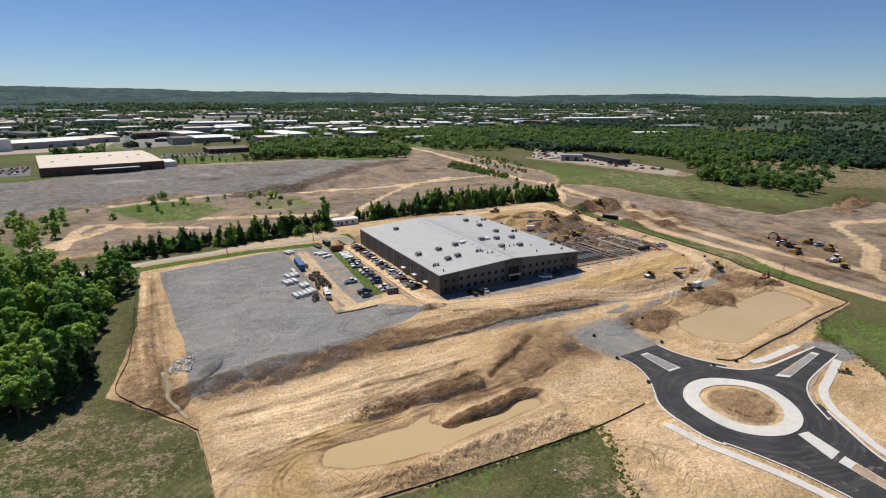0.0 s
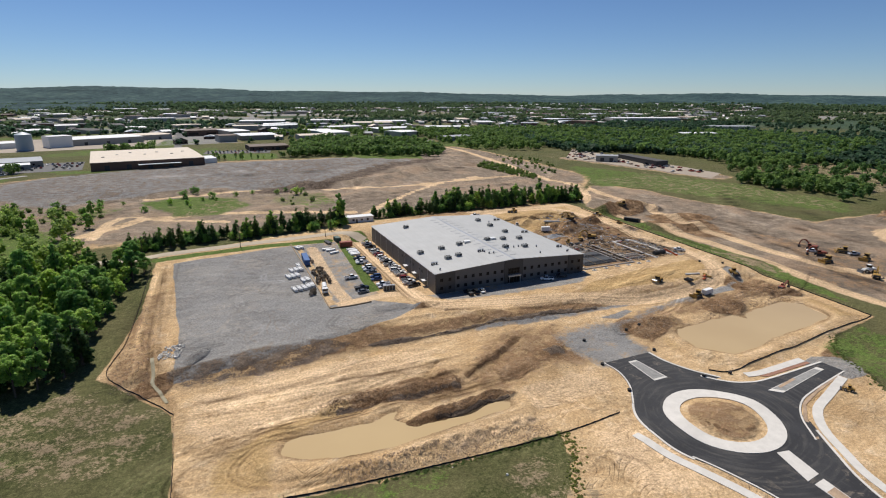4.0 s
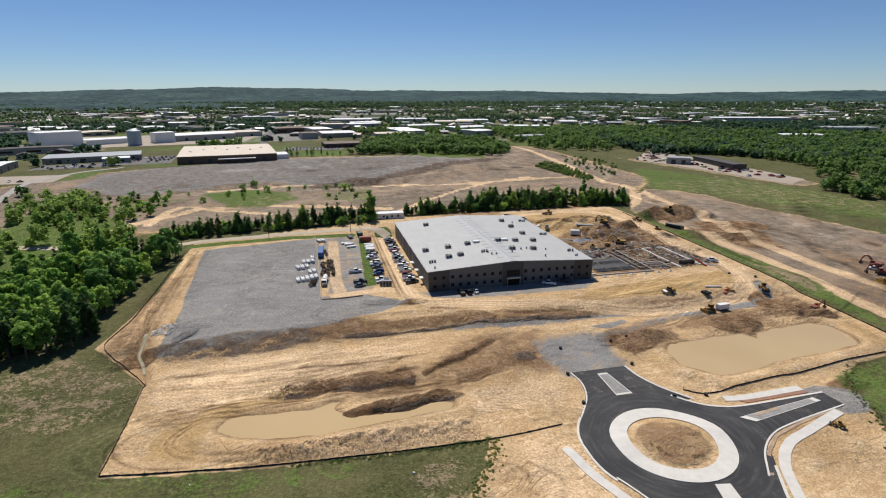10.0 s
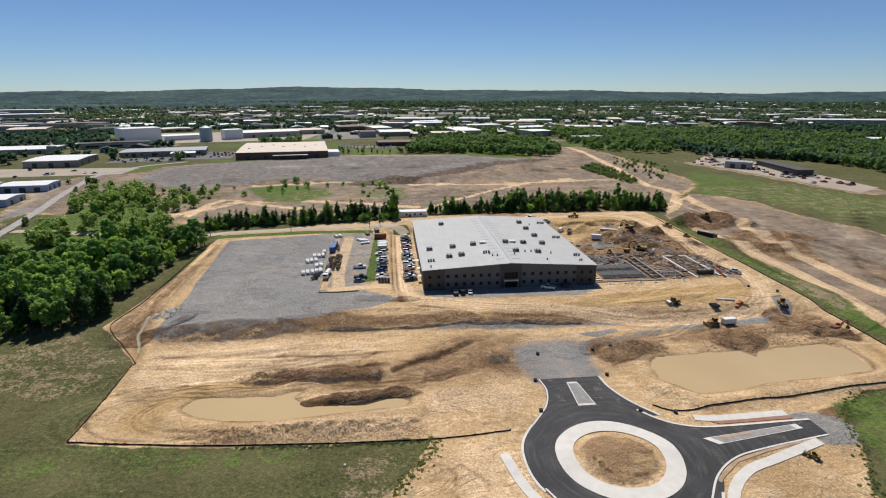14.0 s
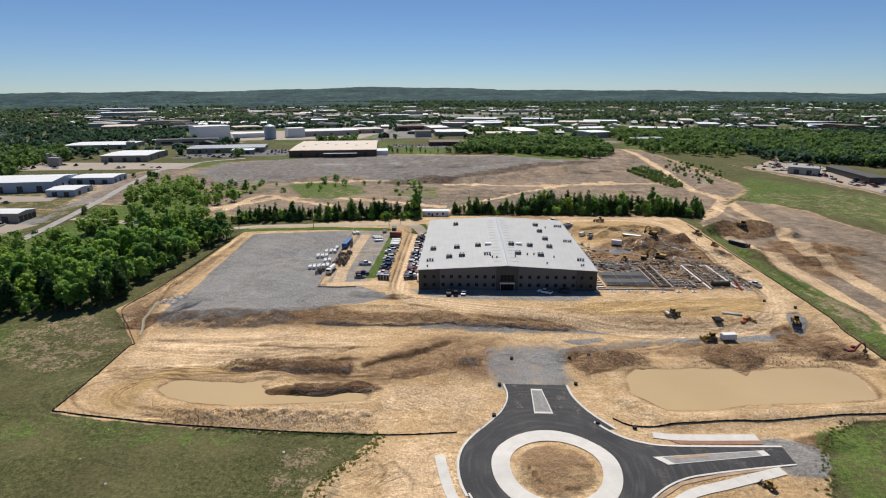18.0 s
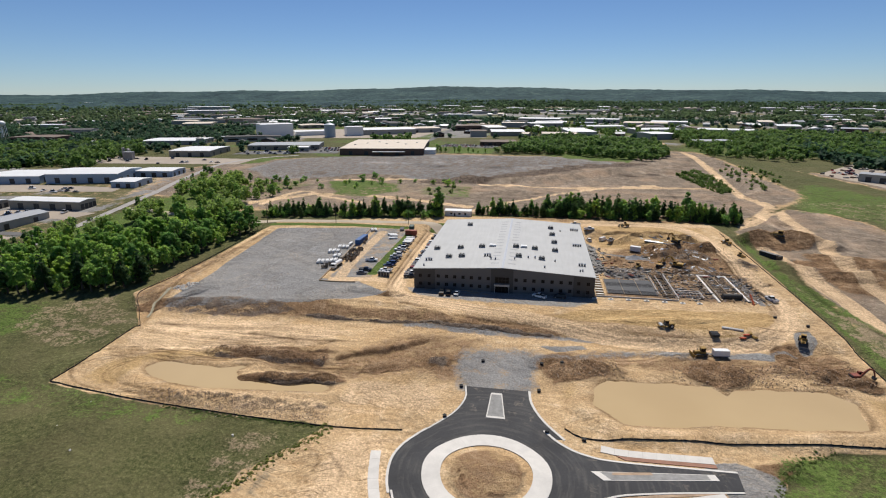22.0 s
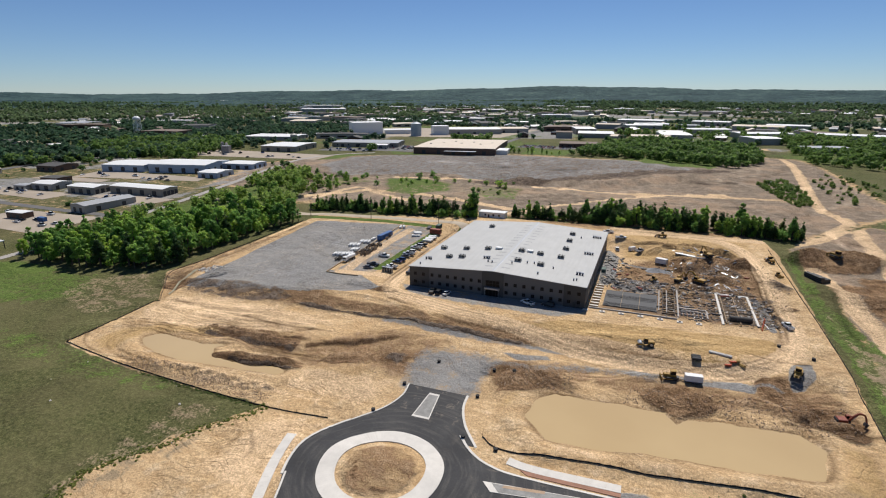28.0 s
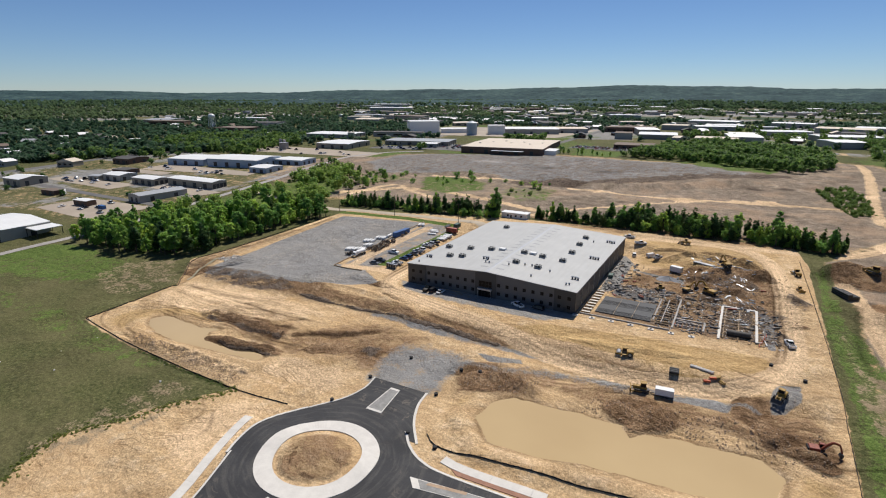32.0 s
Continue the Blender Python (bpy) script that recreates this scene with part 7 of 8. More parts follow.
def stack(x, y, turn, L, n, mat, nm, label):
    b = empty(nm, pose(x, y, lz(x, y), 0, 0, turn))
    tagged(b, label, nm.replace("_", " "), "materials on the site")
    for k in range(n):
        part("length", boxes((-L / 2, (k % 3) * 0.32 - 0.45, 0.1 + (k // 3) * 0.26, L / 2, (k % 3) * 0.32 - 0.17, 0.34 + (k // 3) * 0.26)), mat, b)
    part("bearer", boxes((-L / 3, -0.55, -0.05, -L / 3 + 0.12, 0.55, 0.1), (L / 3, -0.55, -0.05, L / 3 + 0.12, 0.55, 0.1)), WOODM, b)


rs = np.random.default_rng(9)
for k in range(64):
    x, y = 172 + rs.random() * 60, 179 + rs.random() * 58
    if 172 < x < 193 and y < 199:
        y += 22
    mat = TINTS[rs.integers(len(TINTS))]
    stack(x, y, rs.random() * 180, 0.8 + rs.random() * 2.4, int(2 + rs.integers(4)), mat, "material_stack", "stack of building material lying on churned earth")
for k in range(16):
    x, y = 170.5 + rs.random() * 8, 205 + rs.random() * 40
    stack(x, y, rs.random() * 180, 1.0 + rs.random() * 2, 3 + int(rs.integers(4)), TINTS[rs.integers(len(TINTS))], "material_stack", "stack of building material beside the factory wall")
for k in range(26):
    x, y = 194 + rs.random() * 36, 180 + rs.random() * 30
    L, horiz = 1.5 + rs.random() * 5, rs.random() < 0.5
    z = lz(x, y)
    f = part("form_board", boxes((0, -0.06, -0.1, L, 0.06, 0.35)), (WOODM, OLD_CONCRETE, CONCRETE)[k % 3])
    f.matrix_basis = pose(x, y, z, 0, 0, 0 if horiz else 90)
    tagged(f, "pale form board standing on dark churned earth", "form board", "boards among the footings")
for k in range(16):
    x, y = 173.6 + (k % 8) * 2.3, 181.6 + (k // 8) * 9
    f = part("reinforcement_mat", boxes(*[(0, q * 0.45, 0.0, 2.2, q * 0.45 + 0.05, 0.05) for q in range(8)], *[(q * 0.44, 0, 0.02, q * 0.44 + 0.05, 3.4, 0.07) for q in range(5)]), DARKSTEEL)
    f.matrix_basis = pose(x, y, FZ + 0.17)
    tagged(f, "dark steel reinforcement mat lying on the slab", "rebar mat", "mats on the slab")
PIPEB = plain("black_pipe", (0.02, 0.02, 0.022, 1), 0.5, var=0.2)


def pipe_run(x, y, turn, L, r, mat, label, n=1, nm="drain_pipe"):
    b = empty(nm, pose(x, y, lz(x, y), 0, 0, turn))
    tagged(b, label, "pipe")
    for k in range(n):
        bm = bmesh.new()
        tube(bm, (-L / 2, (k % 5) * 2.1 * r - 4 * r, r + (k // 5) * 1.8 * r), (L / 2, (k % 5) * 2.1 * r - 4 * r, r + (k // 5) * 1.8 * r), r, n=12)
        part("pipe", bm, mat, b)


pipe_run(254.5, 240, -60, 9, 0.45, PIPEB, "pile of large black drain pipes on grass", 12, "pipe_pile")
pipe_run(210.6, 153.2, 165, 6.5, 0.3, CONCRETE, "pale concrete pipe lying on bare earth", 2)
pipe_run(203.8, 150.6, 5, 2.6, 0.5, PIPEB, "short black pipe sections on bare earth", 3)
pipe_run(226.6, 181, 100, 4.0, 0.2, WRAP, "white plastic pipe lying beside an orange barrier")
pipe_run(204, 252, -25, 9, 0.25, STEEL, "long grey pipes beside a trench", 4)
pipe_run(212, 213.5, 2, 8, 0.25, PIPEB, "dark pipes lying in a trench", 4)
ORN = plain("orange_plastic", (0.55, 0.10, 0.03, 1), 0.6, var=0.15)
for x, y, t in ((214, 150.6, 20), (215.4, 151.4, 80), (216.4, 149.8, 140), (212.6, 149.2, 10)):
    stack(x, y, t, 1.8, 5, ORN if x < 215 else YELLOW, "equipment_pallet", "orange and yellow equipment on bare earth")
bm = boxes(*[(225.4 + k * 0.5, 176.5 + k * 2.2, lz(227, 182) - 0.2, 225.5 + k * 0.5, 178.6 + k * 2.2, lz(227, 182) + 1.0) for k in range(5)])
tagged(part("barrier_mesh", bm, ORN), "orange plastic barrier mesh round a pit", "barrier")


def inlet(x, y):
    b = empty("inlet_guard", pose(x, y, lz(x, y)))
    tagged(b, "black filter barrel round a storm drain inlet", "drain guard", "drain guards")
    bm = bmesh.new()
    tube(bm, (0, 0, -0.2), (0, 0, 0.6), 0.55, 0.5, 12)
    part("barrel", bm, FENCE, b)
    bm = bmesh.new()
    tube(bm, (0, 0, 0.6), (0, 0, 0.68), 0.57, n=12)
    part("rim", bm, RUBBER, b)


for x, y in ((129.4, 124.6), (147.4, 124.4), (153.4, 124.8), (124.6, 109.4), (146.6, 110.4), (122.2, 94.8), (148.6, 92.4), (157.5, 90.6), (236.6, 160), (228.5, 166)):
    inlet(x, y)
rb = np.random.default_rng(14)


def loose_pile(x, y, ra, rb_, h, mat, label, seed):
    """A cone of loose stone with a slumped, uneven foot."""
    n, m = 30, 9
    rp = np.random.default_rng(seed)
    edge = 1 + 0.16 * np.sin(np.arange(n) * 0.62 + seed) + 0.06 * rp.normal(size=n)
    vs, fs = [(x, y, lz(x, y) + h)], []
    for k in range(1, m + 1):
        t = k / m
        for i in range(n):
            a = 2 * math.pi * i / n
            px, py = x + ra * t * edge[i] * math.cos(a), y + rb_ * t * edge[i] * math.sin(a)
            vs.append((px, py, lz(px, py) - 0.1 * t + h * (1 - t) ** 1.15 + 0.08 * rp.normal() * (1 - t)))
    fs += [(0, 1 + i, 1 + (i + 1) % n) for i in range(n)]
    for k in range(m - 1):
        for i in range(n):
            j = (i + 1) % n
            fs.append((1 + k * n + i, 1 + (k + 1) * n + i, 1 + (k + 1) * n + j, 1 + k * n + j))
    tagged(link_mesh("gravel_mound", vs, fs, mat), label, "gravel", kind="stuff")


STONE = plain("crushed_stone", (0.26, 0.265, 0.275, 1), 0.95, var=0.2, scale=1.2, grain=9, bumps=0.8)
loose_pile(191.6, 232.2, 5.6, 3.4, 1.5, STONE, "smooth pile of grey crushed stone on tan earth", 2)
loose_pile(221.5, 247.5, 5.0, 1.6, 0.7, STONE, "long low pile of grey crushed stone beside a mound", 5)
loose_pile(183.0, 210.5, 4.0, 2.0, 0.8, STONE, "low pile of grey crushed stone behind the slab", 8)


def rubble(name, outline, n, size, mat, label, long=1.0):
    vs, fs = [], []
    pts = np.array(outline, float)
    while n > 0:
        x, y = pts[:, 0].min() + rb.random() * np.ptp(pts[:, 0]), pts[:, 1].min() + rb.random() * np.ptp(pts[:, 1])
        if poly_dist(np.array([x]), np.array([y]), pts)[0] > 0:
            continue
        n -= 1
        s = size * (0.4 + rb.random() * 0.9)
        i = len(vs)
        m = Matrix.Translation((x, y, lz(x, y) + s * 0.25)) @ Euler(rb.random(3) * (6 if long == 1 else (0.3, 0.3, 6))).to_matrix().to_4x4()
        for c in ((-1, -1, -1), (1, -1, -1), (1, 1, -1), (-1, 1, -1), (-1, -1, 1), (1, -1, 1), (1, 1, 1), (-1, 1, 1)):
            vs.append(m @ Vector([q * s * 0.5 * (0.6 + 0.5 * rb.random()) * (long, 1, 1)[e] for e, q in enumerate(c)]))
        fs += [tuple(i + q for q in f) for f in ((3, 2, 1, 0), (4, 5, 6, 7), (0, 1, 5, 4), (1, 2, 6, 5), (2, 3, 7, 6), (3, 0, 4, 7))]
    tagged(link_mesh(name, vs, fs, mat), label, "rubble", kind="stuff")


rubble("concrete_rubble", [(-1, 158), (5, 158), (6.5, 166), (1, 167)], 130, 0.6, CONCRETE, "broken pale concrete rubble heaped on gravel")
SPOIL = plain("dark_spoil", (0.30, 0.195, 0.115, 1), 0.95, var=0.3, scale=0.5, grain=4, bumps=0.6)
rubble("earth_clods", [(60, 103.4), (72, 103), (82, 105.6), (90, 105.6), (88, 108), (70, 106.6), (60, 105.6)], 200, 0.25, SPOIL, "dark clods of earth on a spoil bank in the pond")
rubble("earth_clods", [(34, 88.9), (90, 86.6), (92, 91), (60, 94), (36, 94)], 1100, 0.21, TOPSOIL, "broken brown clods of earth along a fence")
rubble("earth_clods", [(40, 115.5), (48, 114.5), (66, 115.5), (80, 115), (80, 120), (66, 121), (44, 122)], 520, 0.26, SPOIL, "broken brown clods of earth beside a pond")
rubble("earth_clods", [(176, 200), (238, 200), (236, 250), (176, 246)], 500, 0.34, TOPSOIL, "broken brown clods of earth among footings")
rubble("earth_clods", [(150, 118), (172, 121), (170, 131), (150, 130)], 260, 0.3, TOPSOIL, "broken brown clods of earth beside a basin")
rubble("earth_clods", [(-12, 146), (-4, 142), (-3, 160), (-1, 200), (-8, 205), (-13, 165)], 420, 0.26, TOPSOIL, "broken tan clods of earth beside a ditch")
rubble("earth_clods", [(112, 112), (124, 112), (124, 130), (84, 132), (92, 118)], 260, 0.2, TOPSOIL, "broken brown clods of earth beside a gravel track")
rubble("earth_clods", [(184, 121), (212, 122), (240, 122), (240, 138), (214, 134), (186, 130)], 500, 0.32, TOPSOIL, "broken brown clods of earth above a basin")
LITTER = [(193, 178), (232, 178), (232, 206), (228, 216), (176, 217), (176, 200), (193, 199)]
rubble("building_litter", LITTER, 260, 0.26, CONCRETE, "white scraps of board and concrete on churned earth", 5.0)
rubble("building_litter", LITTER, 420, 0.34, DARKSTEEL, "dark steel offcuts strewn over churned earth", 6.0)
rubble("building_litter", LITTER, 300, 0.28, WOODM, "pale timber offcuts strewn over churned earth", 7.0)
rubble("building_litter", [(168.6, 202), (176, 202), (178, 246), (168.6, 252)], 160, 0.4, DARKSTEEL, "dark site litter beside the factory wall", 3.0)
rubble("building_litter", [(196, 216), (226, 216), (222, 262), (198, 262)], 160, 0.35, STEEL, "grey pipe offcuts and litter among spoil heaps", 7.0)
rubble("field_stone", [(10, 60), (84, 64), (86, 84), (10, 90)], 7, 0.45, CONCRETE, "pale stones lying in rough grass")

# ---- town and industry round about ----
WARM_ROOF = make_ribbed("tan_membrane_roof", (0.62, 0.53, 0.42, 1), 0.7, 3.0, 0.01, 0, 0.10)
GREY_ROOF = make_ribbed("grey_sheet_roof", (0.38, 0.385, 0.385, 1), 0.45, 0.9, 0.03, 1, 0.10)
WHITE_ROOF = make_ribbed("white_sheet_roof", (0.76, 0.76, 0.74, 1), 0.5, 0.9, 0.03, 1, 0.08)
PALE_ROOF = make_ribbed("bright_membrane_roof", (0.80, 0.79, 0.76, 1), 0.6, 3.0, 0.01, 1, 0.06)
DARK_ROOF = plain("dark_felt_roof", (0.075, 0.07, 0.065, 1), 0.85, var=0.2)
BROWN_ROOF = plain("brown_roof", (0.17, 0.125, 0.095, 1), 0.85, var=0.15)
PALE_WALL = make_ribbed("pale_sheet_wall", (0.34, 0.33, 0.30, 1), 0.55, 0.6, 0.02, 2)
BLUE_WALL = make_ribbed("blue_sheet_wall", (0.32, 0.40, 0.50, 1), 0.5, 0.6, 0.02, 2)
TAN_WALL = make_ribbed("tan_wall", (0.33, 0.29, 0.23, 1), 0.7, 0.6, 0.01, 2)
BRICK_WALL = plain("brick_wall", (0.14, 0.085, 0.06, 1), 0.85, var=0.2)
LOT = plain("old_asphalt_lot", (0.135, 0.13, 0.125, 1), 0.9, var=0.15, scale=0.05, grain=0.8)
PALE_LOT = plain("pale_yard", (0.36, 0.30, 0.235, 1), 0.9, var=0.12, scale=0.05, grain=0.8)
BUILT = []          # x, y, clear radius


def shed(x, y, w, d, h, turn, roof, wall, label, rise=0.06, doors=3, windows=0, along="x", name="industrial_building"):
    """A hall with its middle at x, y; ridge along the given side."""
    b = empty(name, pose(x, y, lz(x, y), 0, 0, turn))
    tagged(b, label, "building")
    BUILT.append((x, y, 0.62 * math.hypot(w, d)))
    W, D = w / 2, d / 2
    span = D if along == "x" else W
    rz = h + span * rise
    t = 0.3
    if along == "x":
        ends = [[(-D, -2), (D, -2), (D, h), (0, rz), (-D, h)]]
        for s in (-1, 1):
            part("wall", boxes((-W, s * D - t / 2, -2, W, s * D + t / 2, h)), wall, b)
            bm = bmesh.new()
            a = [bm.verts.new((s * W - t / 2, q, z)) for q, z in ends[0]]
            c = [bm.verts.new((s * W + t / 2, q, z)) for q, z in ends[0]]
            bm.faces.new(a), bm.faces.new(c[::-1])
            for i in range(5):
                bm.faces.new((a[i], a[(i + 1) % 5], c[(i + 1) % 5], c[i]))
            part("wall", bm, wall, b)
            vs = [(-W - 0.4, 0, rz + 0.05), (W + 0.4, 0, rz + 0.05), (W + 0.4, s * (D + 0.4), h + 0.03), (-W - 0.4, s * (D + 0.4), h + 0.03)]
            vs += [(p, q, r + 0.22) for p, q, r in vs]
            link_mesh("roof", vs, [(0, 3, 2, 1), (4, 5, 6, 7), (0, 1, 5, 4), (1, 2, 6, 5), (2, 3, 7, 6), (3, 0, 4, 7)], roof, b)
    else:
        for s in (-1, 1):
            part("wall", boxes((s * W - t / 2, -D, -2, s * W + t / 2, D, h)), wall, b)
            bm = bmesh.new()
            prism(bm, [(-W, -2), (W, -2), (W, h), (0, rz), (-W, h)], s * D - t / 2, s * D + t / 2)
            part("wall", bm, wall, b)
            vs = [(0, -D - 0.4, rz + 0.05), (0, D + 0.4, rz + 0.05), (s * (W + 0.4), D + 0.4, h + 0.03), (s * (W + 0.4), -D - 0.4, h + 0.03)]
            vs += [(p, q, r + 0.22) for p, q, r in vs]
            link_mesh("roof", vs, [(0, 3, 2, 1), (4, 5, 6, 7), (0, 1, 5, 4), (1, 2, 6, 5), (2, 3, 7, 6), (3, 0, 4, 7)], roof, b)
    for k in range(doors):
        q = -W + w * (k + 0.7) / (doors + 0.4)
        dw = min(2.0, w * 0.09)
        part("door", boxes((q - dw, -D - t / 2 - 0.05, -0.3, q + dw, -D - t / 2 - 0.01, min(h * 0.7, 4.2))), DARKSTEEL, b)
        if d > 12:
            q2 = -D + d * (k + 0.5) / doors
            part("door", boxes((W + t / 2 + 0.01, q2 - 1.5, -0.3, W + t / 2 + 0.05, q2 + 1.5, min(h * 0.7, 4.0))), DARKSTEEL, b)
    for k in range(windows):
        q = -W + w * (k + 0.5) / windows
        part("window", boxes((q - 0.8, -D - t / 2 - 0.05, h * 0.35, q + 0.8, -D - t / 2 - 0.01, h * 0.65)), GLASS, b)
    return b


shed(-160, 134, 44, 36, 6.4, 0, WHITE_ROOF, PALE_WALL, "white-roofed metal hall with pale walls", 0.07, 2, 2, "y")
cnp = empty("loading_canopy", pose(-132, 146, lz(-132, 146)))
tagged(cnp, "white open loading canopy on steel posts", "canopy")
part("deck", boxes((-6, -7, 4.6, 6, 7, 5.0), bevel=0.05), WHITE, cnp)
for px_, py_ in ((-5.6, -6.6), (5.6, -6.6), (-5.6, 6.6), (5.6, 6.6)):
    part("post", boxes((px_ - 0.15, py_ - 0.15, -1, px_ + 0.15, py_ + 0.15, 4.6)), DARKSTEEL, cnp)
shed(-190, 200, 14, 7, 3.6, 4, WHITE_ROOF, BRICK_WALL, "small open-fronted shed with a pale roof", 0.04, 2)
container(-166, 198, 85, BLUE, "teal container on a gravel yard")
shed(-163, 238, 15, 36, 4.4, -4, GREY_ROOF, PALE_WALL, "long pale metal shed with a grey gable roof", 0.16, 2, 0, "y")
shed(-176, 281, 52, 14, 5.2, 2, WHITE_ROOF, TAN_WALL, "long tan workshop with a white roof", 0.12, 4)
shed(-222, 271, 28, 14, 4.8, 2, WHITE_ROOF, TAN_WALL, "tan workshop with a white roof", 0.12, 3)
shed(-266, 272, 22, 17, 4.6, 4, WHITE_ROOF, PALE_WALL, "pale metal workshop with a gable roof", 0.14, 2)
shed(-284, 263, 12, 10, 3.4, 10, GREY_ROOF, PALE_WALL, "small grey-roofed store shed", 0.1, 2)
shed(-290, 292, 18, 14, 4, 5, DARK_ROOF, BRICK_WALL, "brown brick office with a dark roof", 0.05, 2, 3)
shed(-323, 224, 24, 22, 5.6, 3, WHITE_ROOF, TAN_WALL, "tan gabled hall with a pale roof", 0.16, 2)
shed(-254, 211, 16, 8, 3.2, 4, BROWN_ROOF, BRICK_WALL, "low brown shed with a flat roof", 0.03, 2)
trailer(-244, 213.6, 60, 10, 2.5, 2.8)
shed(-352, 336, 24, 24, 4.8, 5, DARK_ROOF, BRICK_WALL, "square dark brick building with a hipped roof", 0.12, 2, 4)
shed(-226, 376, 58, 40, 7.0, 12, WHITE_ROOF, BLUE_WALL, "large pale blue metal warehouse with a white roof", 0.08, 4)
shed(-282, 365, 44, 38, 5.6, 12, WHITE_ROOF, BLUE_WALL, "pale blue metal warehouse wing with a white roof", 0.06, 3)
shed(-185, 404, 32, 24, 4.6, 8, WHITE_ROOF, BLUE_WALL, "pale blue metal hall with a white roof", 0.06, 3)
shed(-176, 356, 20, 22, 4.2, 4, WHITE_ROOF, BLUE_WALL, "small pale blue metal office building", 0.08, 2)
shed(-238, 546, 46, 54, 6.0, 8, WHITE_ROOF, TAN_WALL, "broad hall with a bright white roof", 0.03, 3)
shed(-168, 622, 86, 44, 5.4, 14, GREY_ROOF, TAN_WALL, "long low factory with a grey roof", 0.02, 4, 6)
shed(-140, 596, 24, 20, 4.6, 14, WHITE_ROOF, PALE_WALL, "low white-roofed extension of a factory", 0.02, 2)
shed(-345, 660, 76, 52, 5.4, 12, WHITE_ROOF, PALE_WALL, "broad pale metal warehouse beside woods", 0.02, 4)
shed(-272, 800, 50, 36, 19, 40, WHITE_ROOF, WHITE, "tall white windowless process building", 0.02, 0)
shed(-222, 832, 60, 34, 6.5, 36, WHITE_ROOF, WHITE, "low white wing of a process plant", 0.02, 0)
shed(-150, 830, 26, 22, 14, 30, WHITE_ROOF, WHITE, "white plant tower block", 0.02, 0)
shed(-110, 880, 90, 60, 8, 25, WHITE_ROOF, PALE_WALL, "sprawling pale process plant", 0.02, 3)
shed(-60, 930, 60, 50, 7, 25, WARM_ROOF, PALE_WALL, "pale plant building with a tan roof", 0.02, 2)
wha = shed(-36, 622, 94, 118, 7.0, 8, WARM_ROOF, BRICK_WALL, "wide brown brick factory with a flat tan roof", 0.012, 5, 0)
part("loading_canopy", boxes((-10, -65, 3.6, 26, -59.3, 4.1), bevel=0.05), WHITE, wha, "white loading dock canopy")
part("lean_to", boxes((47.3, -50, -2, 60, -22, 4.8), bevel=0.05), WHITE, wha, "white annex with a flat roof")
for k in range(7):
    part("roof_unit", boxes((-38 + k * 12, -10 + (k * 17) % 40 - 10, 7.2, -35.5 + k * 12, -8 + (k * 17) % 40 - 10, 8.4)), UNIT_GREY, wha)
shed(92, 704, 46, 34, 5, 5, BROWN_ROOF, BRICK_WALL, "brown-roofed low brick building", 0.04, 2, 6)
for x, y, w, d, h, t, r, lab in ((413, 1188, 70, 50, 8, -14, WHITE_ROOF, "white-roofed factory hall beyond trees"), (452, 958, 84, 44, 7, -16, WHITE_ROOF, "white-roofed factory hall beyond trees"), (150, 1300, 96, 60, 8, -10, WHITE_ROOF, "white-roofed factory hall in the town"),
                                 (290, 1282, 72, 50, 8, -12, WHITE_ROOF, "white-roofed factory hall in the town"), (358, 1140, 82, 60, 8, -14, WARM_ROOF, "tan-roofed factory hall in the town"), (1060, 1090, 175, 60, 8, -20, WHITE_ROOF, "very long white-roofed factory"),
                                 (970, 760, 84, 40, 7, -20, GREY_ROOF, "long grey-roofed store beyond woods"), (765, 655, 60, 30, 6, -18, WHITE_ROOF, "white-roofed store beyond woods"), (158, 1115, 70, 44, 7, 15, WHITE_ROOF, "white-roofed hall in the town"),
                                 (262, 1030, 70, 40, 7, 18, WHITE_ROOF, "white-roofed hall in the town"), (334, 955, 78, 46, 7, 18, WHITE_ROOF, "white-roofed hall beyond trees"), (368, 742, 50, 26, 6, 18, GREY_ROOF, "grey-roofed shed beyond trees"),
                                 (-905, 1640, 146, 70, 12, 30, WHITE_ROOF, "huge white distribution hall in the distance"), (-1100, 1935, 150, 60, 12, 25, WHITE_ROOF, "huge white distribution hall in the distance")):
    shed(x, y, w, d, h, t, r, PALE_WALL, lab, 0.03, 2)
shed(410, 450, 22, 14, 6, -38, GREY_ROOF, PALE_WALL, "grey metal workshop in a scrapyard", 0.08, 2)
shed(441, 432, 13, 68, 4.6, -8, DARK_ROOF, DARKSTEEL, "long black open-sided shed in a scrapyard", 0.04, 0, 0, "y")


def silo(x, y, r, h, mat, label, legs=0.0, nm="silo"):
    s = empty(nm, pose(x, y, lz(x, y)))
    tagged(s, label, nm.replace("_", " "))
    bm = bmesh.new()
    tube(bm, (0, 0, legs - (1 if not legs else 0)), (0, 0, h), r, n=24)
    part("shell", bm, mat, s)
    bm = bmesh.new()
    tube(bm, (0, 0, h), (0, 0, h + r * 0.35), r, r * 0.15, n=24)
    part("cone_roof", bm, mat, s)
    BUILT.append((x, y, r + 4))
    return s


silo(-176, 792, 8.5, 19, plain("grey_tank", (0.36, 0.42, 0.46, 1), 0.5), "large grey-blue storage tank at the plant", nm="storage_tank")
silo(-300, 640, 5, 9, PALE_WALL, "pale round tank behind a warehouse", nm="storage_tank")
for k, (x, y) in enumerate(((-294, 493), (-290, 495), (-287, 492.5))):
    silo(x, y, 1.7, 11.5 - k, OLD_CONCRETE, "grey cement silo of a batching plant")
shed(-284, 488, 9, 6, 8, 10, GREY_ROOF, OLD_CONCRETE, "grey batching plant tower", 0.05, 0)
wt = empty("water_tower", pose(-640, 670, lz(-640, 670)))
tagged(wt, "white water tower with a round tank on legs", "water tower")
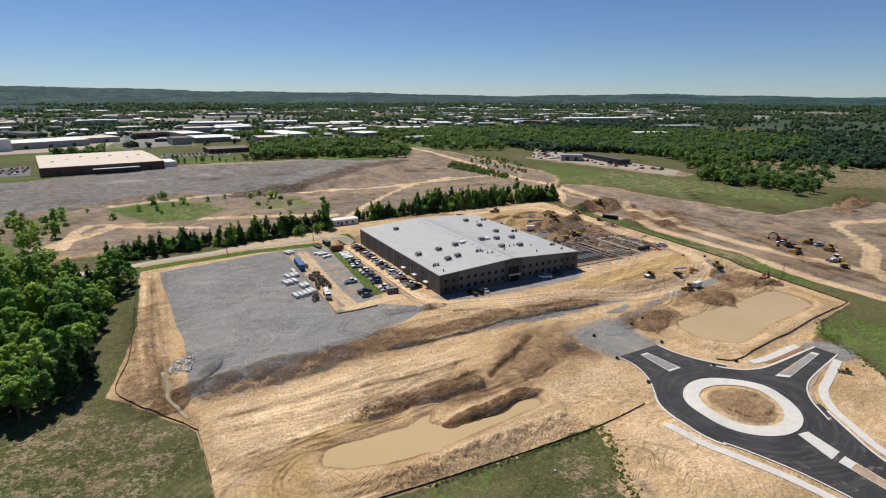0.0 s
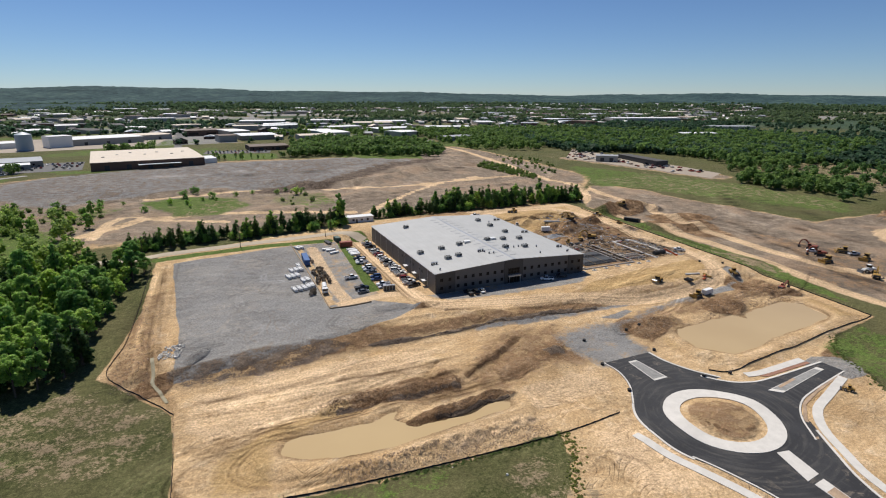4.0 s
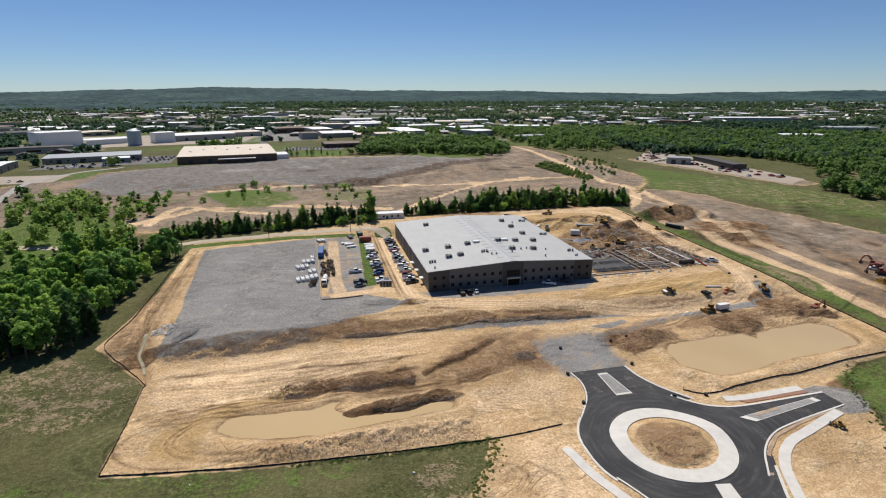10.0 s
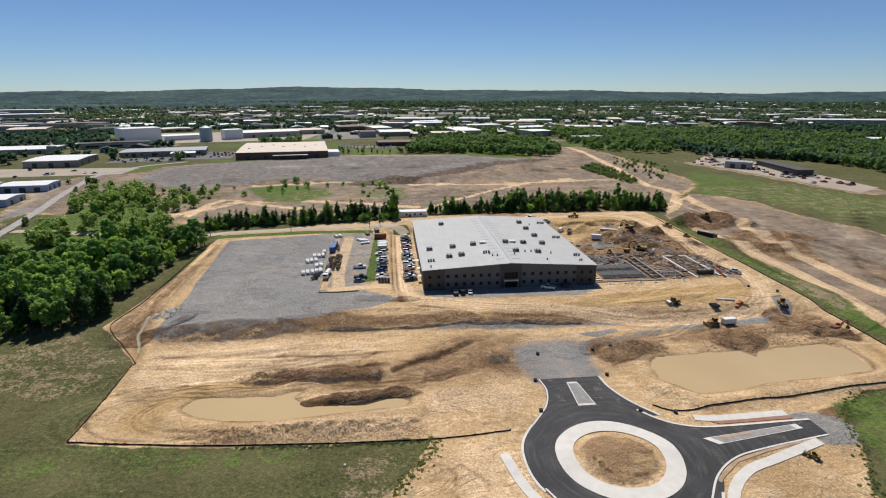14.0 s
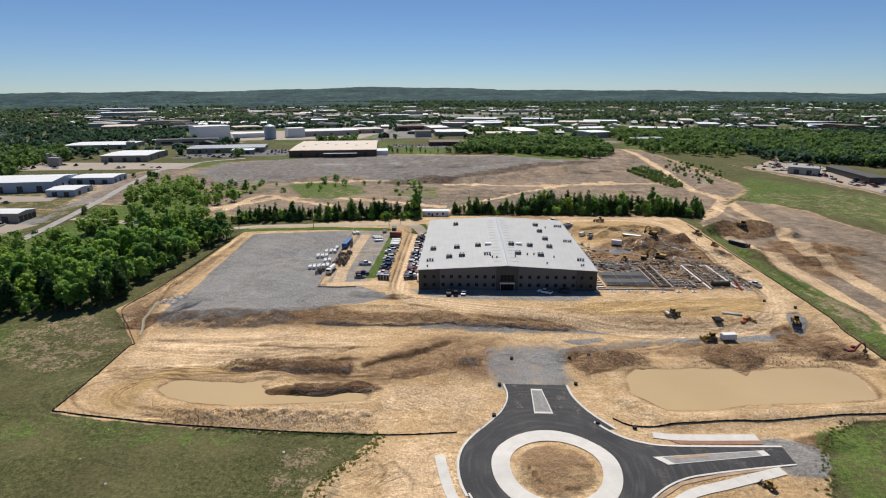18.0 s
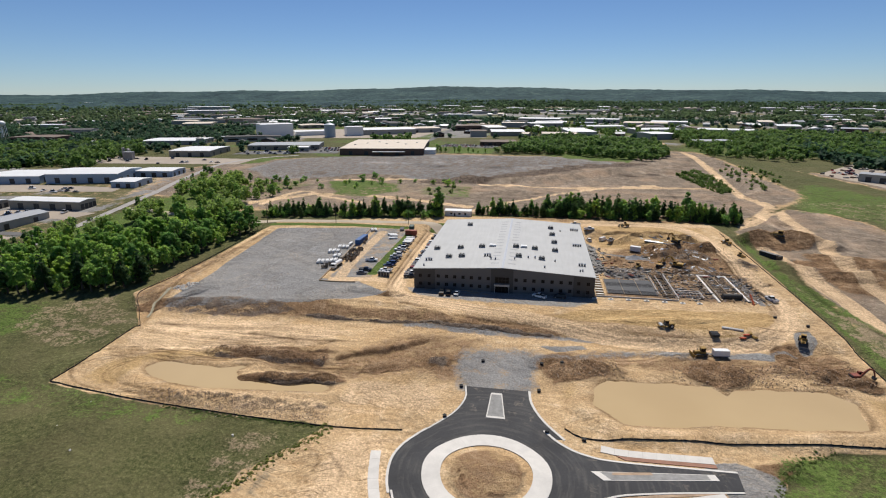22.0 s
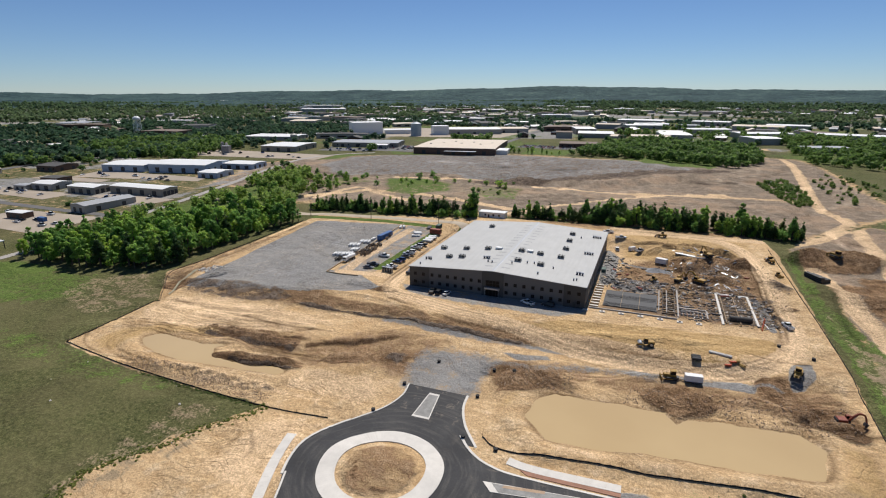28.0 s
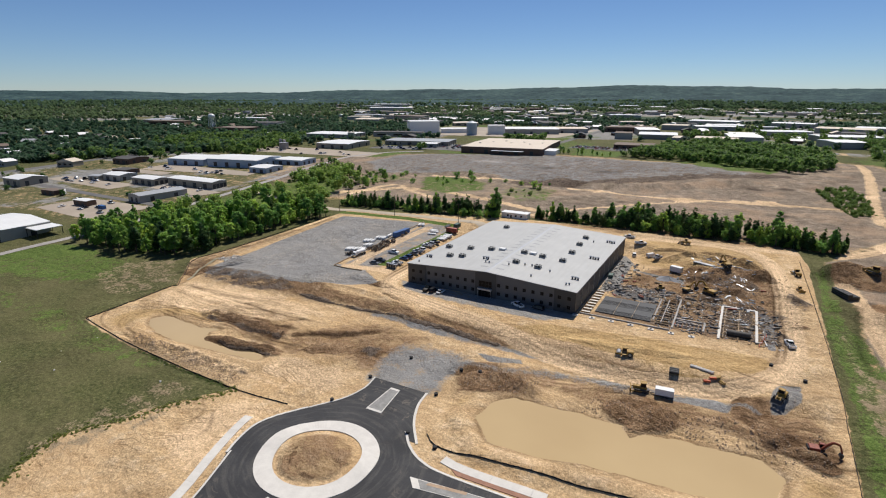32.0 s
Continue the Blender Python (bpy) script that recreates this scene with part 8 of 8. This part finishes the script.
bm = bmesh.new()
for k in range(9):
    a, b = -math.pi / 2 + math.pi * k / 9, -math.pi / 2 + math.pi * (k + 1) / 9
    tube(bm, (0, 0, 24 + 4 * math.sin(a)), (0, 0, 24 + 4 * math.sin(b)), max(0.05, 6 * math.cos(a)), max(0.05, 6 * math.cos(b)), 20, False)
part("tank", bm, WHITE, wt)
for k in range(6):
    bm = bmesh.new()
    c, s = math.cos(k * 1.047), math.sin(k * 1.047)
    tube(bm, (c * 6.5, s * 6.5, -1), (c * 5.3, s * 5.3, 23), 0.35, n=8)
    part("leg", bm, WHITE, wt)
bm = bmesh.new()
tube(bm, (0, 0, -1), (0, 0, 20), 0.9, n=12)
part("riser", bm, WHITE, wt)


def lot(name, pts, mat, label, lift=0.12):
    """A paved area draped over the land as a fine sheet."""
    pts = np.array(pts, float)
    step = max(3.0, np.ptp(pts, axis=0).max() / 30)
    a = resample(np.vstack([pts[0], pts[1]]), 24)
    b = resample(np.vstack([pts[3], pts[2]]), 24)
    vs, fs = [], []
    for i in range(24):
        for j in range(24):
            p = a[i] + (b[i] - a[i]) * j / 23
            vs.append((p[0], p[1], lz(*p) + lift))
    for i in range(23):
        for j in range(23):
            q = i * 24 + j
            fs.append((q, q + 24, q + 25, q + 1))
    BUILT.append((*pts.mean(0), 0.5 * math.hypot(*np.ptp(pts, axis=0)) * 0.8))
    return tagged(link_mesh(name, vs, fs, mat), label, "paving", kind="structure")


lot("parking_lot", [(-150, 566), (-84, 572), (-92, 640), (-158, 636)], LOT, "grey asphalt parking lot beside a factory")
lot("parking_lot", [(18, 668), (90, 660), (96, 690), (22, 700)], LOT, "grey asphalt parking lot behind a factory", 0.14)
lot("yard", [(-330, 244), (-230, 240), (-225, 262), (-330, 260)], PALE_LOT, "pale dusty industrial yard")
lot("yard", [(-215, 180), (-140, 176), (-138, 216), (-212, 214)], PALE_LOT, "pale gravel industrial yard", 0.13)
lot("yard", [(-300, 312), (-172, 330), (-176, 345), (-304, 346)], PALE_LOT, "pale concrete apron before a warehouse", 0.14)
lot("yard", [(-330, 296), (-250, 300), (-250, 312), (-330, 310)], PALE_LOT, "tan gravel yard", 0.15)
lot("yard", [(-205, 258), (-140, 252), (-134, 270), (-200, 272)], PALE_LOT, "pale dusty yard before workshops", 0.16)
lot("yard", [(-320, 455), (-150, 470), (-150, 510), (-320, 512)], PALE_LOT, "pale batching plant yard", 0.12)
lot("yard", [(-200, 545), (-128, 560), (-132, 590), (-200, 580)], LOT, "grey asphalt yard between factories", 0.14)
lot("yard", [(384, 486), (426, 330), (456, 346), (448, 560)], PALE_LOT, "pale dusty scrapyard ground", 0.12)
lot("yard", [(-320, 740), (-40, 800), (-20, 1000), (-300, 960)], PALE_LOT, "pale paved plant grounds", 0.1)


def street(pts, wide, mat, label, lift=0.12, n=80):
    line = smooth_line(pts, 4.0)
    ribbon("road", offset(line, -wide / 2), offset(line, wide / 2), lift, mat, 0.0, n, label, None, "structure", "road")


DIRTROAD = plain("pale_gravel_road", (0.44, 0.37, 0.28, 1), 0.95, var=0.12, scale=0.1, grain=1.0)
street([(92, 264), (84, 271.5), (60, 270.5), (20, 267.5), (-16, 265), (-60, 270), (-100, 280), (-124, 284)], 5.5, DIRTROAD, "pale gravel road past the trees", 0.1)
street([(-112, 40), (-114, 116), (-112, 150), (-112, 180), (-120, 230), (-128, 280), (-138, 330), (-154, 400), (-166, 470), (-150, 520), (-120, 548)], 5.5, OLD_CONCRETE, "pale concrete street between industrial lots", 0.15, 140)
street([(-128, 222), (-200, 222), (-300, 226), (-420, 232)], 6, LOT, "grey asphalt street between workshops", 0.17)
street([(-420, 130), (-412, 250), (-410, 340), (-418, 500), (-440, 700)], 12, LOT, "broad grey highway", 0.13)
street([(-10, 700), (-12, 900), (-16, 1150)], 9, LOT, "straight town street", 0.2)
street([(-311, 1873), (-600, 2850), (-1043, 4300)], 40, OLD_CONCRETE, "broad pale highway running to the hills", 0.8, 120)

# parked cars in far lots
FAR_PROTO = {}


def park_far(kind, colour, x, y, turn):
    m = pose(x, y, lz(x, y) + 0.15, 0, 0, turn)
    if (kind, colour) in FAR_PROTO:
        return copy_thing(FAR_PROTO[kind, colour], m)
    c = empty("car" if kind != "van" else "van", m)
    FAR_PROTO[kind, colour] = tagged(c, "%s %s in a distant lot" % (colour, "parked car" if kind != "van" else "parked van"), "car", "vehicles in far lots")
    W, L, hh, top = (0.95, 2.4, 0.95, 1.5) if kind != "van" else (1.0, 2.8, 1.2, 2.3)
    bm = bmesh.new()
    loft(bm, [[(-W * 0.85, q, 0.3), (-W, q, 0.6), (-W * 0.9, q, z), (W * 0.9, q, z), (W, q, 0.6), (W * 0.85, q, 0.3)] for q, z in ((-L, hh * 0.9), (-L * 0.5, hh), (L * 0.4, hh), (L, hh * 0.75))])
    part("body", bm, PAINTS[colour], c)
    bm = bmesh.new()
    loft(bm, [[(-W * 0.85, -L * 0.6, hh), (W * 0.85, -L * 0.6, hh), (W * 0.85, L * 0.4, hh), (-W * 0.85, L * 0.4, hh)], [(-W * 0.7, -L * 0.4, top), (W * 0.7, -L * 0.4, top), (W * 0.7, L * 0.15, top), (-W * 0.7, L * 0.15, top)]])
    part("cabin_glass", bm, GLASS, c)
    part("roof", boxes((-W * 0.72, -L * 0.42, top, W * 0.72, L * 0.16, top + 0.05)), PAINTS[colour], c)
    return c


for k in range(64):
    i, j = k % 16, k // 16
    if rc.random() < 0.75:
        x, y = 24 + i * 4.2, 672 + j * 7.0 - i * 0.45
        park_far(("sedan", "suv", "pickup")[rc.integers(3)], ("white", "silver", "black", "grey", "red", "blue")[rc.integers(6)], x, y, rc.integers(2) * 180)
for k in range(60):
    i, j = k % 15, k // 15
    if rc.random() < 0.7:
        x, y = -148 + i * 4.0, 582 + j * 13 + i * 0.3
        park_far(("sedan", "suv", "pickup")[rc.integers(3)], ("white", "silver", "black", "grey", "red", "blue")[rc.integers(6)], x, y, rc.integers(2) * 180)
for k in range(46):
    x, y = 400 + rc.random() * 50, 350 + rc.random() * 160
    if x < 400 + (y - 330) * -0.12 + 20:
        x += 14
    park_far(("sedan", "suv", "pickup", "van")[rc.integers(4)], ("white", "silver", "black", "red", "blue", "red")[rc.integers(6)], x, y, rc.random() * 360)
for x0, y0, x1, y1, n in ((-215, 184, -150, 212, 12), (-320, 246, -240, 258, 14), (-300, 320, -190, 336, 12), (-204, 256, -144, 268, 8), (-200, 548, -136, 580, 22), (-300, 460, -170, 505, 14)):
    for k in range(n):
        x, y = x0 + (x1 - x0) * rc.random(), y0 + (y1 - y0) * rc.random()
        park_far(("sedan", "suv", "pickup", "van")[rc.integers(4)], ("white", "silver", "black", "grey", "white", "blue")[rc.integers(6)], x, y, rc.integers(4) * 90 + 8)

for k in range(90):
    x, y = 386 + rc.random() * 62, 345 + rc.random() * 200
    if poly_dist(np.array([x]), np.array([y]), [(384, 486), (426, 330), (456, 346), (448, 560)])[0] > -2:
        continue
    c = part("scrap_heap", boxes((-1.5, -1, -0.3, 1.2, 0.8, 0.9), (-0.6, -1.4, 0.2, 1.8, 0.3, 1.4), (-1.8, 0, 0, -0.2, 1.5, 1.1), bevel=0.15), (RUST, DARKSTEEL, UNIT_GREY, BROWN_ROOF)[k % 4])
    c.matrix_basis = pose(x, y, lz(x, y), 0, 0, rc.random() * 360)
    tagged(c, "rusty scrap metal heap in a scrapyard", "scrap heap", "scrap heaps")

# scattered town buildings
rw = np.random.default_rng(77)
ROOFS = [WHITE_ROOF, PALE_ROOF, GREY_ROOF, PALE_ROOF, DARK_ROOF, BROWN_ROOF, WARM_ROOF]
WALLS = [PALE_WALL, TAN_WALL, BRICK_WALL, PALE_WALL]


FAR_TOWN = []


def far_building(x, y, w, d, h, turn):
    r, q_ = rw.integers(len(ROOFS)), rw.integers(4)
    BUILT.append((x, y, 0.6 * math.hypot(w, d)))
    rise = min(w, d) * (0.02 if w > 25 else 0.2)
    roof_out = [(-w / 2 - 0.4, h + 0.01), (w / 2 + 0.4, h + 0.01), (w / 2 + 0.4, h + 0.3), (0, h + rise + 0.3), (-w / 2 - 0.4, h + 0.3)]
    if math.hypot(x - 100, y) > 1250:
        FAR_TOWN.append((pose(x, y, lz(x, y), 0, 0, turn), w, d, h, roof_out, r, q_))
        return
    b = part("town_building", boxes((-w / 2, -d / 2, -3, w / 2, d / 2, h)), WALLS[q_])
    b.matrix_basis = pose(x, y, lz(x, y), 0, 0, turn)
    tagged(b, ("white-roofed town building among trees", "white-roofed town building among trees", "grey-roofed town building among trees", "white-roofed town building among trees", "dark-roofed town building among trees", "brown-roofed town building among trees", "tan-roofed town building among trees")[r], "building", "buildings of the town")
    bm = bmesh.new()
    prism(bm, roof_out, -d / 2 - 0.4, d / 2 + 0.4)
    part("roof", bm, ROOFS[r], b)
    for k in range(3):
        q = -w / 2 + w * (k + 0.5) / 3
        part("window", boxes((q - w * 0.09, -d / 2 - 0.08, h * 0.3, q + w * 0.09, -d / 2 - 0.01, h * 0.65)), GLASS, b)


def join_far_town():
    bm = bmesh.new()
    mats = WALLS + ROOFS
    for m, w, d, h, out, r, q_ in FAR_TOWN:
        for k in (0, 1):
            t = bmesh.new()
            if k:
                prism(t, out, -d / 2 - 0.4, d / 2 + 0.4)
            else:
                box(t, -w / 2, -d / 2, -3, w / 2, d / 2, h)
            bmesh.ops.recalc_face_normals(t, faces=t.faces)
            vm = {v: bm.verts.new(m @ v.co) for v in t.verts}
            for f in t.faces:
                bm.faces.new([vm[v] for v in f.verts]).material_index = (4 + r) if k else q_
            t.free()
    me = bpy.data.meshes.new("distant_town")
    bm.to_mesh(me)
    bm.free()
    for mt in mats:
        me.materials.append(mt)
    tagged(new("distant_town", me), "pale-roofed buildings of a distant town", "town", kind="stuff")


def clear_of(x, y, r=0):
    b = np.array(BUILT)
    return bool(((x - b[:, 0]) ** 2 + (y - b[:, 1]) ** 2 > (b[:, 2] + r) ** 2).all())


def one_noise(x, y, s):
    return float(fnoise(np.float64(x), np.float64(y), s))


made = 0
for k in range(9000):
    y = 640 + 2000 * rw.random() ** 1.35
    x = 100 + (rw.random() - 0.5) * 2 * (y * 1.25 + 100)
    if -200 < x < 420 and y < 820:
        continue
    if x > 350 and y < 1000 or one_noise(x, y, 420) < 0.39 or not clear_of(x, y, 9):
        continue
    if math.atan2(x - 100, y) < radians(-35) and rw.random() < 0.8:
        continue
    big = rw.random() < 0.3
    w, d = (30 + 55 * rw.random(), 22 + 35 * rw.random()) if big else (12 + 16 * rw.random(), 9 + 9 * rw.random())
    far_building(x, y, w, d, 5 + 4 * rw.random() if big else 3.2 + 2 * rw.random(), rw.normal() * 12 + (0 if x > 0 else 20) + 90 * rw.integers(2))
    made += 1
    if made > 760:
        break
for k in range(400):
    y = 240 + 420 * rw.random()
    x = -360 - 500 * rw.random()
    if clear_of(x, y, 30) and one_noise(x, y, 200) > 0.58:
        far_building(x, y, 12 + 16 * rw.random(), 9 + 8 * rw.random(), 3.5 + 1.5 * rw.random(), rw.normal() * 15)

join_far_town()

# ---- woods further off ----
def tree_templates(n, quads, size, seed):
    out = []
    for k in range(n):
        rg = np.random.default_rng(seed + k)
        cs, rr = [], []
        for q in range(11):
            z = 3.5 + 6.5 * rg.random()
            w = 3.6 * math.sqrt(max(0.05, 1 - ((z - 6.5) / 5.2) ** 2))
            an = rg.random() * 6.3
            cs.append((math.cos(an) * w * 0.75, math.sin(an) * w * 0.75, z))
            rr.append(1.5 + rg.random())
        cs.append((0, 0, 6))
        rr.append(3.2)
        out.append(leaf_cloud(rg, np.array(cs), np.array(rr), quads, size, 0.85)[0])
    return out


def woodland(name, places, templates, rg, smin, smax, label, mat=None):
    V = []
    for x, y in places:
        s = smin + (smax - smin) * rg.random()
        a = rg.random() * 6.28
        t = templates[rg.integers(len(templates))]
        c, sn = math.cos(a) * s, math.sin(a) * s
        V.append(np.stack([t[:, 0] * c - t[:, 1] * sn + x, t[:, 0] * sn + t[:, 1] * c + y, t[:, 2] * s * (0.85 + 0.3 * rg.random()) + lz(x, y) - 1.2], 1))
    V = np.concatenate(V)
    n = len(V)
    me = bpy.data.meshes.new(name)
    me.vertices.add(n)
    me.vertices.foreach_set("co", V.ravel())
    me.loops.add(n)
    me.loops.foreach_set("vertex_index", np.arange(n))
    me.polygons.add(n // 3)
    me.polygons.foreach_set("loop_start", np.arange(0, n, 3))
    me.polygons.foreach_set("loop_total", np.full(n // 3, 3))
    me.update()
    me.materials.append(mat or LEAFSTUFF)
    return tagged(new(name, me), label, "woodland", kind="stuff")


LEAFSTUFF = make_leaf("woodland_leaves", (0.070, 0.135, 0.044, 1), (0.21, 0.30, 0.105, 1))
rf = np.random.default_rng(99)
T_MID = tree_templates(6, 110, 1.25, 200)
MID_WOODS = [
    ([(96, 606), (180, 590), (258, 548), (288, 600), (292, 720), (180, 800), (124, 730), (128, 660)], 8.5),
    ([(440, 640), (470, 540), (474, 470), (478, 352), (520, 330), (600, 345), (700, 380), (880, 440), (900, 640), (640, 860), (420, 860), (380, 790)], 11),
    ([(452, 330), (428, 292), (456, 250), (500, 240), (512, 262), (470, 300)], 8),
    ([(-262, 418), (-330, 430), (-400, 420), (-470, 440), (-520, 520), (-450, 610), (-360, 620), (-330, 560), (-300, 530)], 10.5),
    ([(-480, 320), (-370, 405), (-330, 410), (-440, 300)], 12),
    ([(-140, 560), (-112, 566), (-112, 584), (-138, 580)], 9),
    ([(-80, 690), (-40, 700), (-30, 740), (-76, 740)], 9),
    ([(-10, 480 + 180), (14, 664), (16, 650), (-6, 648)], 9),
    ([(380, 790), (440, 650), (420, 640), (330, 780)], 10),
    ([(300, 830), (520, 760), (640, 880), (430, 1010), (300, 930)], 12),
    ([(330, 600), (400, 560), (440, 600), (430, 700), (330, 740)], 14),
    ([(110, 860), (250, 840), (300, 930), (250, 1000), (120, 960)], 14),
    ([(80, 1060), (300, 1080), (420, 1060), (420, 1100), (80, 1100)], 14),
    ([(500, 180), (600, 190), (760, 250), (800, 330), (1000, 400), (1000, 120), (620, 80)], 20),
]
places = []
for pts, gap in MID_WOODS:
    places += [p for p in scatter(pts, gap, rf) if clear_of(*p, -6)]
T_NEAR = tree_templates(5, 340, 0.75, 400)
woodland("woodland", OPEN_WOOD, T_NEAR, rf, 0.5, 1.15, "open scrubby woodland with bright green trees", make_leaf("young_leaves", (0.10, 0.18, 0.055, 1), (0.28, 0.40, 0.135, 1)))
LOW_SHRUBS = scatter([(262, 462), (284, 488), (289, 448), (287, 392), (274, 380), (267, 414)], 3.4, rf) + scatter([(300, 390), (332, 420), (350, 480), (325, 540), (302, 480)], 9, rf) + scatter([(-52, 316), (-36, 350), (-60, 392), (-92, 396)], 8, rf) + scatter([(60, 352), (96, 350), (98, 388), (66, 396)], 13, rf)
woodland("shrubbery", LOW_SHRUBS, T_NEAR, rf, 0.16, 0.42, "low dark green shrubs beside a dirt track")
woodland("woodland", GRAVE_TREES, T_MID, rf, 0.6, 1.1, "scattered green trees on mown grass")
LOT_TREES = []
for k in range(150):
    x, y = -420 + 300 * rf.random(), 170 + 260 * rf.random()
    if clear_of(x, y, 1) and one_noise(x, y, 40) > 0.45:
        LOT_TREES.append((x, y))
woodland("woodland", LOT_TREES, T_MID, rf, 0.3, 0.75, "small green trees between industrial lots")
half = len(places) // 2
woodland("woodland", places[:half], T_MID, rf, 0.75, 1.2, "mixed green woodland beyond the site")
woodland("woodland", places[half:], T_MID, rf, 0.75, 1.2, "mixed green woodland beyond the site")

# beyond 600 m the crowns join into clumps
# distance haze is painted into these leaves: paler and bluer than near ones
FARLEAF = make_leaf("hazed_far_leaves", (0.060, 0.105, 0.070, 1), (0.125, 0.185, 0.115, 1))
T_FAR = tree_templates(5, 40, 2.4, 300)
n = 34000
rr_ = 620 + 2500 * rf.random(n) ** 1.25
aa_ = (rf.random(n) - 0.5) * radians(170)
fx, fy = 100 + rr_ * np.sin(aa_), rr_ * np.cos(aa_)
west = ((aa_ < radians(-35)) & (rr_ > 560)) * 1.0
lone = rf.random(n) < 0.16
dens = fnoise(fx, fy, 260) + 0.20 * west + np.where(lone & (rr_ < 2000), 0.2, 0.0) + 0.24 * np.clip((rr_ - 1500) / 900, 0, 1) + np.where(fx > 450, 0.10, 0.0)
keep = (fy > 120) & ~((fx > -190) & (fx < 430) & (fy < 800)) & (dens > 0.535)
for a, b, c in BUILT:
    keep &= (fx - a) ** 2 + (fy - b) ** 2 > max(c - 4, 1) ** 2
far = list(zip(fx[keep], fy[keep]))
far.sort(key=lambda p: math.hypot(p[0] - 100, p[1]))
q = len(far) // 3
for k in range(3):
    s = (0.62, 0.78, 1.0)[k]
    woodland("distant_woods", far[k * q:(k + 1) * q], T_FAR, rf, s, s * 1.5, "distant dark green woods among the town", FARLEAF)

# the rim of hills that closes the view
def hills():
    """Wooded ridges, one behind the other, with the lumpy surface of tree tops."""
    HILL, nt, b = nodes_of("hazed_hill_woods", 0.9)
    b.inputs["Specular IOR Level"].default_value = 0.1
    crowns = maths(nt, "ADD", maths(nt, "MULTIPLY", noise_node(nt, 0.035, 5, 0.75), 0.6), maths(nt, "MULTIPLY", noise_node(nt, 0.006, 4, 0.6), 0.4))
    # treetop greens carry a painted blue tint in place of air haze
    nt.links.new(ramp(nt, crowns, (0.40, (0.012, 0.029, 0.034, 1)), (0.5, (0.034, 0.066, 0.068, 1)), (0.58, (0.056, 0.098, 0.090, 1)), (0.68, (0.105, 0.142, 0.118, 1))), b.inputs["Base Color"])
    bump(nt, b, crowns, 0.8, 14.0)
    rh = np.random.default_rng(61)
    for r0, r1, low, gain, ph in ((2150, 2800, 2, 0.36, 2.6), (2750, 3400, 4, 0.62, 0.0), (3350, 4400, 6, 1.0, 1.3)):
        n, rows = 520, 14
        a = np.radians(np.linspace(-100, 100, n + 1))[:, None]
        k = np.linspace(0, 1, rows)[None, :]
        top = 84 + 22 * np.sin(a * 2.1 + 0.4 + ph) + 12 * np.sin(a * 5.3 + 1.0 + ph) + 6 * np.sin(a * 13 + 2 + ph) + 3 * np.sin(a * 37 + ph)
        z = low + (top * gain - low) * np.sin(math.pi / 2 * k) + rh.normal(size=(n + 1, rows)) * 1.6
        r = r0 + (r1 - r0) * k
        V = np.stack([100 + r * np.sin(a), r * np.cos(a), z], -1).reshape(-1, 3)
        idx = np.arange((n + 1) * rows).reshape(n + 1, rows)
        F = np.stack([idx[:-1, :-1], idx[:-1, 1:], idx[1:, 1:], idx[1:, :-1]], -1).reshape(-1, 4)
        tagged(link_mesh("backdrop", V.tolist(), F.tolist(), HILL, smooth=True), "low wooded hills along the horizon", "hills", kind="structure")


hills()
